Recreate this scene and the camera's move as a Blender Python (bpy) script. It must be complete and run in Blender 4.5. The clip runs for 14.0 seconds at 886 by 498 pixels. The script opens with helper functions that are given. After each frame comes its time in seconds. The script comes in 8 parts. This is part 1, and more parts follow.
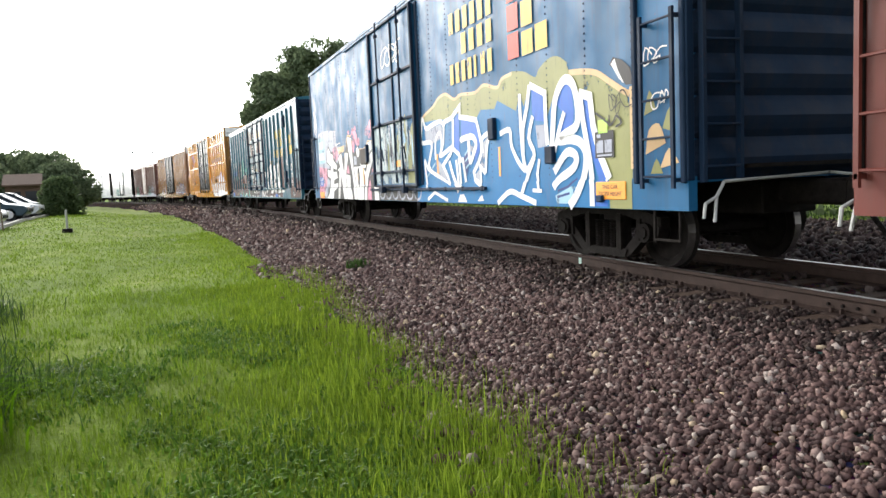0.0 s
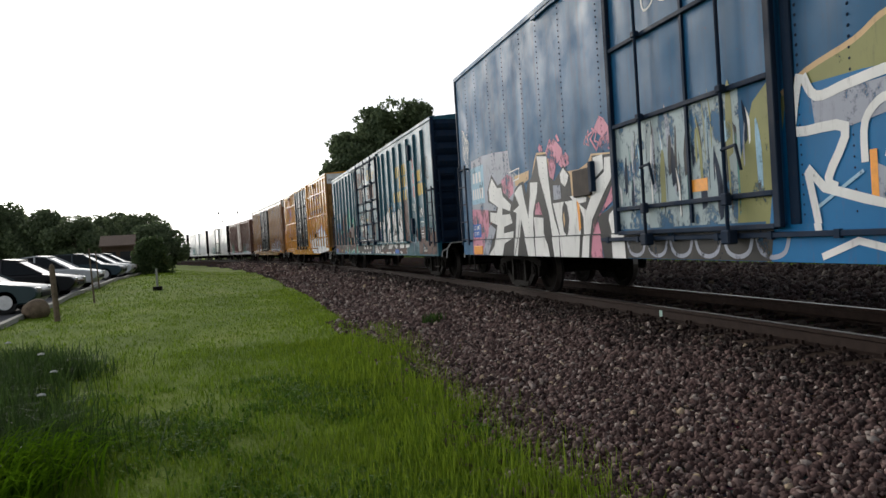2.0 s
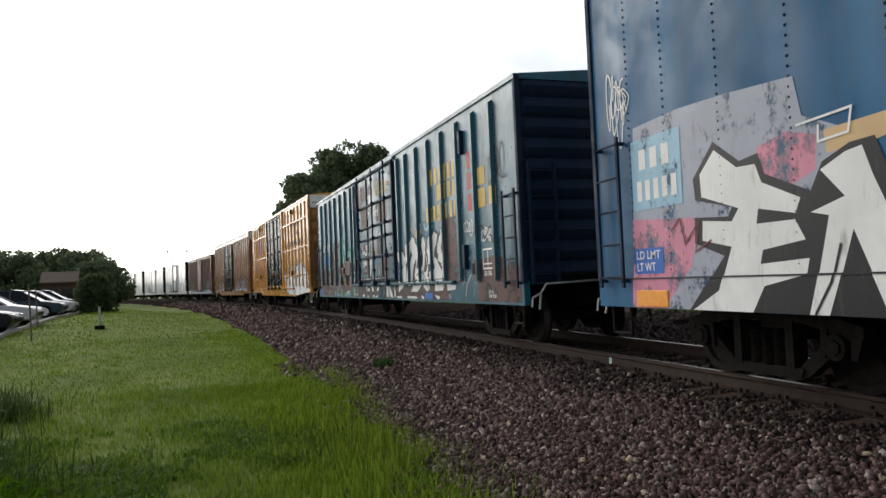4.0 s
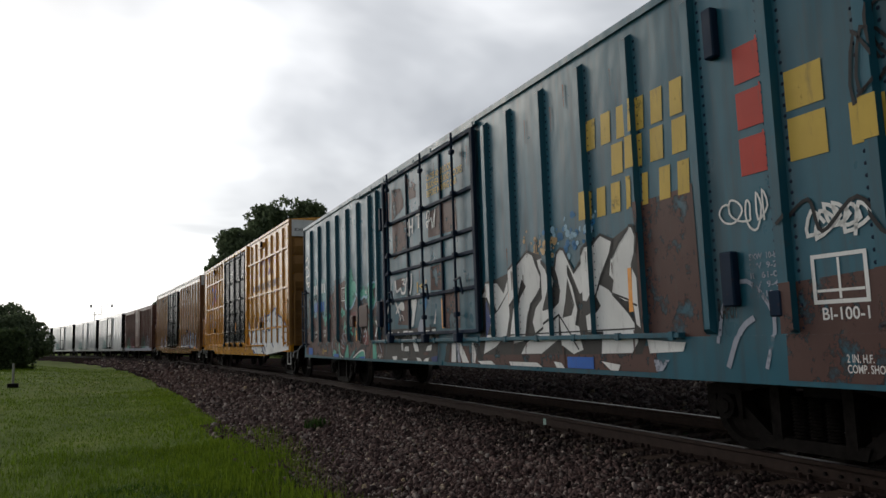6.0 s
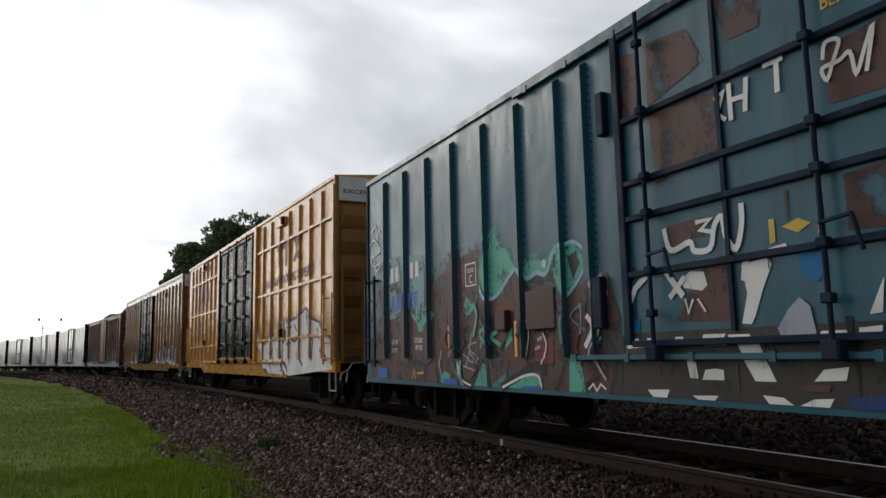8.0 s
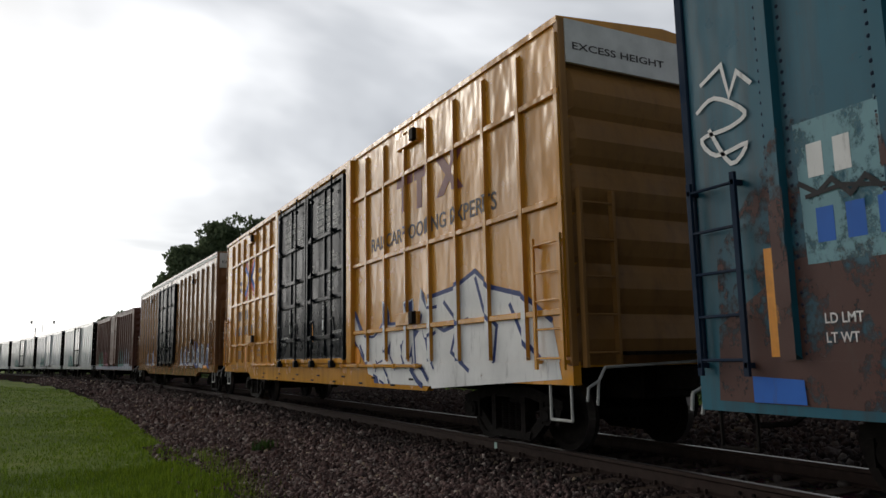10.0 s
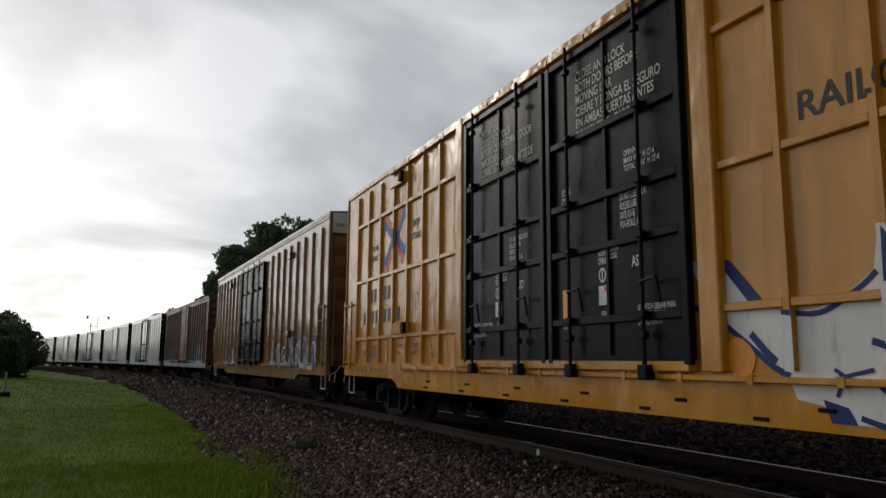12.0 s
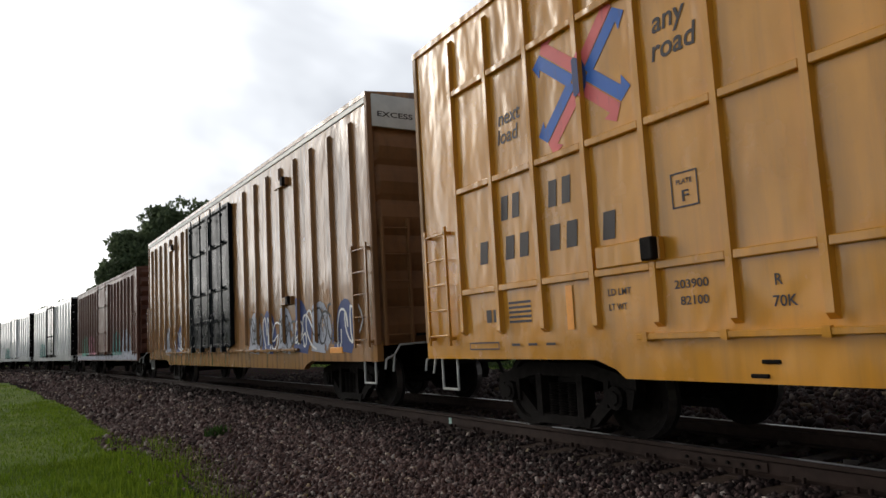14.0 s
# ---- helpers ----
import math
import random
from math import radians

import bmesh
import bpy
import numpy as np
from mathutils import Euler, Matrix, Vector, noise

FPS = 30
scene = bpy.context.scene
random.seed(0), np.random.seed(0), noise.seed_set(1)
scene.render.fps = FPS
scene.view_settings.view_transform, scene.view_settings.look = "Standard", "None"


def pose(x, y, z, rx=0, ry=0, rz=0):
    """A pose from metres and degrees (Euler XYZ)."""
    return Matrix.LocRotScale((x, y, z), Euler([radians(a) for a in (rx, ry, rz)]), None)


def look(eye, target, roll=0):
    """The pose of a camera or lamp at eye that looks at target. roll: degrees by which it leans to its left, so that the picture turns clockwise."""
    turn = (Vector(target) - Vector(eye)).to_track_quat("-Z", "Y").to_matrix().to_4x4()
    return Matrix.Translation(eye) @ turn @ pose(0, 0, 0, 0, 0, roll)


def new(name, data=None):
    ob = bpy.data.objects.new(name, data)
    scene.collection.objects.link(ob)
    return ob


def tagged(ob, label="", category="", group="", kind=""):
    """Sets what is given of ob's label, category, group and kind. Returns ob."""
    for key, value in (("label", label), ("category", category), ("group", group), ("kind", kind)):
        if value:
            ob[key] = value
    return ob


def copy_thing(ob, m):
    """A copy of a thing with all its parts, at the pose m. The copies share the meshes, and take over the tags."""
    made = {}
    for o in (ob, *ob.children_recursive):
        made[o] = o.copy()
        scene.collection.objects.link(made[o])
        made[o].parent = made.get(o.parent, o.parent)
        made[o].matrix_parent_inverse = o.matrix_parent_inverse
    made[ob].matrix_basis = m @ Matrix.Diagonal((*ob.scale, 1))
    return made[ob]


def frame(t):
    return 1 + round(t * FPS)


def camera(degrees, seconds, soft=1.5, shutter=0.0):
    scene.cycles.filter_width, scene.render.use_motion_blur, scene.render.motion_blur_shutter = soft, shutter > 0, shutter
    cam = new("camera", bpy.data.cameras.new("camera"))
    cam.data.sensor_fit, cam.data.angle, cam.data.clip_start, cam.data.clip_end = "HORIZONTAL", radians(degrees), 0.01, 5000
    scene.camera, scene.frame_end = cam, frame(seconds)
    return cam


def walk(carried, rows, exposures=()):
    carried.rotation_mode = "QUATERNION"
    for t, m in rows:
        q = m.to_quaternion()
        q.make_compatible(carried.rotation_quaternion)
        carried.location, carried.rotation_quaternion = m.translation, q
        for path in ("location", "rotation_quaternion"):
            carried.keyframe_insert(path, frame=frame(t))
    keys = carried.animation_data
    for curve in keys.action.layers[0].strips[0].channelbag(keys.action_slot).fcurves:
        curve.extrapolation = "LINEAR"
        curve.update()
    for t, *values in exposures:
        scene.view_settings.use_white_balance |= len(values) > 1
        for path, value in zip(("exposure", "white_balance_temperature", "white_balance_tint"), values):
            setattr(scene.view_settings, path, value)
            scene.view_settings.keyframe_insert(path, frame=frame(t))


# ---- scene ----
# The camera is held by hand on one spot; it only turns.
EYE = 1.135                      # above the rail's top
cam = camera(61.9, 14.0)
TURNS = [                        # seconds, yaw, pitch, roll
    (0.0, -18.96, -5.35, 2.57),
    (0.5, -15.09, -4.74, 4.29),
    (1.0, -12.10, -2.34, 4.06),
    (1.5, -14.50, -1.81, 4.81),
    (2.0, -13.17, -0.85, 3.63),
    (2.5, -11.58, -2.45, 3.14),
    (3.0, -15.40, -1.25, 2.66),
    (3.5, -16.37, 0.68, 2.45),
    (6.0, -21.78, 6.73, 1.85),
    (6.5, -23.31, 7.17, 1.99),
    (7.0, -25.00, 6.77, 1.85),
    (7.5, -23.06, 8.10, 1.89),
    (8.0, -24.97, 8.11, 1.15),
    (8.5, -27.97, 12.92, 3.06),
    (9.0, -28.64, 9.81, 1.55),
    (11.5, -20.22, 7.93, 1.34),
    (12.0, -22.09, 8.66, -0.39),
    (12.5, -20.99, 6.75, -0.38),
    (13.0, -22.38, 7.69, -0.08),
    (13.5, -26.24, 7.54, 1.64),
    (14.0, -29.06, 6.49, 3.12),
]
EXPOSURES = [(0.0, 2.6), (0.7, 2.35), (1.5, 1.3), (2.0, 1.2), (2.5, 1.0), (3.0, 1.25), (3.7, 1.3), (5.8, 0.3), (8.0, 0.4), (8.5, -0.1), (9.0, 0.4), (9.2, 0.4), (11.5, -0.05), (12.0, -0.1), (12.5, 0.0), (13.0, -0.05), (13.5, 0.3), (14.0, 0.72)]
walk(cam, [(t, pose(0, 0, EYE, 90 + p, r, y)) for t, y, p, r in TURNS], EXPOSURES)

# ---- light: a bright overcast evening sky, the sun low behind thin cloud ahead to the left ----
SUN_AZ, SUN_EL = -20.0, 24.0     # degrees from +y towards +x, and up


def make_world():
    """Broken grey cloud, brighter and thinner towards the low sun, heavy overhead."""
    w = bpy.data.worlds.new("sky")
    scene.world = w
    w.use_nodes = True
    n, l = w.node_tree.nodes, w.node_tree.links
    n.clear()

    def math_node(op, a, b):
        k = n.new("ShaderNodeMath")
        k.operation = op
        for socket, value in zip(k.inputs, (a, b)):
            if isinstance(value, (int, float)):
                socket.default_value = value
            else:
                l.new(value, socket)
        return k.outputs[0]

    def ramp_node(source, stops):
        r = n.new("ShaderNodeValToRGB")
        while len(r.color_ramp.elements) < len(stops):
            r.color_ramp.elements.new(0.5)
        for e, (p, v) in zip(r.color_ramp.elements, stops):
            e.position, e.color = p, (v[0], v[1], v[2], 1)
        l.new(source, r.inputs[0])
        return r.outputs[0]

    def mix_node(fac, a, b, mode="MIX"):
        k = n.new("ShaderNodeMixRGB")
        k.blend_type = mode
        if isinstance(fac, float):
            k.inputs[0].default_value = fac
        else:
            l.new(fac, k.inputs[0])
        l.new(a, k.inputs[1])
        l.new(b, k.inputs[2])
        return k.outputs[0]
    out, bg, co, sep = n.new("ShaderNodeOutputWorld"), n.new("ShaderNodeBackground"), n.new("ShaderNodeTexCoord"), n.new("ShaderNodeSeparateXYZ")
    l.new(co.outputs["Generated"], sep.inputs[0])
    up = math_node("MAXIMUM", sep.outputs[2], 0.0)
    flat, wide = n.new("ShaderNodeCombineXYZ"), math_node("ADD", up, 0.16)
    l.new(math_node("DIVIDE", sep.outputs[0], wide), flat.inputs[0])
    l.new(math_node("DIVIDE", sep.outputs[1], wide), flat.inputs[1])
    clouds = n.new("ShaderNodeTexNoise")
    clouds.inputs["Scale"].default_value, clouds.inputs["Detail"].default_value, clouds.inputs["Roughness"].default_value = 0.72, 5.0, 0.5
    clouds.inputs["Distortion"].default_value = 0.35
    l.new(flat.outputs[0], clouds.inputs["Vector"])
    cloud = ramp_node(clouds.outputs["Fac"], [(0.40, (0.44, 0.455, 0.48)), (0.49, (0.64, 0.655, 0.675)), (0.57, (0.98, 0.985, 0.99))])
    heavy = ramp_node(up, [(0.0, (1.5, 1.48, 1.45)), (0.09, (1.25, 1.25, 1.24)), (0.19, (1.12, 1.12, 1.12)), (0.27, (0.86, 0.87, 0.89)), (0.42, (0.80, 0.81, 0.83)), (0.62, (0.34, 0.35, 0.37)), (0.9, (0.16, 0.165, 0.18))])
    cloud = mix_node(1.0, cloud, heavy, "MULTIPLY")
    # thin bright cloud round the sun, down to the horizon
    toward = n.new("ShaderNodeVectorMath")
    toward.operation = "DOT_PRODUCT"
    l.new(co.outputs["Generated"], toward.inputs[0])
    a, e = radians(SUN_AZ), radians(SUN_EL * 0.5)
    toward.inputs[1].default_value = (math.sin(a) * math.cos(e), math.cos(a) * math.cos(e), math.sin(e))
    glow = ramp_node(toward.outputs["Value"], [(0.70, (0.0, 0.0, 0.0)), (0.90, (0.08, 0.077, 0.074)), (0.975, (0.34, 0.325, 0.30)), (1.0, (1.3, 1.25, 1.18))])
    far = math_node("ADD", math_node("MULTIPLY", toward.outputs["Value"], 0.5), 0.5)
    cloud = mix_node(1.0, cloud, ramp_node(far, [(0.0, (0.36, 0.37, 0.39)), (0.45, (0.55, 0.56, 0.57)), (0.80, (1.0, 1.0, 1.0))]), "MULTIPLY")
    cloud = mix_node(1.0, cloud, glow, "ADD")
    sky = n.new("ShaderNodeTexSky")
    sky.sky_type, sky.sun_disc = "NISHITA", False
    sky.sun_elevation, sky.sun_rotation = radians(SUN_EL), radians(SUN_AZ)
    thin = n.new("ShaderNodeMixRGB")
    thin.blend_type, thin.inputs[0].default_value = "MULTIPLY", 1.0
    thin.inputs[2].default_value = (0.08, 0.08, 0.08, 1)
    l.new(sky.outputs[0], thin.inputs[1])
    l.new(mix_node(0.92, thin.outputs[0], cloud), bg.inputs["Color"])
    bg.inputs["Strength"].default_value = 1.0
    l.new(bg.outputs[0], out.inputs["Surface"])


make_world()
sun = new("sun", bpy.data.lights.new("sun", "SUN"))
sun.data.energy, sun.data.angle, sun.data.color = 0.6, radians(16), (1.0, 0.93, 0.82)
sun.matrix_world = look((0, 0, 0), (-math.sin(radians(SUN_AZ)), -math.cos(radians(SUN_AZ)), -math.tan(radians(SUN_EL))))

# ---- the track's line: straight up to s = 0, then a curve to the left ----
CENTRE, RADIUS = 6.036, 474.6


def on_track(s, off=0.0, z=0.0):
    a = max(s, 0.0) / RADIUS
    x = CENTRE - RADIUS * (1 - math.cos(a)) + off * math.cos(a)
    y = (RADIUS * math.sin(a) if s > 0 else s) + off * math.sin(a)
    return Vector((x, y, z))


def track_pose(s, off=0.0, z=0.0):
    p = on_track(s, off, z)
    return pose(p.x, p.y, p.z, 0, 0, math.degrees(max(s, 0.0) / RADIUS))


def rolled(t):
    """Metres that the train has rolled towards the eye after t seconds."""
    return 4.0815 * t - 0.00344 * t * t


# ---- materials ----
def nodes_of(name):
    m = bpy.data.materials.new(name)
    m.use_nodes = True
    return m, m.node_tree.nodes, m.node_tree.links, m.node_tree.nodes["Principled BSDF"]


def node(n, kind, **values):
    k = n.new(kind)
    for key, value in values.items():
        k.inputs[key].default_value = value
    return k


def ramp(n, l, source, stops):
    r = n.new("ShaderNodeValToRGB")
    while len(r.color_ramp.elements) < len(stops):
        r.color_ramp.elements.new(0.5)
    for e, (p, c) in zip(r.color_ramp.elements, stops):
        e.position, e.color = p, (*c, 1)
    l.new(source, r.inputs[0])
    return r.outputs[0]


def mixed(n, l, fac, a, b, mode="MIX"):
    k = n.new("ShaderNodeMixRGB")
    k.blend_type = mode
    for socket, value in zip(k.inputs, (fac, a, b)):
        if isinstance(value, (int, float)):
            socket.default_value = value
        elif isinstance(value, tuple):
            socket.default_value = (*value, 1)
        else:
            l.new(value, socket)
    return k.outputs[0]


def coords(n, l, scale=(1, 1, 1)):
    c, mp = n.new("ShaderNodeTexCoord"), n.new("ShaderNodeMapping")
    mp.inputs["Scale"].default_value = scale
    l.new(c.outputs["Object"], mp.inputs[0])
    return mp.outputs[0]


def noise_of(n, l, vec, scale, detail=4.0, rough=0.55):
    k = node(n, "ShaderNodeTexNoise", Scale=scale, Detail=detail, Roughness=rough)
    l.new(vec, k.inputs["Vector"])
    return k.outputs["Fac"]


def bumped(n, l, b, height, strength, distance):
    k = node(n, "ShaderNodeBump", Strength=strength, Distance=distance)
    l.new(height, k.inputs["Height"])
    l.new(k.outputs[0], b.inputs["Normal"])


def steel_paint(name, col, rough=0.38, dirt=0.45, grime=(0.045, 0.035, 0.028), rust=0.15, dents=0.012, flutes=0.0):
    """Weathered paint on steel sheet: faded patches, grime that runs down in streaks, specks of rust, shallow dents."""
    m, n, l, b = nodes_of(name)
    v = coords(n, l)
    fade = ramp(n, l, noise_of(n, l, v, 0.7, 5), [(0.3, tuple(c * 0.78 for c in col)), (0.7, tuple(min(1, c * 1.12) for c in col))])
    streak = ramp(n, l, noise_of(n, l, coords(n, l, (5, 7, 0.45)), 1.0, 6, 0.65), [(0.47, (0, 0, 0)), (0.75, (dirt,) * 3)])
    c = mixed(n, l, streak, fade, grime)
    spots = ramp(n, l, noise_of(n, l, v, 9, 6, 0.7), [(0.62, (0, 0, 0)), (0.72, (rust * 2,) * 3)])
    c = mixed(n, l, spots, c, (0.10, 0.045, 0.025))
    l.new(c, b.inputs["Base Color"])
    r = ramp(n, l, noise_of(n, l, v, 2.3, 4), [(0.3, (rough * 0.8,) * 3), (0.75, (min(1, rough * 1.5),) * 3)])
    l.new(r, b.inputs["Roughness"])
    b.inputs["Specular IOR Level"].default_value = 0.24
    height = noise_of(n, l, coords(n, l, (1, 1.6, 0.7)), 1.5, 2)
    if flutes:
        wave = node(n, "ShaderNodeTexWave", Scale=0.357, Distortion=0.15)
        wave.bands_direction = "Y"
        l.new(v, wave.inputs["Vector"])
        height = mixed(n, l, flutes, height, wave.outputs["Color"])
    bumped(n, l, b, height, 0.5, dents)
    return m


def plain(name, col, rough=0.6, metal=0.0, var=0.25, scale=6.0, bump=0.0):
    m, n, l, b = nodes_of(name)
    v = coords(n, l)
    f = noise_of(n, l, v, scale, 6, 0.6)
    l.new(ramp(n, l, f, [(0.3, tuple(c * (1 - var) for c in col)), (0.7, tuple(min(1, c * (1 + var)) for c in col))]), b.inputs["Base Color"])
    b.inputs["Roughness"].default_value, b.inputs["Metallic"].default_value = rough, metal
    if rough > 0.6:
        b.inputs["Specular IOR Level"].default_value = 0.2
    if bump:
        bumped(n, l, b, noise_of(n, l, v, scale * 4, 5), 0.7, bump)
    return m


def spray(name, col, rough=0.5, worn=0.0):
    """Sprayed paint, a little uneven and scuffed; where worn, it has flaked off in patches down to what lies under it."""
    m, n, l, b = nodes_of(name)
    v = coords(n, l)
    c = ramp(n, l, noise_of(n, l, v, 1.8, 5), [(0.3, tuple(k * 0.8 for k in col)), (0.7, col)])
    scuff = ramp(n, l, noise_of(n, l, coords(n, l, (3, 6, 1.2)), 2.0, 7, 0.7), [(0.56, (0, 0, 0)), (0.74, (0.5,) * 3)])
    l.new(mixed(n, l, scuff, c, (0.09, 0.075, 0.065)), b.inputs["Base Color"])
    b.inputs["Roughness"].default_value = rough
    b.inputs["Specular IOR Level"].default_value = 0.2
    if worn:
        flake = ramp(n, l, noise_of(n, l, coords(n, l, (1, 1, 0.8)), 3.2, 9, 0.72), [(worn - 0.05, (0, 0, 0)), (worn + 0.05, (1, 1, 1))])
        l.new(flake, b.inputs["Alpha"])
    return m


def stone_material(name, gain=1.0):
    m, n, l, b = nodes_of(name)
    g, o, add, fr = n.new("ShaderNodeNewGeometry"), n.new("ShaderNodeObjectInfo"), n.new("ShaderNodeMath"), n.new("ShaderNodeMath")
    add.operation, fr.operation = "ADD", "FRACT"
    l.new(g.outputs["Random Per Island"], add.inputs[0])
    l.new(o.outputs["Random"], add.inputs[1])
    l.new(add.outputs[0], fr.inputs[0])
    tone = ramp(n, l, fr.outputs[0], [(p, tuple(k * gain for k in c)) for p, c in [(0.0, (0.028, 0.019, 0.018)), (0.40, (0.074, 0.045, 0.040)), (0.72, (0.120, 0.076, 0.068)), (0.90, (0.178, 0.131, 0.115)), (0.975, (0.30, 0.255, 0.225)), (1.0, (0.32, 0.24, 0.15))]])
    c = mixed(n, l, 0.55, tone, ramp(n, l, noise_of(n, l, coords(n, l), 30, 5), [(0.3, (0.45,) * 3), (0.7, (1.0,) * 3)]), "MULTIPLY")
    l.new(c, b.inputs["Base Color"])
    b.inputs["Roughness"].default_value, b.inputs["Specular IOR Level"].default_value = 0.85, 0.15
    bumped(n, l, b, noise_of(n, l, coords(n, l), 60, 4), 0.5, 0.01)
    return m


def bed_material():
    m, n, l, b = nodes_of("ballast_bed")
    v = coords(n, l)
    k = node(n, "ShaderNodeTexVoronoi", Scale=19.0)
    l.new(v, k.inputs["Vector"])
    c = mixed(n, l, 0.8, k.outputs["Color"], (0.085, 0.062, 0.058))
    c = mixed(n, l, 1.0, c, ramp(n, l, noise_of(n, l, v, 1.3, 4), [(0.3, (0.18, 0.16, 0.155)), (0.7, (0.34, 0.28, 0.26))]), "MULTIPLY")
    l.new(c, b.inputs["Base Color"])
    b.inputs["Roughness"].default_value, b.inputs["Specular IOR Level"].default_value = 0.95, 0.0
    bumped(n, l, b, k.outputs["Distance"], 0.9, 0.05)
    return m


def turf_material():
    m, n, l, b = nodes_of("turf")
    v = coords(n, l)
    big = ramp(n, l, noise_of(n, l, v, 0.45, 5, 0.6), [(0.28, (0.100, 0.165, 0.012)), (0.5, (0.155, 0.235, 0.018)), (0.68, (0.215, 0.280, 0.036))])
    c = mixed(n, l, 0.7, big, ramp(n, l, noise_of(n, l, v, 22, 6, 0.7), [(0.3, (0.35,) * 3), (0.7, (1.0,) * 3)]), "MULTIPLY")
    dry = ramp(n, l, noise_of(n, l, coords(n, l, (1, 0.35, 1)), 0.8, 6, 0.6), [(0.55, (0, 0, 0)), (0.75, (0.4,) * 3)])
    l.new(mixed(n, l, dry, c, (0.24, 0.24, 0.07)), b.inputs["Base Color"])
    b.inputs["Roughness"].default_value, b.inputs["Specular IOR Level"].default_value = 0.9, 0.1
    bumped(n, l, b, noise_of(n, l, v, 35, 5), 0.9, 0.03)
    return m


def blade_material(name, low, high):
    m, n, l, b = nodes_of(name)
    g = n.new("ShaderNodeNewGeometry")
    c = ramp(n, l, g.outputs["Random Per Island"], [(0.0, low), (0.7, high), (1.0, tuple(k * 1.25 for k in high))])
    patch = ramp(n, l, noise_of(n, l, coords(n, l), 0.9, 4), [(0.3, (0.6, 0.62, 0.6)), (0.7, (1.0, 1.0, 1.0))])
    l.new(mixed(n, l, 1.0, c, patch, "MULTIPLY"), b.inputs["Base Color"])
    b.inputs["Roughness"].default_value = 0.6
    b.inputs["Specular IOR Level"].default_value = 0.12
    t = n.new("ShaderNodeBsdfTranslucent")
    l.new(c, t.inputs["Color"])
    mx = n.new("ShaderNodeMixShader")
    mx.inputs[0].default_value = 0.35
    l.new(b.outputs[0], mx.inputs[1])
    l.new(t.outputs[0], mx.inputs[2])
    l.new(mx.outputs[0], n["Material Output"].inputs["Surface"])
    return m


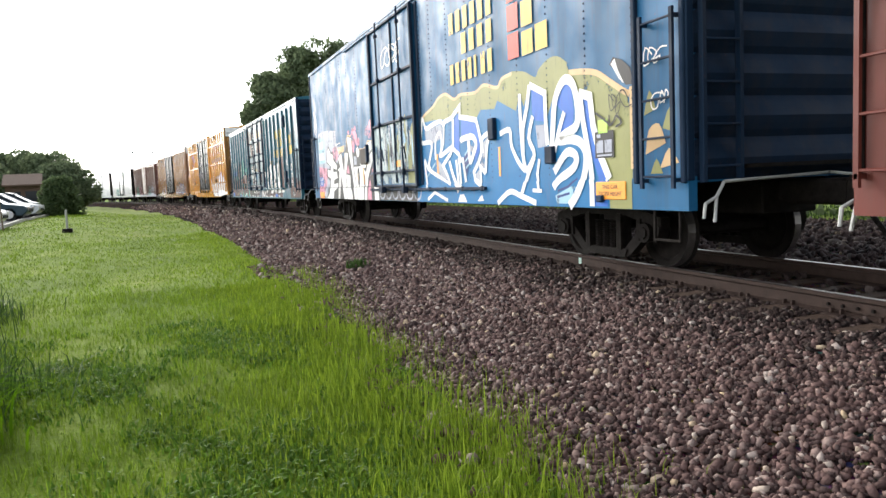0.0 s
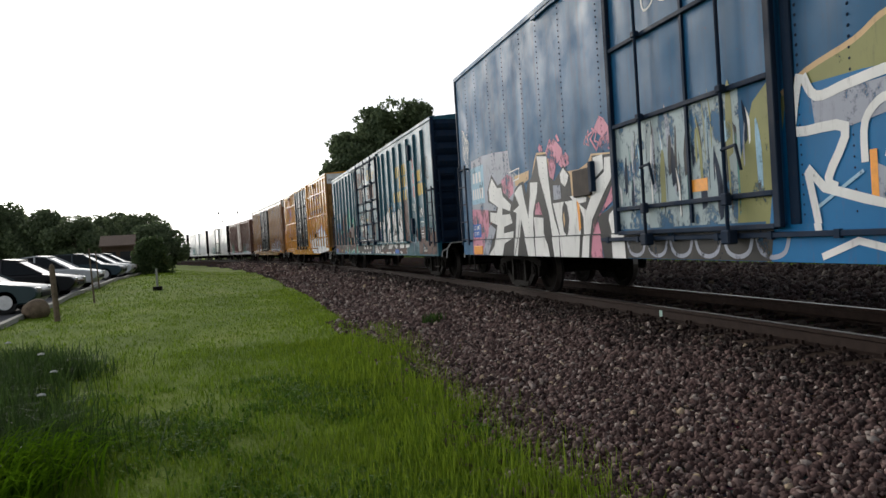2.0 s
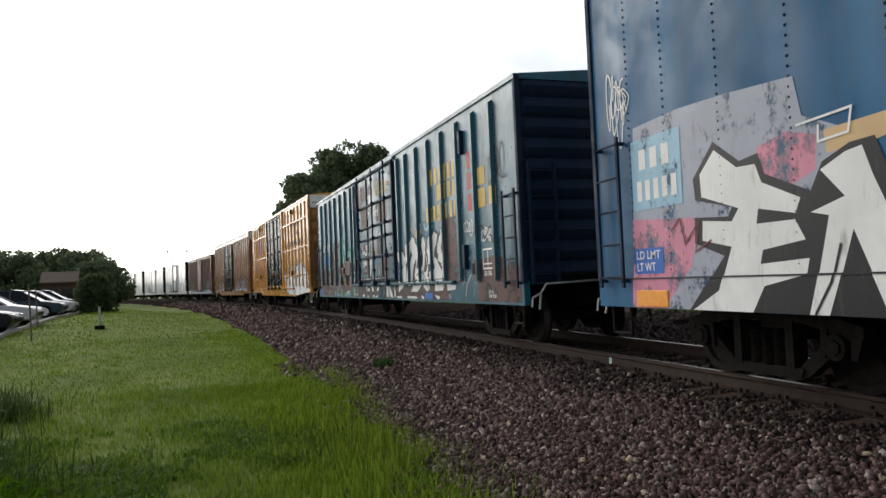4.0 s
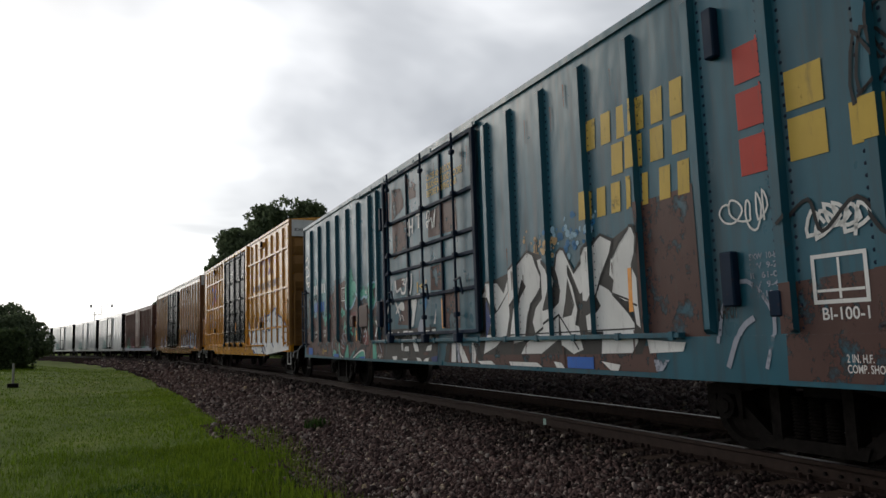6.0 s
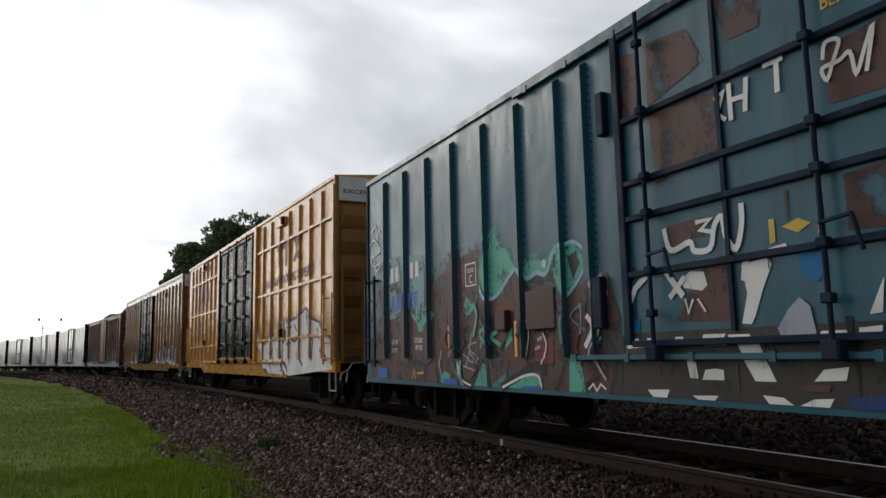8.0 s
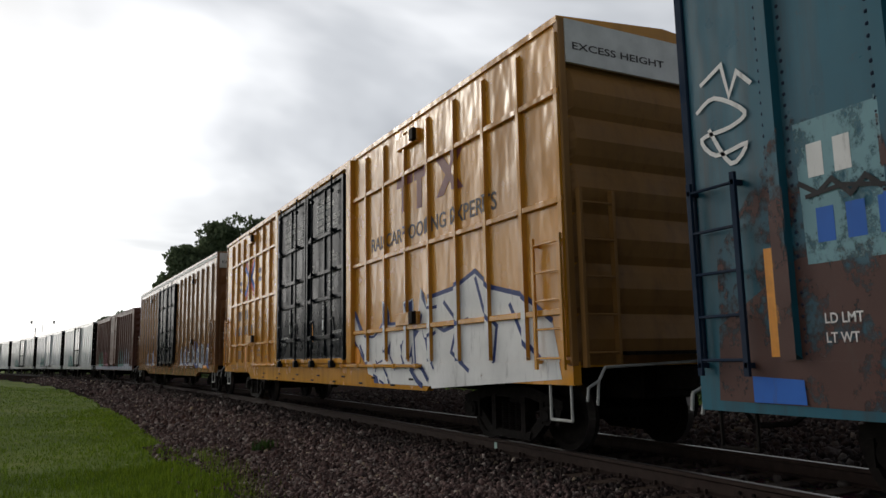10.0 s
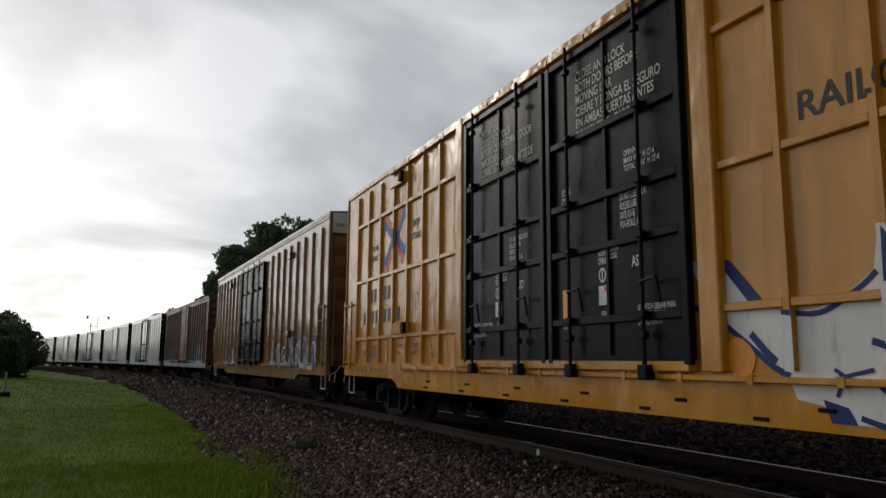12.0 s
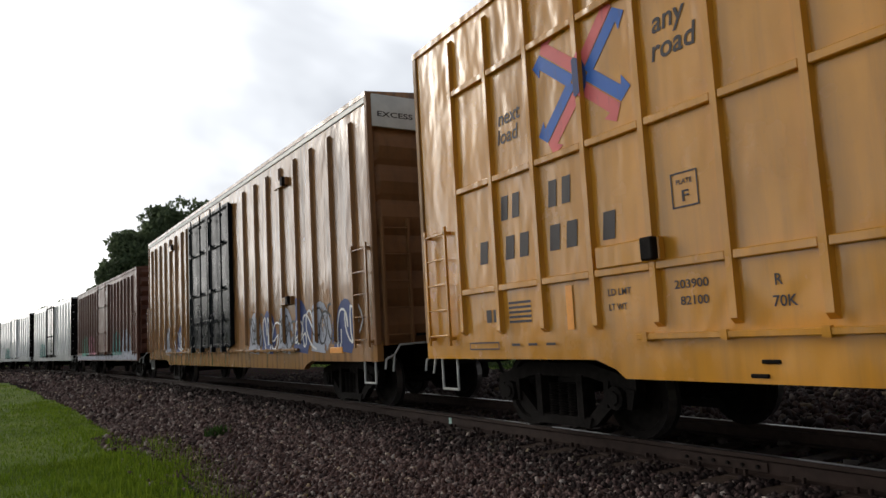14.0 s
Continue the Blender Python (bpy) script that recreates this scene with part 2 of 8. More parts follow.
M = {
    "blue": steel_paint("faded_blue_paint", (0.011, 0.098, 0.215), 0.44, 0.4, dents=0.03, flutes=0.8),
    # Blue of ends and dark fittings; the ends' shade is in the colour.
    "blue_shaded": steel_paint("shaded_dark_blue_paint", (0.010, 0.024, 0.050), 0.6, 0.4),
    "slate": steel_paint("slate_blue_paint", (0.015, 0.104, 0.150), 0.32, 0.6, dents=0.03),
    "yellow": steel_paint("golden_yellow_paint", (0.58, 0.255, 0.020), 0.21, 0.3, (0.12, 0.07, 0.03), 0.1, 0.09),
    # End of the yellow car: its shade is put into the colour.
    "yellow_shaded": steel_paint("shaded_yellow_paint", (0.30, 0.15, 0.045), 0.5, 0.4, (0.05, 0.035, 0.025)),
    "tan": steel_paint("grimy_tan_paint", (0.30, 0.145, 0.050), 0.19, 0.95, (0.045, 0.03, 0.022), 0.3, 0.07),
    # Tan for the end wall, darkened: end shade is mixed into the paint.
    "tan_shaded": steel_paint("shaded_tan_paint", (0.24, 0.115, 0.05), 0.5, 0.5),
    "black": steel_paint("black_door_paint", (0.006, 0.008, 0.011), 0.26, 0.10, (0.014, 0.014, 0.015), 0.02),
    "rust": steel_paint("boxcar_red_paint", (0.135, 0.055, 0.036), 0.38, 0.5, (0.05, 0.03, 0.025), 0.4),
    "white": steel_paint("dull_white_paint", (0.84, 0.84, 0.83), 0.13, 0.18, (0.20, 0.18, 0.16), 0.15),
    "grey": steel_paint("dull_grey_paint", (0.76, 0.77, 0.78), 0.14, 0.22, (0.15, 0.13, 0.12), 0.15),
    "red": steel_paint("signal_red_paint", (0.12, 0.025, 0.018), 0.4, 0.35),
    "band": plain("white_band_paint", (0.62, 0.62, 0.60), 0.45, 0, 0.12, 4),
    "iron": plain("grimy_iron", (0.011, 0.009, 0.008), 0.7, 0.2, 0.5, 12, 0.004),
    "rail": plain("rusty_rail_steel", (0.036, 0.022, 0.017), 0.75, 0.1, 0.3, 9, 0.003),
    "polished": plain("polished_rail_head", (0.22, 0.20, 0.185), 0.42, 0.8, 0.25, 14),
    "tread": plain("worn_wheel_tread", (0.20, 0.18, 0.17), 0.38, 0.8, 0.2, 10),
    "tie": plain("weathered_tie_wood", (0.050, 0.031, 0.022), 0.9, 0, 0.4, 14, 0.01),
    "roof": plain("galvanised_roof", (0.26, 0.26, 0.25), 0.5, 0.3, 0.3, 2),
    "lever": plain("pale_grey_lever_paint", (0.40, 0.40, 0.38), 0.5, 0.1, 0.2, 8),
    "wl": spray("white_lettering_paint", (0.70, 0.69, 0.66)),
    "w": spray("white_spray", (0.80, 0.79, 0.77), worn=0.30),
    "k": spray("black_spray", (0.018, 0.018, 0.020)),
    "sky": spray("mid_blue_spray", (0.004, 0.150, 0.36)),
    "pale": spray("pale_blue_spray", (0.32, 0.52, 0.66), worn=0.4),
    "board": plain("dark_rusty_board", (0.030, 0.021, 0.016), 0.7, 0, 0.5, 5, 0.004),
    "dun": spray("dull_brown_board_paint", (0.075, 0.036, 0.030)),
    "number": spray("pale_teal_panel_paint", (0.20, 0.36, 0.40), worn=0.44),
    "wash": spray("pale_teal_wash", (0.34, 0.42, 0.44), worn=0.46),
    "smoke": spray("smoky_black_spray", (0.045, 0.042, 0.040), worn=0.36),
    "navy": spray("navy_spray", (0.022, 0.045, 0.17)),
    "olive": spray("olive_spray", (0.26, 0.26, 0.10), worn=0.36),
    "peach": spray("peach_spray", (0.62, 0.42, 0.22)),
    "pink": spray("pink_spray", (0.62, 0.24, 0.33), worn=0.46),
    "lilac": spray("lilac_grey_spray", (0.36, 0.38, 0.45), worn=0.42),
    "mint": spray("mint_spray", (0.10, 0.42, 0.32), worn=0.42),
    "teal": spray("teal_spray", (0.07, 0.23, 0.21), worn=0.44),
    "brown": spray("brown_primer", (0.098, 0.050, 0.042), worn=0.43),
    "brown_mist": spray("thin_brown_overspray", (0.090, 0.046, 0.040), worn=0.53),
    "mint_mist": spray("thin_mint_overspray", (0.07, 0.32, 0.26), worn=0.50),
    "gold": spray("yellow_lettering_paint", (0.62, 0.42, 0.075), worn=0.36),
    "scarlet": spray("red_decal_paint", (0.48, 0.045, 0.030)),
    "amber": plain("orange_reflective_tape", (0.80, 0.30, 0.015), 0.4, 0, 0.1, 20),
    "cobalt": spray("cobalt_decal_paint", (0.030, 0.140, 0.52)),
    "rose": spray("rose_decal_paint", (0.74, 0.15, 0.15)),
    "ink": spray("dark_lettering_paint", (0.055, 0.045, 0.045)),
    "maroon": spray("maroon_lettering_paint", (0.17, 0.035, 0.035)),
    "stone": stone_material("ballast_stone", 1.45),
    # Darker stone: the shade under and beside the train is in its colour.
    "shaded_stone": stone_material("shade_darkened_stone", 0.42),
    "bed": bed_material(),
    "turf": turf_material(),
    "blade": blade_material("lawn_blades", (0.095, 0.165, 0.010), (0.190, 0.290, 0.024)),
    "tall": blade_material("tall_grass_blades", (0.100, 0.170, 0.012), (0.215, 0.300, 0.028)),
    "clover": blade_material("clover_leaves", (0.050, 0.115, 0.012), (0.110, 0.205, 0.026)),
    "weed": blade_material("weed_leaves", (0.022, 0.050, 0.012), (0.060, 0.105, 0.026)),
    "straw": blade_material("arching_blades", (0.055, 0.135, 0.005), (0.120, 0.230, 0.010)),
    "leaf": blade_material("tree_leaves", (0.085, 0.120, 0.065), (0.165, 0.205, 0.110)),
    "hedge": blade_material("bush_leaves", (0.045, 0.075, 0.032), (0.100, 0.140, 0.058)),
    "bark": plain("tree_bark", (0.07, 0.05, 0.035), 0.9, 0, 0.35, 8, 0.02),
    "asphalt": plain("lot_asphalt", (0.085, 0.085, 0.088), 0.9, 0, 0.25, 5, 0.004),
    "kerb": plain("kerb_concrete", (0.34, 0.33, 0.30), 0.85, 0, 0.2, 6, 0.004),
    "post": plain("weathered_post_wood", (0.16, 0.12, 0.085), 0.9, 0, 0.35, 12, 0.008),
    "tyre": plain("tyre_rubber", (0.018, 0.018, 0.018), 0.85, 0, 0.2, 10),
    "alloy": plain("wheel_alloy", (0.55, 0.55, 0.56), 0.3, 0.9, 0.1, 10),
    "glassy": plain("dark_car_glass", (0.012, 0.015, 0.018), 0.12, 0, 0.1, 3),
    "shingle": plain("brown_roof_shingles", (0.085, 0.055, 0.042), 0.9, 0, 0.3, 10, 0.01),
    "siding": plain("white_siding", (0.62, 0.61, 0.58), 0.6, 0, 0.1, 4),
    "lamp": plain("grey_lamp_metal", (0.14, 0.14, 0.14), 0.5, 0.5, 0.15, 8),
}
for key, level in (("tan", 0.5), ("rust", 0.45), ("slate", 0.30), ("blue_shaded", 0.10), ("blue", 0.15), ("yellow", 0.5), ("white", 0.5), ("grey", 0.5), ("black", 0.07), ("iron", 0.06), ("glassy", 0.16), ("straw", 0.0)):
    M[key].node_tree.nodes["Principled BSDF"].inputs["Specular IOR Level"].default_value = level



# ---- mesh helpers ----
def part(name, bm, material, parent, label=""):
    me = bm
    if isinstance(bm, bmesh.types.BMesh):
        me = bpy.data.meshes.new(name)
        bm.to_mesh(me)
        bm.free()
    if not me.materials:
        me.materials.append(material)
    ob = new(name, me)
    ob.parent = parent
    return tagged(ob, label) if label else ob


def thing(name, label, category, m=None, group="", kind=""):
    ob = new(name)
    ob.matrix_basis = m or Matrix()
    return tagged(ob, label, category, group, kind)


def box(bm, lo, hi, bevel=0.0):
    made = bmesh.ops.create_cube(bm, size=1)["verts"]
    for v in made:
        v.co = Vector([lo[i] if v.co[i] < 0 else hi[i] for i in range(3)])
    if bevel:
        bmesh.ops.bevel(bm, geom=list({e for v in made for e in v.link_edges}), offset=bevel, segments=1, affect="EDGES")
    return bm


def rod(bm, a, b, r, n=8, r2=None):
    a, b = Vector(a), Vector(b)
    d = b - a
    m = Matrix.Translation((a + b) / 2) @ d.to_track_quat("Z", "Y").to_matrix().to_4x4()
    bmesh.ops.create_cone(bm, cap_ends=True, segments=n, radius1=r, radius2=r if r2 is None else r2, depth=d.length, matrix=m)
    return bm


def path_rod(bm, pts, r, n=6):
    for a, b in zip(pts, pts[1:]):
        rod(bm, a, b, r, n)
    return bm


def prism(bm, outline, x0, x1):
    """A plate with the outline (y, z), between two x."""
    rows = [[bm.verts.new((x, y, z)) for y, z in outline] for x in (x0, x1)]
    bm.faces.new(rows[0])
    bm.faces.new(rows[1][::-1])
    for i in range(len(outline)):
        j = (i + 1) % len(outline)
        bm.faces.new((rows[0][i], rows[1][i], rows[1][j], rows[0][j]))
    bmesh.ops.recalc_face_normals(bm, faces=bm.faces)
    return bm


def mesh_of(name, verts, tris, material):
    me = bpy.data.meshes.new(name)
    verts, tris = np.asarray(verts, np.float32), np.asarray(tris, np.int32)
    me.vertices.add(len(verts))
    me.vertices.foreach_set("co", verts.ravel())
    me.loops.add(tris.size)
    me.loops.foreach_set("vertex_index", tris.ravel())
    me.polygons.add(len(tris))
    me.polygons.foreach_set("loop_start", np.arange(0, tris.size, 3, dtype=np.int32))
    me.update(calc_edges=True)
    me.materials.append(material)
    return me


# ---- the ground ----
def ease(a, b, x):
    k = np.clip((x - a) / (b - a), 0, 1)
    return k * k * (3 - 2 * k)


def off_track(x, y):
    """How far a place lies from the track's centre line; less than 0 on the eye's side."""
    x, y = np.asarray(x, float), np.asarray(y, float)
    return np.where(y > 0, RADIUS - np.hypot(x - (CENTRE - RADIUS), y), CENTRE - x) * -1.0


def land(x, y):
    """The height of the grass: flat beside the track, rising gently towards the car park."""
    o = off_track(x, y)
    rise = 0.5 * ease(10, 42, np.asarray(y, float)) * ease(-5.0, -10.5, o)
    bumps = 0.025 * np.sin(np.asarray(x) * 1.7 + 0.6) * np.sin(np.asarray(y) * 0.9) + 0.02 * np.sin(np.asarray(x) * 0.6 - np.asarray(y) * 0.45)
    return -0.5 + rise + bumps * (np.abs(o) < 60)


def build_ground():
    def steps(fine0, fine1, d, far):
        a = list(np.arange(fine0, fine1, d))
        k, p = d, fine1
        while p < far:
            a.append(p)
            k *= 1.25
            p += k
        k, p, low = d, fine0 - d, []
        while p > -far:
            low.append(p)
            k *= 1.25
            p -= k
        return np.array(low[::-1] + a)
    xs, ys = steps(-14, 12, 0.3, 4200), steps(-3, 62, 0.4, 4200)
    gx, gy = np.meshgrid(xs, ys)
    v = np.stack([gx, gy, land(gx, gy)], -1).reshape(-1, 3)
    i = (np.arange(len(ys) - 1)[:, None] * len(xs) + np.arange(len(xs) - 1)[None]).ravel()
    t = np.concatenate([np.stack([i, i + 1, i + len(xs) + 1], 1), np.stack([i, i + len(xs) + 1, i + len(xs)], 1)])
    me = mesh_of("ground", v, t, M["turf"])
    me.polygons.foreach_set("use_smooth", [True] * len(t))
    tagged(new("ground", me), "mown green lawn beside the railway, dry in patches", "lawn", kind="structure")


build_ground()
BED = [(-4.8, -0.62), (-4.15, -0.485), (-3.7, -0.45), (-1.75, -0.22), (-1.3, -0.185), (1.3, -0.185), (1.75, -0.22), (9.0, -0.30), (10.8, -0.66)]


def bed_height(o):
    return np.interp(o, [p[0] for p in BED], [p[1] for p in BED])


def sweep(name, profile, s0, s1, ds, material, closed=False):
    bm = bmesh.new()
    last = None
    for i in range(int(round((s1 - s0) / ds)) + 1):
        row = [bm.verts.new(on_track(s0 + i * ds, o, z)) for o, z in profile]
        if last:
            k = len(row)
            for j in range(k if closed else k - 1):
                bm.faces.new((last[j], last[(j + 1) % k], row[(j + 1) % k], row[j]))
        last = row
    bmesh.ops.recalc_face_normals(bm, faces=bm.faces)
    me = bpy.data.meshes.new(name)
    bm.to_mesh(me)
    bm.free()
    me.materials.append(material)
    return me


ballast = tagged(new("ballast", sweep("ballast", BED, -120, 470, 2.0, M["bed"])), "sloping bed of crushed purple-brown railway stone", "ballast", kind="structure")


def rail_profile(o):
    half = [(0.037, 0.0), (0.037, -0.035), (0.010, -0.05), (0.010, -0.145), (0.070, -0.16), (0.070, -0.175)]
    return [(o + a, z) for a, z in half] + [(o - a, z) for a, z in half[::-1]]


def build_rails():
    for o in (-0.755, 0.755):
        rail = tagged(new("rail", sweep("rail", rail_profile(o), -120, 470, 1.5, M["rail"], True)), "rust-brown steel rail with a bright worn head", "rail", "rails of the track", "structure")
        part("rail_head", sweep("rail_head", [(o - 0.030, 0.0035), (o + 0.030, 0.0035)], -120, 470, 1.5, M["polished"]), M["polished"], rail, "bright worn running surface")
        if o < 0:
            bm = bmesh.new()
            box(bm, (-0.028, -0.46, -0.135), (-0.012, 0.46, -0.055), 0.004)
            bar = part("joint_bar", bm, M["rail"], rail)
            bar.matrix_basis = track_pose(4.6, o)
            for k in range(6):
                bm = bmesh.new()
                rod(bm, (-0.05, 0, 0), (-0.025, 0, 0), 0.016, 6)
                bolt = part("bolt", bm, M["iron"], rail)
                bolt.matrix_basis = track_pose(4.6 + (k - 2.5) * 0.15, o, -0.095)
            bm = bmesh.new()
            box(bm, (-0.0145, -0.035, -0.14), (-0.0125, 0.035, -0.05))
            mark = part("paint_mark", bm, spray("pale_green_mark", (0.45, 0.62, 0.55)), rail, "pale green paint mark on the web")
            mark.matrix_basis = track_pose(9.26, o)


build_rails()


# ---- painting and lettering on a car's side: places are (u, z), u metres from the car's leading end ----
PIECES = [0]


def smooth(pts, n=5):
    """A soft curve through a few points."""
    p = [Vector((*q, 0)) for q in (pts[0], *pts, pts[-1])]
    out = []
    for a, b, c, d in zip(p, p[1:], p[2:], p[3:]):
        for k in range(n):
            t = k / n
            v = 0.5 * ((2 * b) + (c - a) * t + (2 * a - 5 * b + 4 * c - d) * t * t + (3 * b - a - 3 * c + d) * t ** 3)
            out.append((v.x, v.y))
    return out + [tuple(pts[-1])]


class Quad(tuple):
    """One quad of a stroke; quads of the same stroke carry the same piece."""


def stroke(pts, width, loop=False):
    """Quads along a line, mitred at its bends."""
    p = [Vector(q) for q in pts]
    k = len(p)
    left, right = [], []
    for i in range(k):
        a = p[(i - 1) % k] if loop or i else p[0]
        b = p[(i + 1) % k] if loop or i < k - 1 else p[-1]
        d1, d2 = (p[i] - a), (b - p[i])
        d1, d2 = (d1 if d1.length else d2).normalized(), (d2 if d2.length else d1).normalized()
        d = (d1 + d2).normalized() if (d1 + d2).length > 0.3 else d1
        m = Vector((-d.y, d.x)) * (width / 2) / max(0.55, d.dot(d1))
        left.append(p[i] + m)
        right.append(p[i] - m)
    quads = [Quad((left[i], left[(i + 1) % k], right[(i + 1) % k], right[i])) for i in range(k if loop else k - 1)]
    PIECES.append(len(PIECES))
    for q in quads:
        q.piece = PIECES[-1]
    return quads


def lay(car, faces, material, name, off, label=""):
    """Thin paint on a car's side, following its posts. faces: outlines of (u, z), or (vertices, faces)."""
    groups = {}
    for k, outline in enumerate(faces):
        groups.setdefault(outline.piece if isinstance(outline, Quad) else -1 - k, []).append(outline)
    half, made = car["L"] / 2, None
    for step, outlines in enumerate(groups.values()):
        bm = bmesh.new()
        for outline in outlines:
            try:
                bm.faces.new([bm.verts.new((-car["W"] - off - step * 0.00012, q[0] - half, q[1])) for q in outline])
            except ValueError:
                pass
        bmesh.ops.remove_doubles(bm, verts=bm.verts, dist=0.0005)
        bmesh.ops.triangulate(bm, faces=bm.faces)
        made = cut_and_place(car, bm, material, name, label)
    return made


def cut_and_place(car, bm, material, name, label):
    half = car["L"] / 2
    if not bm.verts:
        bm.free()
        return None
    ys = [v.co.y for v in bm.verts]
    for u0, u1, d, z0, z1 in car["relief"]:
        if u1 - half < min(ys) or u0 - half > max(ys):
            continue
        for u in (u0, u1):
            bmesh.ops.bisect_plane(bm, geom=bm.verts[:] + bm.edges[:] + bm.faces[:], plane_co=(0, u - half, 0), plane_no=(0, 1, 0))
    for z in sorted({z for r in car["relief"] for z in r[3:]}):
        bmesh.ops.bisect_plane(bm, geom=bm.verts[:] + bm.edges[:] + bm.faces[:], plane_co=(0, 0, z), plane_no=(0, 0, 1))
    groups = {}
    for f in bm.faces:
        c = f.calc_center_median()
        for u0, u1, d, z0, z1 in car["relief"]:
            if u0 < c.y + half < u1 and z0 < c.z < z1:
                groups.setdefault(d, []).append(f)
                break
    for d, fs in groups.items():
        made = bmesh.ops.split(bm, geom=fs)["geom"]
        for v in {v for g in made if isinstance(g, bmesh.types.BMFace) for v in g.verts}:
            v.co.x -= d
    return part(name, bm, material, car["root"], label)


def type_mesh(words):
    curve = bpy.data.curves.new("type", "FONT")
    curve.body, curve.space_line = words, 0.9
    curve.resolution_u = 3
    curve.offset = 0.014
    ob = bpy.data.objects.new("type", curve)
    me = bpy.data.meshes.new_from_object(ob)
    bpy.data.objects.remove(ob)
    bpy.data.curves.remove(curve)
    return me


def fitted_type(words, width, height, slant=0.0, bold=0.0):
    me = type_mesh(words)
    bm = bmesh.new()
    bm.from_mesh(me)
    bpy.data.meshes.remove(me)
    lo = [min(v.co[i] for v in bm.verts) for i in (0, 1)]
    hi = [max(v.co[i] for v in bm.verts) for i in (0, 1)]
    for v in bm.verts:
        x, y = (v.co.x - lo[0]) / (hi[0] - lo[0]) * width, (v.co.y - lo[1]) / (hi[1] - lo[1]) * height
        v.co = Vector((x + slant * y, y, 0))
    return bm


def letters(car, words, u_left, u_right, z0, z1, material, off=0.006, slant=0.0, label=""):
    """Real words on the side; they read towards the car's leading end."""
    bm = fitted_type(words, u_left - u_right, z1 - z0, slant)
    for v in bm.verts:
        v.co = Vector((-car["W"] - off, u_left - car["L"] / 2 - v.co.x, z0 + v.co.y))
    return cut_and_place(car, bm, material, "lettering", label)


def bars(car, word, u_left, u_right, z0, z1, material, off=0.006, lean=0.0, name="lettering_bar"):
    """A name or number that stays unlettered: one plain upright bar for each character."""
    pitch = (u_left - u_right) / len(word)
    faces = []
    for i, ch in enumerate(word):
        if ch == " ":
            continue
        a = u_left - pitch * (i + 0.12)
        b = a - pitch * (0.34 if ch in "I1" else 0.60)
        faces.append([(a, z0), (b, z0), (b - lean, z1), (a - lean, z1)])
    return lay(car, faces, material, name, off)


def scrawl(u, z, w, h, n, seed, width=0.022):
    """A quick unreadable tag: one looping line."""
    r = random.Random(seed)
    loops = max(2, n // 3)
    pts = []
    for k in range(loops):
        tall, wide, skew = r.uniform(0.3, 0.5), r.uniform(0.35, 0.85), r.uniform(-0.3, 0.3)
        mid, turn = r.uniform(0.4, 0.6), r.choice((-1, 1, 2))
        for j in range(6):
            a = 2 * math.pi * j * turn / 6
            pts.append((u - w / loops * (k + j / 6 + 0.5 + wide * math.cos(a) + skew * math.sin(a)), z + h * (mid + tall * math.sin(a) * r.uniform(0.7, 1.1))))
    return stroke(smooth(pts, 3), min(width, 0.05) * 0.8)


def paint(car, mat, off, outline, name="graffiti", label=""):
    """One sprayed shape."""
    return lay(car, [outline], M[mat], name, off, label)


def line(car, mat, off, width, pts, curved=False, name="graffiti"):
    """One sprayed line, straight from point to point or softly curved."""
    return lay(car, stroke(smooth(pts, 4) if curved else pts, width), M[mat], name, off)


# ---- railway cars ----
WHEELSETS, TRAIN = [], []


def lathe(bm, profile, n=28, axis_x=True):
    """Turns a profile of (x, radius) about the x axis."""
    rings = []
    for x, r in profile:
        rings.append([bm.verts.new((x, r * math.cos(2 * math.pi * k / n), r * math.sin(2 * math.pi * k / n))) for k in range(n)])
    for a, b in zip(rings, rings[1:]):
        for k in range(n):
            bm.faces.new((a[k], a[(k + 1) % n], b[(k + 1) % n], b[k]))
    bm.faces.new(rings[0])
    bm.faces.new(rings[-1][::-1])
    bmesh.ops.recalc_face_normals(bm, faces=bm.faces)
    return bm


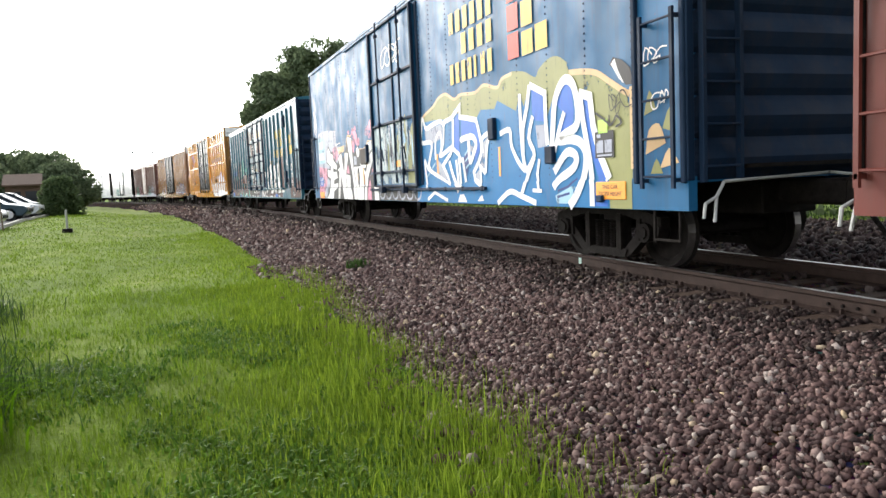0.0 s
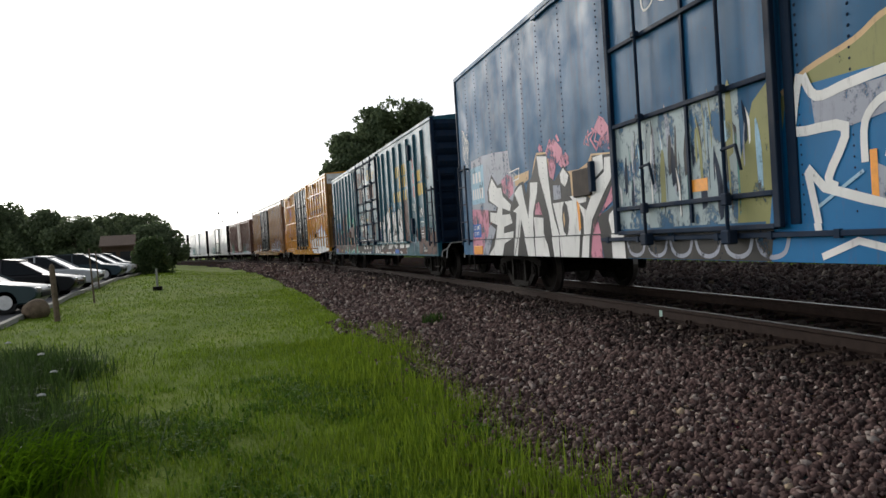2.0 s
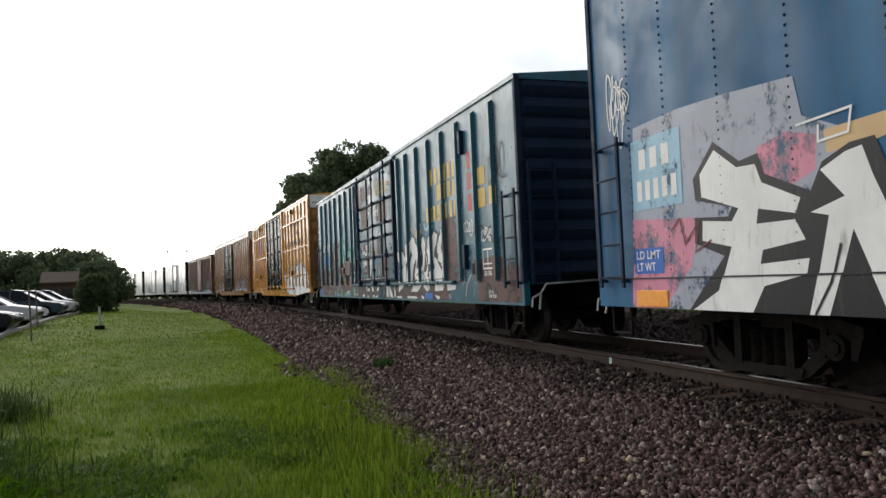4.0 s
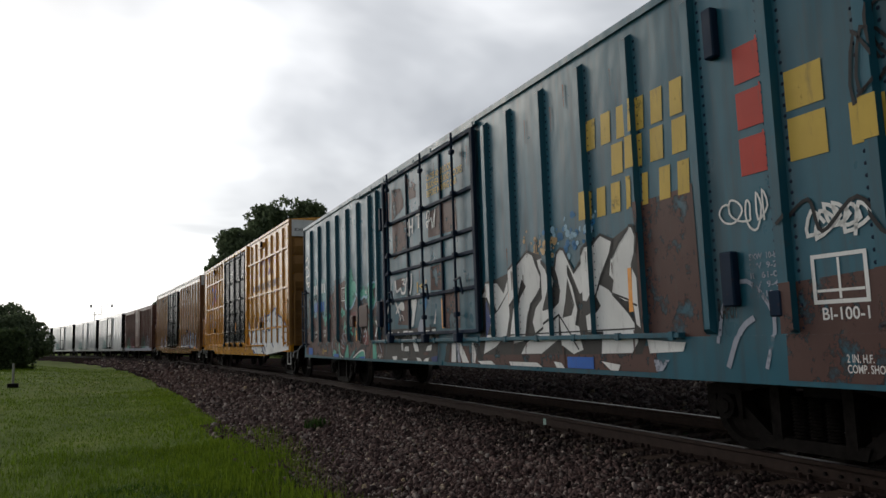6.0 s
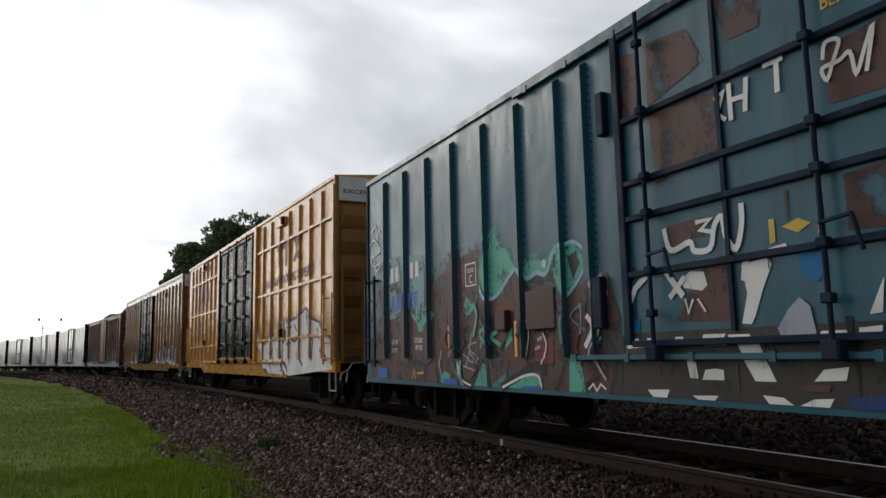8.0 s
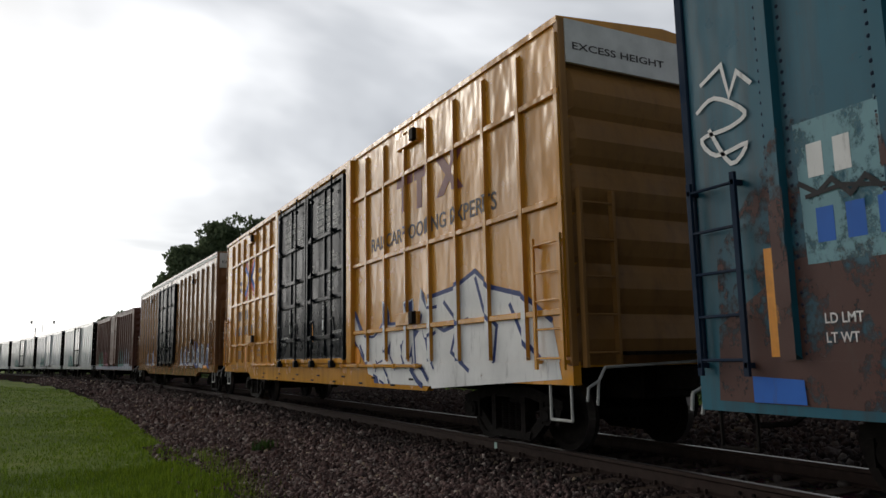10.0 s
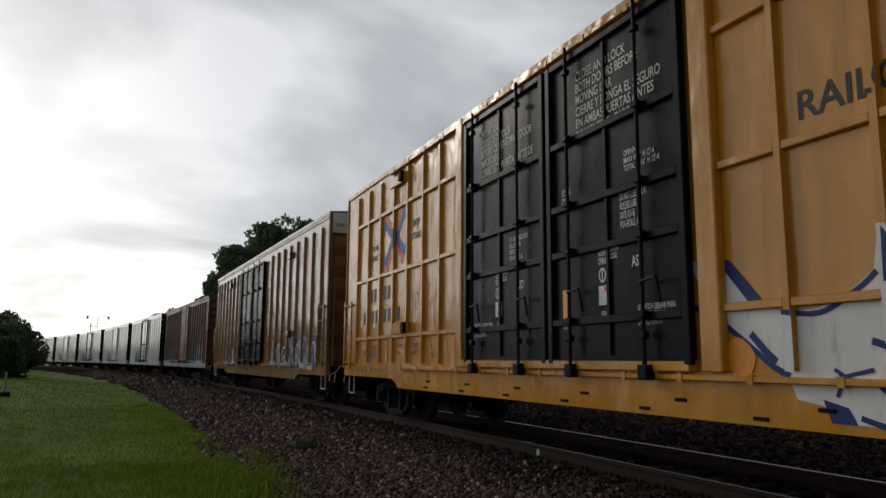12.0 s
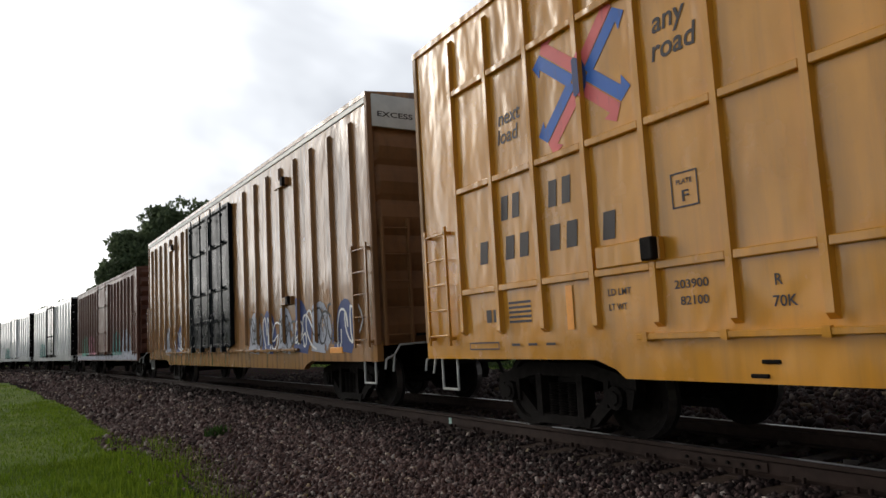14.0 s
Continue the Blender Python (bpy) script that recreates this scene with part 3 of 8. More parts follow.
def truck_meshes():
    made = {}
    bm = bmesh.new()
    box(bm, (-0.95, -0.20, 0.42), (0.95, 0.20, 0.66), 0.03)
    rod(bm, (0, 0, 0.64), (0, 0, 0.84), 0.22, 16)
    made["truck"] = bm
    bm = bmesh.new()
    prism(bm, [(-1.16, 0.46), (-1.16, 0.60), (-0.50, 0.75), (0.50, 0.75), (1.16, 0.60), (1.16, 0.46), (0.48, 0.61), (-0.48, 0.61)], -1.07, -0.95)
    prism(bm, [(-0.46, 0.10), (0.46, 0.10), (0.50, 0.20), (-0.50, 0.20)], -1.08, -0.94)
    for sy in (-1, 1):
        prism(bm, [(sy * 0.46, 0.10), (sy * 0.56, 0.14), (sy * 1.02, 0.50), (sy * 0.88, 0.56), (sy * 0.44, 0.21)], -1.06, -0.96)
        prism(bm, [(sy * 0.30, 0.18), (sy * 0.40, 0.18), (sy * 0.40, 0.63), (sy * 0.30, 0.63)], -1.09, -0.93)
        prism(bm, [(sy * 0.72, 0.32), (sy * 0.76, 0.32), (sy * 0.80, 0.58), (sy * 0.72, 0.56)], -1.09, -0.95)
        prism(bm, [(sy * 1.04, 0.32), (sy * 1.10, 0.32), (sy * 1.16, 0.50), (sy * 1.04, 0.52)], -1.09, -0.95)
    made["side_frame"] = bm
    bm = bmesh.new()
    lathe(bm, [(0.20 + k * 0.0135, 0.074 if k % 2 else 0.052) for k in range(26)], 10)
    for v in bm.verts:
        v.co = Vector((-1.01 + v.co.z, v.co.y, v.co.x))
    made["coil_spring"] = bm
    bm = bmesh.new()
    rod(bm, (-1.12, 0, 0), (-0.94, 0, 0), 0.115, 12)
    rod(bm, (-1.14, 0, 0), (-1.12, 0, 0), 0.07, 6)
    made["bearing_cap"] = bm
    bm = bmesh.new()
    rod(bm, (-0.95, 0, 0), (0.95, 0, 0), 0.08, 10)
    for side in (-1, 1):
        lathe(bm, [(side * x, r) for x, r in ((0.82, 0.0995), (0.83, 0.12), (0.80, 0.20), (0.79, 0.32), (0.825, 0.345), (0.825, 0.418), (0.725, 0.424), (0.70, 0.448), (0.68, 0.44), (0.68, 0.345), (0.72, 0.30), (0.70, 0.16), (0.67, 0.0995))])
    for k in range(8):
        a = 2 * math.pi * k / 8
        rod(bm, (-0.85, 0.05 * math.cos(a), 0.05 * math.sin(a)), (-0.80, 0.05 * math.cos(a), 0.05 * math.sin(a)), 0.012, 6)
    rod(bm, (-0.806, 0, 0.26), (-0.795, 0, 0.26), 0.05, 8)
    made["wheelset"] = bm
    out = {}
    for name, b in made.items():
        out[name] = bpy.data.meshes.new(name)
        b.to_mesh(out[name])
        b.free()
        out[name].materials.append(M["iron"])
    out["wheelset"].materials.append(M["tread"])
    for p in out["wheelset"].polygons:
        r = math.hypot(p.center.y, p.center.z)
        if 0.405 < r < 0.432 and abs(p.normal.x) < 0.4:
            p.material_index = 1
    return out


TRUCK = truck_meshes()


def add_truck(root, y, rolls):
    truck = part("truck", TRUCK["truck"], None, root, "grimy cast-iron truck with coil springs")
    truck.location = (0, y, 0)
    for side in (0, 180):
        part("side_frame", TRUCK["side_frame"], None, truck).rotation_euler = (0, 0, radians(side))
        for dy in (-0.16, 0.0, 0.16):
            part("coil_spring", TRUCK["coil_spring"], None, truck).matrix_basis = pose(0, dy, 0, 0, 0, side)
    for dy in (-0.9, 0.9):
        w = part("wheelset", TRUCK["wheelset"], None, truck)
        w.location = (0, dy, 0.422)
        if rolls:
            WHEELSETS.append((w, dy))
        for side in (0, 180):
            c = part("bearing_cap", TRUCK["bearing_cap"], None, truck)
            c.matrix_basis = pose(0, dy, 0.422, 0, 0, side)


def end_wall(root, L, end, z0, z1, material, waves, label=""):
    """A pressed-steel end with level corrugations. end: -1 leading, 1 trailing."""
    bm = bmesh.new()
    rows, W = [], 1.50
    y0 = end * (L / 2 - 0.09)
    n = waves * 6
    for i in range(n + 1):
        z = z0 + (z1 - z0) * i / n
        k = (i % 6) / 6.0
        d = 0.09 * (1 - abs(2 * k - 1)) ** 0.7 if 0 < i < n else 0.0
        rows.append([bm.verts.new((x, y0 + end * dd, z)) for x, dd in ((-W, 0.0), (-W + 0.12, d), (W - 0.12, d), (W, 0.0))])
    for a, b in zip(rows, rows[1:]):
        for j in range(3):
            bm.faces.new((a[j], a[j + 1], b[j + 1], b[j]))
    bmesh.ops.recalc_face_normals(bm, faces=bm.faces)
    wall = part("end_wall", bm, material, root, label)
    for x in (-1.53, 1.53):
        bm = bmesh.new()
        box(bm, (x - 0.045, min(y0, end * (L / 2 + 0.0)), z0), (x + 0.045, max(y0, end * L / 2), z1), 0.01)
        part("corner_post", bm, material, wall)
    return wall


def ladder(root, car, u0, u1, z0, z1, n, material, out=0.10):
    bm = bmesh.new()
    h, x = car["L"] / 2, -car["W"]
    for u in (u0, u1):
        box(bm, (x - out, u - h - 0.022, z0), (x - out + 0.03, u - h + 0.022, z1))
        for z in (z0 + 0.08, z1 - 0.08):
            box(bm, (x - out, u - h - 0.015, z - 0.02), (x + 0.01, u - h + 0.015, z + 0.02))
    lad = part("ladder", bm, material, root)
    for k in range(n):
        z = z0 + 0.12 + (z1 - z0 - 0.2) * k / (n - 1)
        bm = bmesh.new()
        rod(bm, (x - out + 0.015, u0 - h, z), (x - out + 0.015, u1 - h, z), 0.013, 6)
        part("rung", bm, material, lad)
    return lad


def stirrup(root, car, u0, u1, z0, z1, material):
    h, x = car["L"] / 2, -car["W"] + 0.03
    bm = bmesh.new()
    path_rod(bm, [(x, u0 - h, z1), (x, u0 - h, z0), (x, u1 - h, z0), (x, u1 - h, z1)], 0.016)
    part("stirrup_step", bm, material, root)


def end_gear(root, L, end, material):
    """Coupler, uncoupling lever, air hose, end ladder and handbrake platform."""
    y = end * L / 2
    bm = bmesh.new()
    box(bm, (-0.16, min(y - end * 0.5, y + end * 0.62), 0.72), (0.16, max(y - end * 0.5, y + end * 0.62), 0.98), 0.03)
    box(bm, (-0.24, min(y + end * 0.55, y + end * 0.92), 0.68), (0.20, max(y + end * 0.55, y + end * 0.92), 1.02), 0.06)
    coupler = part("coupler", bm, M["iron"], root, "grimy knuckle coupler")
    bm = bmesh.new()
    path_rod(bm, [(0.1, y + end * 0.5, 1.0), (0.1, y + end * 0.12, 1.04), (-1.25, y + end * 0.12, 1.0), (-1.36, y + end * 0.14, 0.86), (-1.40, y + end * 0.16, 0.62)], 0.016)
    path_rod(bm, [(-1.36, y + end * 0.14, 0.86), (-1.50, y + end * 0.15, 0.80), (-1.52, y + end * 0.15, 0.66)], 0.016)
    part("uncoupling_lever", bm, M["lever"], root, "pale bent uncoupling lever")
    bm = bmesh.new()
    path_rod(bm, [(0.30, y + end * 0.2, 0.85), (0.32, y + end * 0.4, 0.62), (0.24, y + end * 0.65, 0.42), (0.05, y + end * 0.88, 0.40)], 0.028)
    part("air_hose", bm, M["iron"], coupler)
    bm = bmesh.new()
    for x in (-1.42, -0.98):
        box(bm, (x - 0.02, min(y, y + end * 0.07), 1.0), (x + 0.02, max(y, y + end * 0.07), 2.9))
    lad = part("end_ladder", bm, material, root)
    for k in range(5):
        bm = bmesh.new()
        rod(bm, (-1.42, y + end * 0.06, 1.15 + k * 0.4), (-0.98, y + end * 0.06, 1.15 + k * 0.4), 0.013, 6)
        part("rung", bm, material, lad)
    bm = bmesh.new()
    box(bm, (-0.9, min(y, y + end * 0.22), 1.12), (0.9, max(y, y + end * 0.22), 1.16))
    part("end_platform", bm, M["iron"], root)


def boxcar(name, label, span, sill, eave, side, end_mat, posts=(), post=(0.10, 0.055), z_posts=(1.06, 4.2), waves=8, drop=None, seams=(), rolls=True, width=1.55, truck_at=2.15, post_mat=None, roof_mat=None, rivet_mat=None):
    """A railway boxcar on two trucks. posts: u of the upright side posts; post: their width and depth; seams: u of riveted joints."""
    L = span[1] - span[0]
    root = thing(name, label, "boxcar")
    car = {"root": root, "L": L, "W": width, "relief": [(u - post[0] / 2, u + post[0] / 2, post[1], *z_posts) for u in posts] + [(0.0, L, 0.013, 0.0, 1.06)]}
    h = L / 2
    bm = bmesh.new()
    box(bm, (-width, -h + 0.09, 1.0), (width, h - 0.09, eave))
    part("body", bm, side, root)
    bm = bmesh.new()
    outline = [(-width - 0.03, eave - 0.06), (-width - 0.03, eave + 0.015), (0, eave + 0.16), (width + 0.03, eave + 0.015), (width + 0.03, eave - 0.06)]
    rows = [[bm.verts.new((x, y, z)) for x, z in outline] for y in (-h + 0.02, h - 0.02)]
    bm.faces.new(rows[0][::-1])
    bm.faces.new(rows[1])
    for j in range(5):
        bm.faces.new((rows[0][j], rows[0][(j + 1) % 5], rows[1][(j + 1) % 5], rows[1][j]))
    bmesh.ops.recalc_face_normals(bm, faces=bm.faces)
    roof = part("roof", bm, roof_mat or side, root)
    for k in range(int(L / 1.2)):
        y = -h + 0.6 + k * 1.2
        bm = bmesh.new()
        for sx in (-1, 1):
            rod(bm, (0, y, eave + 0.165), (sx * width, y, eave + 0.02), 0.022, 4)
        part("roof_seam", bm, M["roof"], roof)
    # side sills, with the deep part between the trucks where the car has one
    for sx in (-1, 1):
        bm = bmesh.new()
        out = [(-h + 0.01, sill), (-h + 0.01, 1.06), (h - 0.01, 1.06), (h - 0.01, sill)]
        if drop:
            u0, u1, z = drop
            out += [(u1 - h + 0.25, sill), (u1 - h, z + 0.08), (u1 - h - 0.12, z), (u0 - h + 0.12, z), (u0 - h, z + 0.08), (u0 - h - 0.25, sill)]
        prism(bm, out, sx * (width + 0.012), sx * (width - 0.09))
        part("side_sill", bm, side, root)
    bm = bmesh.new()
    box(bm, (-0.38, -h + 0.3, 0.62), (0.38, h - 0.3, 0.98), 0.02)
    for k in range(9):
        y = -h + 1.2 + k * (L - 2.4) / 8
        box(bm, (-width + 0.1, y - 0.05, 0.86), (width - 0.1, y + 0.05, 1.0))
    box(bm, (-1.0, -0.7, 0.70), (-0.5, 0.4, 0.90), 0.04)
    rod(bm, (0.7, -1.6, 0.68), (0.7, 1.6, 0.68), 0.16, 12)
    part("underframe", bm, M["iron"], root)
    if posts:
        bm = bmesh.new()
        w, d = post
        z0, z1 = z_posts
        prism(bm, [(-w / 2, z0), (-w / 2, z1), (w / 2, z1), (w / 2, z0)], -d, 0.01)
        for v in bm.verts:
            if v.co.x < -d / 2:
                v.co.y *= 0.72
                v.co.z += 0.05 if v.co.z < (z0 + z1) / 2 else -0.05
        me = bpy.data.meshes.new("side_post")
        bm.to_mesh(me)
        bm.free()
        me.materials.append(post_mat or side)
        for sx in (0, 180):
            for u in posts:
                p = part("side_post", me, None, root)
                p.matrix_basis = pose(-width if sx == 0 else width, u - h, 0, 0, 0, sx)
    if seams:
        pts = []
        for u in seams:
            for k in range(int((z_posts[1] - z_posts[0]) / 0.085)):
                pts.append((u - h, z_posts[0] + 0.04 + k * 0.085))
        ring = [(math.cos(a) * 0.016, math.sin(a) * 0.016) for a in (0, 1.05, 2.09, 3.14, 4.19, 5.24)]
        v, t = [], []
        for y, z in pts:
            b = len(v)
            v += [(-width - 0.001, y + a, z + c) for a, c in ring] + [(-width - 0.016, y, z)]
            t += [(b + i, b + (i + 1) % 6, b + 6) for i in range(6)]
        tagged(part("rivets", mesh_of("rivets", v, t, rivet_mat or side), None, root), kind="stuff")
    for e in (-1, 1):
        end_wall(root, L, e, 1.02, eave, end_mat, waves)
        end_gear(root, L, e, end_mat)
        add_truck(root, e * (h - truck_at), rolls)
    TRAIN.append((root, (span[0] + span[1]) / 2))
    return car


def door(car, u0, u1, z0, z1, material, rods=(), rails=(), proud=0.07, mid=(), label="", rod_mat=None, bar=0.05, corrugated=False):
    """A sliding door: pressed panel, frame, level bars, and upright locking rods with brackets and handles."""
    h, x = car["L"] / 2, -car["W"]
    root = car["root"]
    rod_mat = rod_mat or material
    bm = bmesh.new()
    box(bm, (x - proud, u0 - h, z0), (x + 0.01, u1 - h, z1), 0.012)
    leaf = part("door", bm, material, root, label)
    car["relief"].append((u0, u1, proud, z0, z1))
    for u in (u0, u1):
        bm = bmesh.new()
        box(bm, (x - proud - 0.055, u - h - 0.045, z0 - 0.02), (x - proud + 0.002, u - h + 0.045, z1 + 0.02), 0.008)
        part("door_stile", bm, rod_mat, leaf)
    for z in (z0, *rails, z1):
        bm = bmesh.new()
        box(bm, (x - proud - 0.048, u0 - h + 0.046, z - bar), (x - proud + 0.002, u1 - h - 0.046, z + bar * 0.6), 0.008)
        part("door_bar", bm, rod_mat, leaf)
    for u in mid:
        bm = bmesh.new()
        box(bm, (x - proud - 0.03, u - h - 0.02, z0 + 0.07), (x - proud + 0.002, u - h + 0.02, z1 - 0.07))
        part("door_seam", bm, rod_mat, leaf)
    for u in rods:
        bm = bmesh.new()
        rod(bm, (x - proud - 0.085, u - h, z0 - 0.12), (x - proud - 0.085, u - h, z1 + 0.1), 0.020, 8)
        for z in (z0 + 0.25, *rails, z1 - 0.2):
            box(bm, (x - proud - 0.12, u - h - 0.045, z - 0.035), (x - proud - 0.049, u - h + 0.045, z + 0.035), 0.01)
        box(bm, (x - proud - 0.13, u - h - 0.07, z0 - 0.16), (x - proud - 0.02, u - h + 0.07, z0 - 0.02), 0.015)
        lock = part("lock_rod", bm, rod_mat, leaf)
        bm = bmesh.new()
        zc = z0 + 0.75
        path_rod(bm, [(x - proud - 0.11, u - h, zc), (x - proud - 0.13, u - h - 0.25, zc + 0.02), (x - proud - 0.12, u - h - 0.30, zc - 0.22)], 0.016)
        part("door_handle", bm, rod_mat, leaf)
    return leaf


def door_track(car, u0, u1, z, material, deep=0.07):
    h, x = car["L"] / 2, -car["W"]
    bm = bmesh.new()
    box(bm, (x - deep, u0 - h, z - 0.03), (x - 0.011, u1 - h, z + 0.02), 0.006)
    for k in range(int((u1 - u0) / 0.8) + 1):
        y = u0 - h + 0.1 + k * 0.8
        box(bm, (x - deep - 0.008, y - 0.03, z - 0.045), (x - deep + 0.03, y + 0.03, z + 0.03))
    part("door_track", bm, material, car["root"])


def fitting(car, name, u0, u1, z0, z1, material, d=0.06, label=""):
    h, x = car["L"] / 2, -car["W"]
    bm = bmesh.new()
    box(bm, (x - d, min(u0, u1) - h, z0), (x + 0.005, max(u0, u1) - h, z1), min(0.012, d / 4))
    return part(name, bm, material, car["root"], label)


def tape(car, u, z0, z1, w=0.11):
    """An upright strip of reflective tape."""
    return lay(car, [[(u - w / 2, z0), (u + w / 2, z0), (u + w / 2, z1), (u - w / 2, z1)]], M["amber"], "reflective_tape", 0.012)


def rect(u0, u1, z0, z1):
    return [(u0, z0), (u1, z0), (u1, z1), (u0, z1)]


# ---- the train, from its head: each car spans two places along the track at 0 s ----
def lead_car():
    car = boxcar("boxcar", "dull red boxcar with a black corrugated end", (-14.0, 4.05), 0.75, 4.5, M["red"], M["iron"], posts=[0.9 + 0.86 * k for k in range(20) if not 7 < k < 12], waves=9)
    door(car, 7.3, 10.9, 1.12, 4.3, M["red"], (7.9, 10.2), (2.3, 3.3))
    ladder(car["root"], car, 17.35, 17.95, 0.95, 2.7, 5, M["red"])
    fitting(car, "placard", 17.0, 17.3, 1.3, 1.8, M["amber"], 0.012)


def blue_car():
    """Smooth riveted sides, faded blue; a big blue piece ahead of the door, white block letters behind it."""
    # Rivets use the darker blue, which paints in the shadow at each head.
    car = boxcar("boxcar", "faded blue riveted boxcar with blue and white graffiti", (5.99, 24.44), 0.728, 4.69, M["blue"], M["blue_shaded"], waves=9, seams=(0.9, 1.82, 2.73, 3.58, 4.50, 5.36, 6.22, 7.05, 7.62, 11.3, 12.54, 13.44, 14.22, 15.16, 16.06, 16.93, 17.61), z_posts=(1.1, 4.60), truck_at=2.25, rivet_mat=M["blue_shaded"])
    root = car["root"]
    leaf = door(car, 7.84, 10.86, 1.06, 4.50, M["blue"], (8.50, 10.06), (1.36, 2.40, 3.36), 0.06, (9.2,), "blue plug door with lock rods and pale scuffs", M["blue_shaded"], 0.032)
    door_track(car, 4.7, 11.4, 0.98, M["blue_shaded"])
    door_track(car, 7.6, 13.5, 4.58, M["blue"], 0.05)
    fitting(car, "door_post", 7.66, 7.78, 1.06, 4.50, M["blue_shaded"], 0.025)
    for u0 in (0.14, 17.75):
        ladder(root, car, u0, u0 + 0.50, 0.95, 2.68, 5, M["blue_shaded"])
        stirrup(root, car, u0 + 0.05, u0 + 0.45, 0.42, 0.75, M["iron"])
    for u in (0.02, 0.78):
        fitting(car, "angle_post", u, u + 0.07, 1.0, 4.6, M["blue_shaded"], 0.05)
    # tan lettering blocks and the square emblem
    bars(car, "GOLDEN", 6.06, 4.25, 3.54, 3.88, M["gold"], 0.016)
    bars(car, "WEST", 5.56, 4.25, 3.15, 3.48, M["gold"], 0.016)
    bars(car, "SERVICE", 6.08, 4.28, 2.72, 3.05, M["gold"], 0.016)
    lay(car, [rect(3.81, 3.47, z, z + 0.35) for z in (2.77, 3.16, 3.55)], M["scarlet"], "emblem", 0.016, "red squares of the emblem")
    lay(car, [rect(3.38, 3.06, 2.76, 3.08), rect(3.38, 3.06, 3.14, 3.48), rect(2.99, 2.67, 2.76, 3.10)], M["gold"], "emblem", 0.016, "yellow squares of the emblem")
    # the blue piece: olive cloud, blue fill, white outlines
    paint(car, "olive", 0.00400, [(7.83, 2.21), (7.50, 2.35), (7.00, 2.46), (6.75, 2.60), (6.33, 2.62), (5.95, 2.48), (5.66, 2.53), (5.32, 2.46), (5.06, 2.49), (4.74, 2.56), (4.45, 2.52), (4.24, 2.45), (4.09, 2.56), (3.77, 2.59), (3.36, 2.52), (3.04, 2.40), (2.93, 2.51), (2.68, 2.59), (2.44, 2.58), (2.23, 2.46), (2.16, 2.36), (1.95, 2.34), (1.66, 2.29), (1.42, 2.21), (1.26, 2.12), (1.07, 2.02), (0.99, 1.94), (0.91, 1.71), (0.92, 0.73), (8.12, 0.73)])
    line(car, "peach", 0.00425, 0.05, [(7.83, 2.21), (7.50, 2.35), (7.00, 2.46), (6.71, 2.58), (6.33, 2.61), (5.95, 2.48), (5.66, 2.52), (5.06, 2.48), (4.71, 2.55), (4.24, 2.45), (4.07, 2.55), (3.74, 2.58)], True)
    line(car, "olive", 0.00450, 0.06, [(3.74, 2.58), (3.36, 2.52), (3.04, 2.40), (2.91, 2.50), (2.67, 2.58), (2.44, 2.57), (2.23, 2.46)], True)
    line(car, "peach", 0.00475, 0.07, [(2.18, 2.36), (1.88, 2.33), (1.58, 2.27), (1.32, 2.14), (1.07, 2.01), (0.95, 1.96)], True)
    line(car, "peach", 0.00500, 0.13, [(0.88, 2.03), (0.88, 1.71), (0.88, 1.16)])
    paint(car, "k", 0.00525, [(1.31, 2.32), (1.24, 2.39), (1.06, 2.33), (0.92, 2.23), (0.88, 2.05), (1.01, 2.06), (1.13, 2.19)])
    paint(car, "w", 0.00550, [(1.28, 2.32), (1.21, 2.37), (1.15, 2.24), (1.04, 2.08), (1.13, 2.14)])
    paint(car, "sky", 0.00575, [(7.77, 2.23), (6.93, 2.22), (6.19, 2.17), (5.91, 2.33), (5.77, 2.16), (5.04, 2.07), (4.86, 2.19), (4.35, 2.15), (4.24, 2.26), (3.64, 2.05), (3.50, 2.27), (3.40, 2.08), (3.20, 2.34), (2.80, 2.20), (2.74, 1.90), (2.57, 2.12), (2.33, 2.30), (2.16, 2.28), (2.04, 2.18), (1.96, 2.09), (1.71, 2.02), (1.66, 1.67), (1.53, 1.36), (1.35, 1.06), (1.34, 0.73), (8.06, 0.73)])
    paint(car, "cobalt", 0.00700, [(3.16, 2.28), (2.86, 2.18), (2.83, 1.83), (3.09, 1.87), (3.16, 1.99)])
    paint(car, "lilac", 0.00725, [(3.07, 1.80), (2.77, 1.79), (2.77, 1.51), (3.02, 1.50)])
    paint(car, "cobalt", 0.00750, [(2.49, 2.01), (2.31, 2.24), (2.14, 2.21), (2.08, 1.89), (2.12, 1.71), (2.43, 1.59), (2.32, 1.87)])
    paint(car, "cobalt", 0.00775, [(1.90, 2.02), (1.75, 2.00), (1.71, 1.68), (1.57, 1.33), (1.40, 1.05), (1.55, 1.03), (1.71, 1.34), (1.82, 1.70)])
    paint(car, "pale", 0.00825, [(2.57, 0.87), (2.12, 1.00), (2.01, 0.94), (2.22, 0.77), (2.53, 0.77)])
    paint(car, "cobalt", 0.00850, [(1.66, 0.99), (1.39, 1.00), (1.38, 0.75), (1.66, 0.75)])
    line(car, "navy", 0.00900, 0.03, [(2.50, 0.93), (2.25, 0.98), (2.04, 1.08)])
    line(car, "navy", 0.00925, 0.03, [(2.52, 0.85), (2.21, 0.90)])
    line(car, "w", 0.01300, 0.08, [(4.18, 1.77), (3.85, 1.80), (3.80, 1.57), (3.59, 1.33), (3.40, 1.21)], True)
    line(car, "w", 0.01325, 0.09, [(3.50, 2.27), (3.50, 2.01), (3.46, 1.48), (3.36, 1.22), (3.12, 1.39)], True)
    line(car, "w", 0.01375, 0.09, [(3.20, 2.35), (3.29, 2.07), (3.43, 1.79), (3.45, 1.42)])
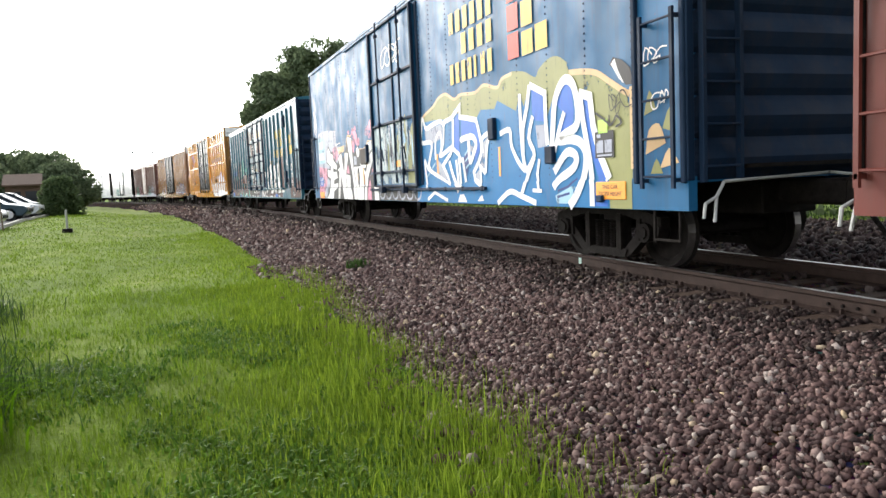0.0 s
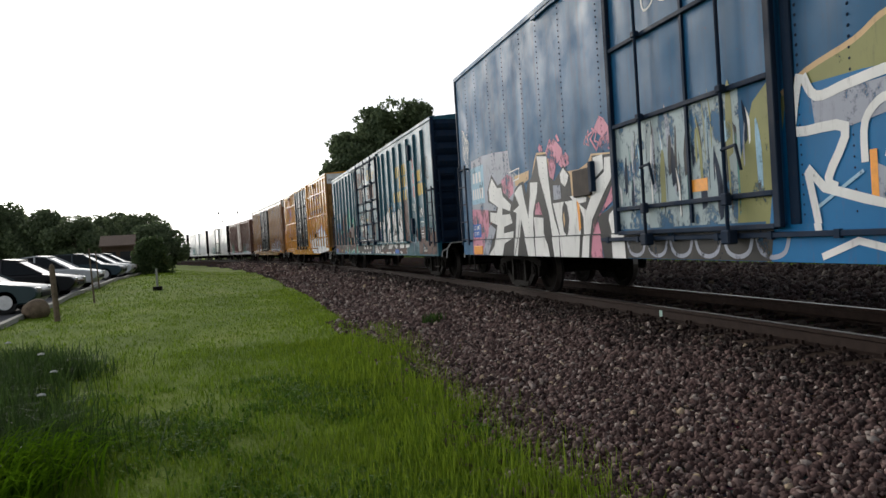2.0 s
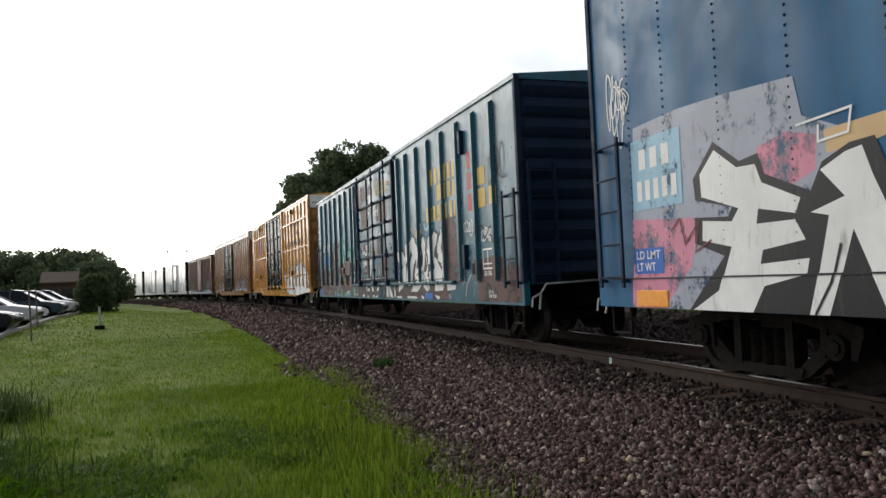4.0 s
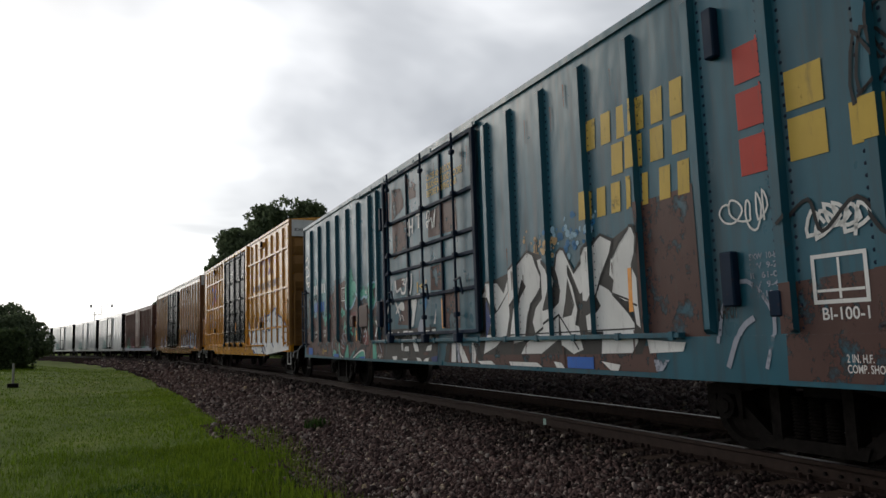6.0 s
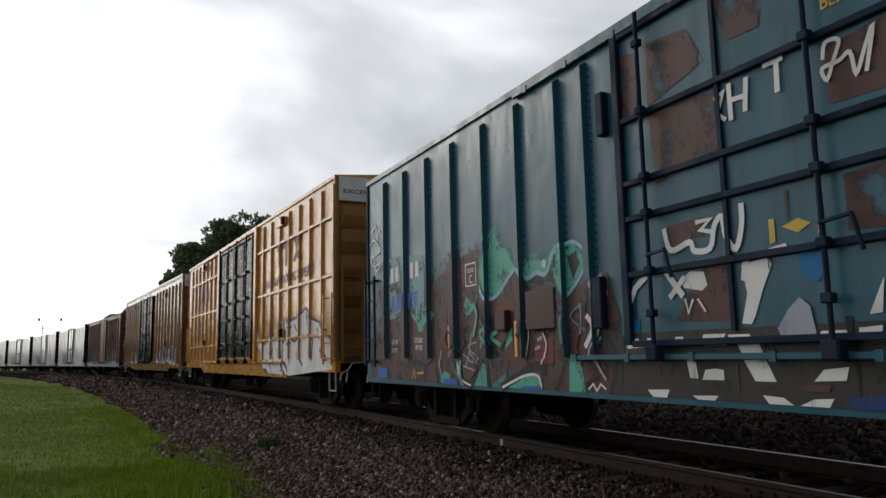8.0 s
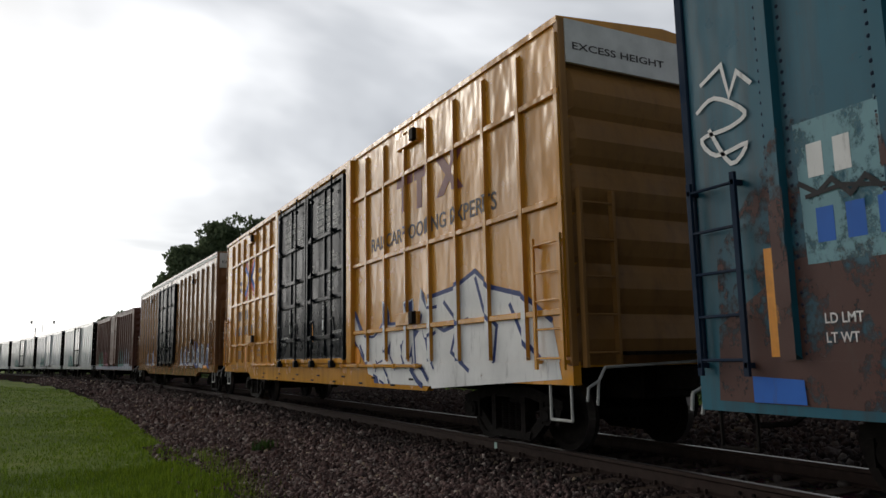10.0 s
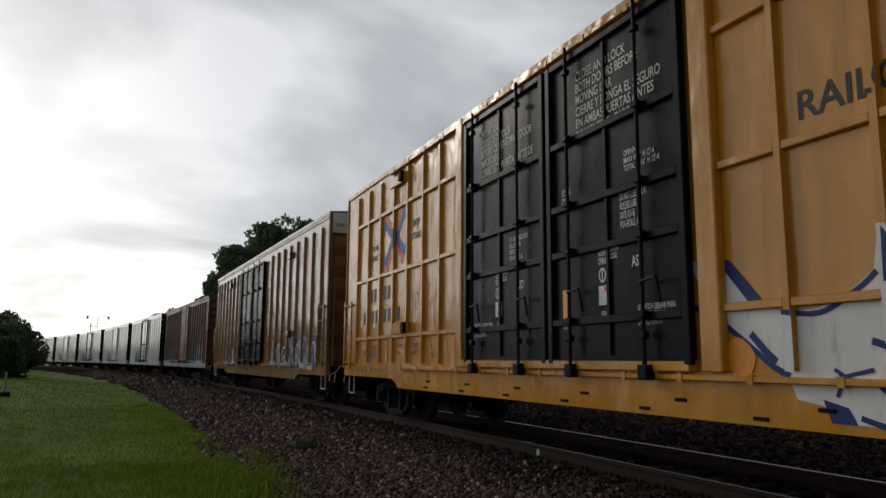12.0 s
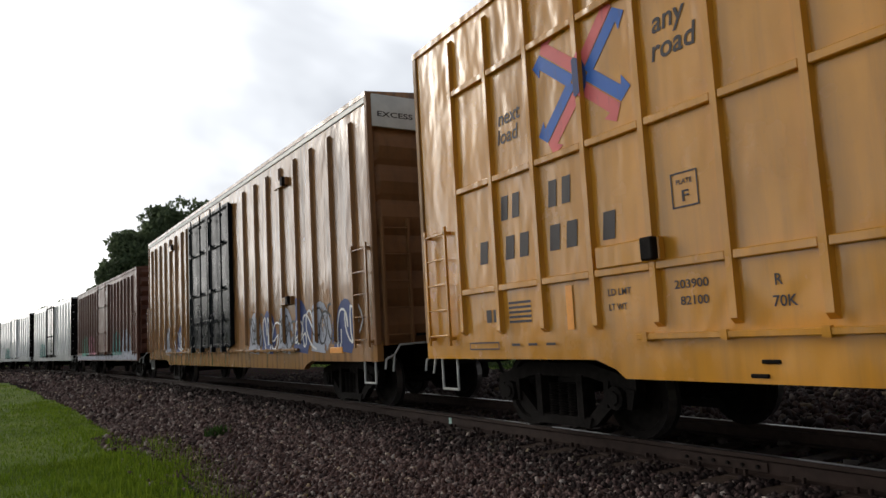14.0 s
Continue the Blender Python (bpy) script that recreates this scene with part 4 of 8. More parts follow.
    line(car, "w", 0.01400, 0.09, [(3.20, 2.35), (2.78, 2.19), (2.78, 1.88), (2.75, 1.52)])
    line(car, "w", 0.01425, 0.08, [(3.13, 1.93), (3.26, 1.65), (3.12, 1.42), (3.31, 1.16), (3.52, 0.87)], True)
    line(car, "w", 0.01450, 0.06, [(2.98, 1.35), (3.05, 1.15), (3.00, 0.93)])
    line(car, "w", 0.01475, 0.12, [(2.67, 1.36), (2.60, 1.69), (2.52, 2.07), (2.33, 2.27), (2.16, 2.27), (2.04, 2.14), (1.98, 1.87), (2.04, 1.70), (2.29, 1.63), (2.43, 1.56), (2.16, 1.56), (1.93, 1.50), (1.82, 1.35), (1.88, 1.09), (2.05, 0.87), (2.21, 0.74)], True)
    line(car, "w", 0.01500, 0.08, [(2.30, 1.90), (2.45, 1.67), (2.57, 1.43)])
    line(car, "w", 0.01525, 0.11, [(2.59, 1.17), (2.27, 1.40), (2.05, 1.35), (2.11, 1.21), (2.47, 1.07), (2.60, 0.97)], True)
    line(car, "w", 0.01550, 0.11, [(1.95, 2.09), (1.71, 2.02), (1.65, 1.68), (1.53, 1.35), (1.34, 1.06)])
    line(car, "w", 0.01575, 0.10, [(1.92, 2.08), (1.87, 1.76), (1.74, 1.29), (1.69, 0.99), (1.69, 0.75)])
    line(car, "w", 0.01600, 0.08, [(4.30, 0.75), (3.88, 0.92), (3.52, 0.86), (3.08, 0.77)], True)
    line(car, "w", 0.01675, 0.05, [(3.17, 0.94), (2.91, 0.93)])
    line(car, "k", 0.01700, 0.03, [(1.60, 1.82), (1.44, 1.74), (1.31, 1.66)])
    line(car, "k", 0.01725, 0.025, [(1.32, 1.77), (1.31, 1.66), (1.24, 1.69), (1.18, 1.75), (1.09, 1.67), (1.20, 1.63)], True)
    paint(car, "lilac", 0.01050, [(7.47, 2.09), (6.63, 2.12), (6.55, 2.05), (6.61, 1.87), (7.06, 1.81), (7.44, 1.86)])
    paint(car, "lilac", 0.01070, [(6.85, 1.50), (6.49, 1.34), (6.30, 1.11), (6.88, 1.24)])
    paint(car, "lilac", 0.01090, [(5.31, 1.75), (5.16, 1.70), (5.23, 1.53), (5.32, 1.58)])
    paint(car, "lilac", 0.01110, [(4.81, 1.68), (4.59, 1.77), (4.71, 1.59), (4.79, 1.30), (4.97, 1.32), (4.84, 1.48)])
    paint(car, "lilac", 0.01130, [(5.14, 1.20), (4.99, 1.27), (4.97, 1.10), (5.09, 1.10)])
    paint(car, "cobalt", 0.01150, [(5.65, 2.12), (5.07, 2.00), (4.94, 1.80), (4.93, 1.58), (5.19, 1.34), (5.07, 1.69), (5.15, 1.79), (5.68, 1.80)])
    paint(car, "cobalt", 0.01170, [(5.98, 2.13), (5.74, 2.24), (5.77, 1.57), (6.01, 1.66)])
    paint(car, "navy", 0.01190, [(5.68, 1.43), (5.42, 1.60), (5.37, 1.40), (5.53, 1.13)])
    paint(car, "w", 0.01210, [(5.90, 0.75), (5.81, 0.87), (5.63, 0.88), (5.50, 0.75)])
    paint(car, "w", 0.01230, [(5.06, 0.77), (4.94, 0.85), (4.88, 0.87), (4.82, 0.78)])
    line(car, "pale", 0.01250, 0.03, [(5.56, 1.52), (5.42, 1.60)])
    line(car, "pale", 0.01270, 0.03, [(5.54, 1.42), (5.33, 1.53)])
    line(car, "pale", 0.01290, 0.03, [(5.52, 1.31), (5.28, 1.42)])
    line(car, "pale", 0.01310, 0.03, [(7.48, 1.18), (6.96, 1.45)])
    line(car, "w", 0.01330, 0.06, [(7.42, 0.78), (7.03, 0.91), (6.38, 0.77)])
    line(car, "w", 0.01350, 0.085, [(7.59, 2.33), (7.68, 1.99), (7.65, 1.85), (7.12, 1.81), (7.32, 1.43), (7.23, 1.34)], True)
    line(car, "w", 0.01370, 0.085, [(7.55, 2.31), (7.41, 2.11), (7.07, 2.14), (6.62, 2.17), (6.47, 2.07)], True)
    line(car, "w", 0.01390, 0.085, [(6.47, 2.07), (6.43, 2.14), (6.08, 2.18), (5.69, 2.34), (5.71, 2.16), (5.37, 2.11), (5.03, 2.05), (4.96, 1.91), (4.87, 1.69), (4.87, 1.52)])
    line(car, "w", 0.01410, 0.08, [(6.47, 2.07), (6.53, 1.77), (6.70, 1.57), (6.37, 1.63), (6.07, 1.70)], True)
    line(car, "w", 0.01430, 0.08, [(6.02, 2.16), (6.07, 1.66), (5.81, 1.55), (5.74, 1.46)])
    line(car, "w", 0.01450, 0.07, [(6.94, 1.51), (6.92, 1.82), (6.74, 1.97), (6.61, 1.89), (6.66, 1.58)], True)
    line(car, "w", 0.01470, 0.08, [(7.55, 1.53), (7.37, 1.35), (6.98, 1.24), (6.26, 1.06), (6.38, 1.21), (6.58, 1.39), (6.18, 1.58), (6.07, 1.69)])
    line(car, "w", 0.01490, 0.09, [(6.26, 1.45), (6.12, 1.22), (5.94, 1.02), (5.86, 0.92)], True)
    line(car, "w", 0.01510, 0.08, [(7.55, 1.50), (7.48, 1.18), (7.44, 0.98)])
    line(car, "w", 0.01530, 0.08, [(5.94, 1.46), (5.86, 1.00), (5.75, 0.99), (5.81, 1.45), (5.64, 1.45), (5.54, 1.08)])
    line(car, "w", 0.01550, 0.10, [(5.71, 1.75), (5.64, 1.79), (5.27, 1.81), (5.12, 1.76), (5.07, 1.66), (5.17, 1.54), (5.31, 1.41), (5.36, 1.51), (5.37, 1.75)], True)
    line(car, "w", 0.01570, 0.08, [(4.87, 1.52), (5.01, 1.37), (5.19, 1.24), (5.15, 1.11), (4.92, 1.03), (4.93, 1.31), (4.74, 1.21)])
    line(car, "w", 0.01590, 0.08, [(4.82, 1.52), (4.83, 1.71), (4.74, 1.78), (4.52, 1.80), (4.65, 1.62), (4.74, 1.21)], True)
    # small fittings and stickers ahead of the door
    fitting(car, "placard", 1.61, 1.02, 0.83, 1.03, M["amber"], 0.030, "orange warning placard")
    letters(car, "THIS CAR", 1.47, 1.16, 0.95, 0.995, M["ink"], 0.0195)
    letters(car, "EXCESS HEIGHT", 1.54, 1.09, 0.875, 0.92, M["ink"], 0.0195)
    lay(car, [rect(1.55, 1.36, 1.58, 1.73)], plain("lime_sticker", (0.36, 0.58, 0.06), 0.5, 0, 0.1, 9), "sticker", 0.016, "lime green sticker")
    lay(car, [rect(1.62, 1.24, 1.30, 1.60)], M["k"], "stencil_panel", 0.016, "black stencil panel with plain bars")
    lay(car, [rect(1.59, 1.45, 1.36, 1.50), rect(1.42, 1.28, 1.36, 1.50), rect(1.58, 1.28, 1.32, 1.34), rect(1.58, 1.50, 1.53, 1.57)], M["lilac"], "stencil_bar", 0.018)
    lay(car, scrawl(1.35, 1.75, 0.35, 0.3, 9, 3, 0.015), M["k"], "tag", 0.019)
    lay(car, scrawl(0.72, 2.15, 0.3, 0.25, 8, 5, 0.018) + scrawl(0.6, 1.75, 0.25, 0.2, 7, 6, 0.018), M["w"], "tag", 0.012)
    lay(car, [smooth([(0.68, 1.3), (0.62, 1.55), (0.45, 1.6), (0.35, 1.4)], 3), smooth([(0.45, 1.15), (0.3, 1.35), (0.15, 1.2)], 3)], M["peach"], "graffiti", 0.006)
    lay(car, [smooth([(0.7, 1.7), (0.6, 1.95), (0.5, 1.75)], 3), smooth([(0.4, 1.55), (0.28, 1.75), (0.2, 1.5)], 3), smooth([(0.6, 1.1), (0.5, 1.25), (0.4, 1.1)], 3)], M["olive"], "graffiti", 0.0065)
    for u0, u1, z0, z1 in ((4.5, 4.3, 1.70, 2.02), (5.25, 5.05, 0.94, 1.0), (2.75, 2.55, 1.28, 1.5), (1.56, 1.44, 0.80, 0.88)):
        fitting(car, "bracket", u0, u1, z0, z1, M["blue_shaded"], 0.07)
    tape(car, 4.22, 1.15, 1.58, 0.07)
    tape(car, 6.86, 1.20, 1.60, 0.07)
    # white block letters behind the door on lilac, pink and black
    paint(car, "lilac", 0.00400, [(17.52, 2.73), (16.71, 2.76), (16.01, 2.73), (15.11, 2.66), (15.04, 2.32), (14.51, 2.09), (14.62, 0.73), (17.68, 0.73)])
    paint(car, "pink", 0.00425, [(17.61, 1.71), (16.42, 1.63), (16.57, 1.17), (17.05, 0.73), (17.68, 0.73)])
    paint(car, "pink", 0.00450, [(15.63, 1.97), (15.56, 2.16), (15.23, 2.23), (14.90, 2.14), (14.93, 1.87), (15.31, 1.74)])
    paint(car, "peach", 0.00475, [(14.83, 2.16), (14.09, 2.19), (14.13, 2.04), (14.45, 1.98), (14.81, 1.98)])
    paint(car, "peach", 0.00500, [(14.00, 2.03), (13.83, 2.31), (13.70, 2.44), (13.30, 2.40), (13.16, 2.15), (13.07, 1.91), (13.17, 1.70), (13.86, 1.96)])
    paint(car, "pink", 0.00525, [(13.30, 2.41), (13.07, 2.62), (12.88, 2.53), (12.72, 2.42), (12.61, 2.34), (12.68, 2.24), (12.90, 2.16), (13.02, 1.98), (13.16, 1.79), (13.26, 1.95)])
    paint(car, "pink", 0.00550, [(11.53, 2.50), (11.36, 2.64), (11.24, 2.59), (11.09, 2.44), (10.94, 2.33), (10.98, 2.19), (11.11, 2.16), (11.35, 2.19), (11.41, 2.24), (11.33, 2.36), (11.44, 2.43)])
    paint(car, "pink", 0.00575, [(13.62, 2.50), (13.54, 2.56), (13.43, 2.52), (13.43, 2.43), (13.56, 2.42)])
    paint(car, "pink", 0.00600, [(12.81, 2.15), (12.70, 2.26), (12.52, 2.30), (12.42, 2.22), (12.42, 2.11), (12.67, 2.07)])
    paint(car, "pink", 0.00625, [(12.87, 2.59), (12.81, 2.61), (12.72, 2.50), (12.79, 2.49)])
    paint(car, "peach", 0.00650, [(12.49, 2.01), (12.07, 2.00), (11.77, 2.07), (11.67, 2.17), (11.32, 2.14), (10.98, 2.11), (10.92, 2.05), (10.93, 1.92), (11.04, 1.72), (11.76, 1.56), (12.41, 1.63)])
    line(car, "pink", 0.00675, 0.035, [(11.71, 2.49), (11.88, 2.34), (11.72, 2.30), (11.76, 2.42), (11.50, 2.48), (11.66, 2.37), (11.49, 2.20), (11.34, 2.35)])
    line(car, "pink", 0.00700, 0.03, [(11.60, 2.51), (11.47, 2.43), (11.53, 2.33), (11.40, 2.28)])
    paint(car, "k", 0.00725, [(16.48, 2.01), (16.15, 2.32), (15.80, 2.08), (15.56, 2.11), (15.49, 1.92), (14.99, 1.71), (14.86, 1.92), (14.59, 2.02), (14.37, 2.03), (14.28, 1.80), (14.16, 2.01), (14.00, 2.05), (13.81, 2.24), (13.70, 2.40), (13.27, 2.37), (13.19, 2.00), (13.02, 1.91), (12.82, 2.01), (12.64, 2.12), (12.41, 1.95), (12.38, 1.62), (11.87, 1.60), (11.76, 1.56), (11.65, 2.14), (10.98, 2.09), (10.96, 1.90), (11.07, 1.72), (11.39, 1.43), (11.58, 1.28), (11.75, 1.07), (11.80, 0.73), (16.62, 0.73), (16.07, 1.24), (16.50, 1.38), (16.48, 1.63), (15.99, 1.60), (15.93, 1.68), (16.46, 1.80)])
    paint(car, "k", 0.00750, [(11.58, 1.30), (11.30, 1.36), (10.99, 1.46), (10.87, 1.36), (10.82, 1.09), (10.76, 0.73), (11.42, 0.73), (11.51, 1.06)])
    paint(car, "pink", 0.00775, [(11.06, 1.73), (11.02, 1.52), (11.26, 1.42), (11.55, 1.29), (11.41, 1.39), (11.19, 1.59)])
    paint(car, "pink", 0.00800, [(11.70, 1.25), (11.58, 1.26), (11.50, 1.05), (11.44, 0.73), (11.82, 0.73), (11.73, 1.09)])
    paint(car, "w", 0.00825, [(16.37, 2.04), (16.14, 2.24), (15.84, 2.03), (15.60, 2.02), (15.53, 1.85), (15.10, 1.67), (15.16, 1.55), (15.59, 1.63), (15.62, 1.50), (15.17, 1.50), (15.07, 1.33), (15.56, 1.27), (15.60, 1.15), (15.04, 1.18), (15.08, 1.05), (15.55, 0.96), (15.71, 0.73), (16.56, 0.73), (16.16, 0.92), (15.96, 1.32), (16.38, 1.40), (16.36, 1.59), (15.94, 1.55), (15.84, 1.66), (16.36, 1.82)])
    paint(car, "w", 0.00850, [(14.88, 1.86), (14.63, 1.96), (14.48, 1.98), (14.40, 1.75), (14.24, 1.39), (14.09, 1.79), (14.06, 1.98), (13.72, 1.96), (13.77, 1.79), (13.90, 1.60), (13.99, 1.48), (14.04, 1.18), (13.98, 0.73), (14.32, 0.73), (14.60, 1.38), (14.75, 0.99), (14.86, 0.73), (15.06, 0.73), (14.95, 1.06), (14.82, 1.50), (15.00, 1.54), (14.66, 1.63)])
    paint(car, "pink", 0.00875, [(13.86, 1.60), (13.71, 1.63), (13.59, 1.41), (13.92, 1.43)])
    paint(car, "w", 0.00900, [(13.98, 1.39), (13.55, 1.36), (13.58, 1.11), (13.40, 0.92), (13.34, 0.73), (13.95, 0.73), (13.96, 1.12)])
    paint(car, "w", 0.00925, [(13.69, 2.38), (13.27, 2.33), (13.25, 2.01), (13.18, 1.58), (13.09, 1.33), (12.93, 1.06), (12.93, 0.73), (13.15, 0.73), (13.23, 1.10), (13.30, 1.41), (13.46, 1.73), (13.63, 2.06)])
    paint(car, "w", 0.00950, [(13.12, 1.57), (12.52, 1.57), (12.24, 1.57), (12.20, 1.29), (12.14, 1.10), (12.22, 0.73), (12.88, 0.73), (12.91, 1.09), (13.04, 1.39)])
    paint(car, "k", 0.00975, [(12.68, 1.58), (12.57, 1.50), (12.52, 1.30), (12.58, 1.11), (12.64, 1.04), (12.75, 1.12), (12.79, 1.32), (12.75, 1.49)])
    paint(car, "peach", 0.01000, [(12.75, 1.35), (12.70, 1.42), (12.68, 1.28), (12.73, 1.17)])
    paint(car, "lilac", 0.01025, [(13.07, 1.85), (12.79, 1.83), (12.78, 1.62), (13.07, 1.62)])
    paint(car, "w", 0.01050, [(12.77, 2.00), (12.64, 2.08), (12.46, 1.95), (12.52, 1.85), (12.61, 1.79), (12.75, 1.87)])
    paint(car, "w", 0.01075, [(12.46, 1.64), (11.88, 1.59), (11.91, 1.52), (12.10, 1.51), (12.36, 1.57)])
    paint(car, "w", 0.01100, [(11.61, 2.11), (11.32, 2.12), (11.31, 1.93), (11.60, 1.82)])
    paint(car, "w", 0.01125, [(11.27, 2.07), (11.05, 2.06), (11.07, 1.88), (11.12, 1.77), (11.38, 1.57), (11.58, 1.40), (11.74, 1.26), (11.82, 1.07), (11.89, 0.73), (12.13, 0.73), (12.03, 1.07), (12.02, 1.30), (12.11, 1.44), (12.16, 1.53), (12.09, 1.48), (11.91, 1.40), (11.76, 1.56), (11.66, 1.68), (11.57, 1.79), (11.30, 1.88)])
    paint(car, "amber", 0.01150, [(12.22, 1.57), (12.13, 1.50), (12.12, 1.15), (12.19, 1.10)])
    paint(car, "w", 0.01175, [(11.21, 1.31), (10.99, 1.42), (10.91, 1.35), (10.87, 1.18), (10.82, 1.05), (10.80, 0.73), (11.16, 0.73), (11.17, 1.05), (11.24, 1.24)])
    line(car, "k", 0.01200, 0.02, [(11.83, 0.89), (11.73, 1.09), (11.58, 1.27)])
    line(car, "maroon", 0.01225, 0.02, [(16.89, 1.53), (16.73, 1.65), (16.65, 1.39), (16.42, 1.59), (16.49, 1.30), (16.24, 1.40)])
    line(car, "k", 0.01250, 0.025, [(15.00, 0.73), (14.82, 0.99), (14.72, 1.28)])
    line(car, "w", 0.01275, 0.02, [(15.10, 2.25), (14.55, 2.28), (14.59, 2.10), (14.88, 2.08), (14.87, 2.21)])
    lay(car, stroke([(18.1, 1.05), (10.8, 1.05)], 0.016), M["k"], "seam_line", 0.018)
    fitting(car, "card_board", 12.25, 11.68, 1.60, 1.99, M["board"], 0.05, "dark rusty routing board")
    fitting(car, "bracket", 11.66, 11.56, 1.64, 2.06, M["blue_shaded"], 0.08)
    fitting(car, "bracket", 10.98, 10.86, 1.65, 2.0, M["blue_shaded"], 0.08)
    fitting(car, "placard", 17.58, 16.98, 0.74, 0.92, M["amber"], 0.030, "orange warning placard")
    lay(car, [rect(17.58, 16.66, 1.80, 2.58)], M["pale"], "number_panel", 0.008, "pale blue number panel")
    bars(car, "AAA", 17.45, 16.8, 2.24, 2.46, M["w"], 0.011)
    bars(car, "00000", 17.5, 16.7, 1.90, 2.12, M["w"], 0.011)
    lay(car, [rect(17.6, 17.05, 1.10, 1.38)], M["cobalt"], "stencil_panel", 0.008)
    letters(car, "LD LMT", 17.56, 17.1, 1.26, 1.35, M["w"], 0.011)
    letters(car, "LT WT", 17.56, 17.2, 1.13, 1.22, M["w"], 0.011)
    lay(car, scrawl(18.1, 2.6, 0.4, 0.9, 12, 9, 0.02) + scrawl(18.0, 2.9, 0.35, 0.5, 9, 12, 0.02), M["w"], "tag", 0.008)
    # pale scuffs and tag on the door
    lay(car, scrawl(10.1, 3.5, 1.35, 0.6, 14, 21, 0.035), M["w"], "tag", 0.004)
    r = random.Random(4)
    lay(car, [rect(10.82, 8.35, 1.10, 2.37)], M["wash"], "scuff", 0.0031, "pale grey wash on the door")
    paint(car, "olive", 0.0034, [(8.45, 1.1), (8.4, 1.6), (8.15, 2.2), (7.9, 2.37), (7.86, 1.1)])
    for k in range(60):
        u, z = r.uniform(8.1, 10.8), r.uniform(1.12, 1.9)
        w, hh = r.choice((0.012, 0.02, 0.03, 0.05, 0.08)) * r.uniform(0.7, 1.3), r.uniform(0.2, 0.8)
        top, lean = min(2.46, z + hh), r.uniform(-0.05, 0.05)
        lay(car, [smooth([(u, z), (u + w * 0.2, (z + top) / 2), (u + lean, top), (u + lean - w * 0.6, top - 0.03), (u - w * 1.1, (z + top) / 2 + 0.05), (u - w, z + 0.04)], 2)], M[r.choice(("lilac", "pale", "w", "olive", "k", "blue_shaded", "blue_shaded", "teal"))], "scuff", 0.004 + 0.0003 * (k % 4))
    lay(car, [rect(9.2, 8.9, 1.45, 1.58)], M["amber"], "sticker", 0.006, "orange sticker")
    paint(car, "smoke", 0.0041, [(10.85, 0.735), (10.85, 1.03), (7.9, 1.03), (7.6, 0.735)])
    for k in range(6):
        u = 10.75 - k * 0.5
        line(car, "lilac", 0.0062 + k * 0.0002, 0.045, [(u, 0.96), (u - 0.06, 0.82), (u - 0.22, 0.77), (u - 0.38, 0.82), (u - 0.44, 0.96)], True)


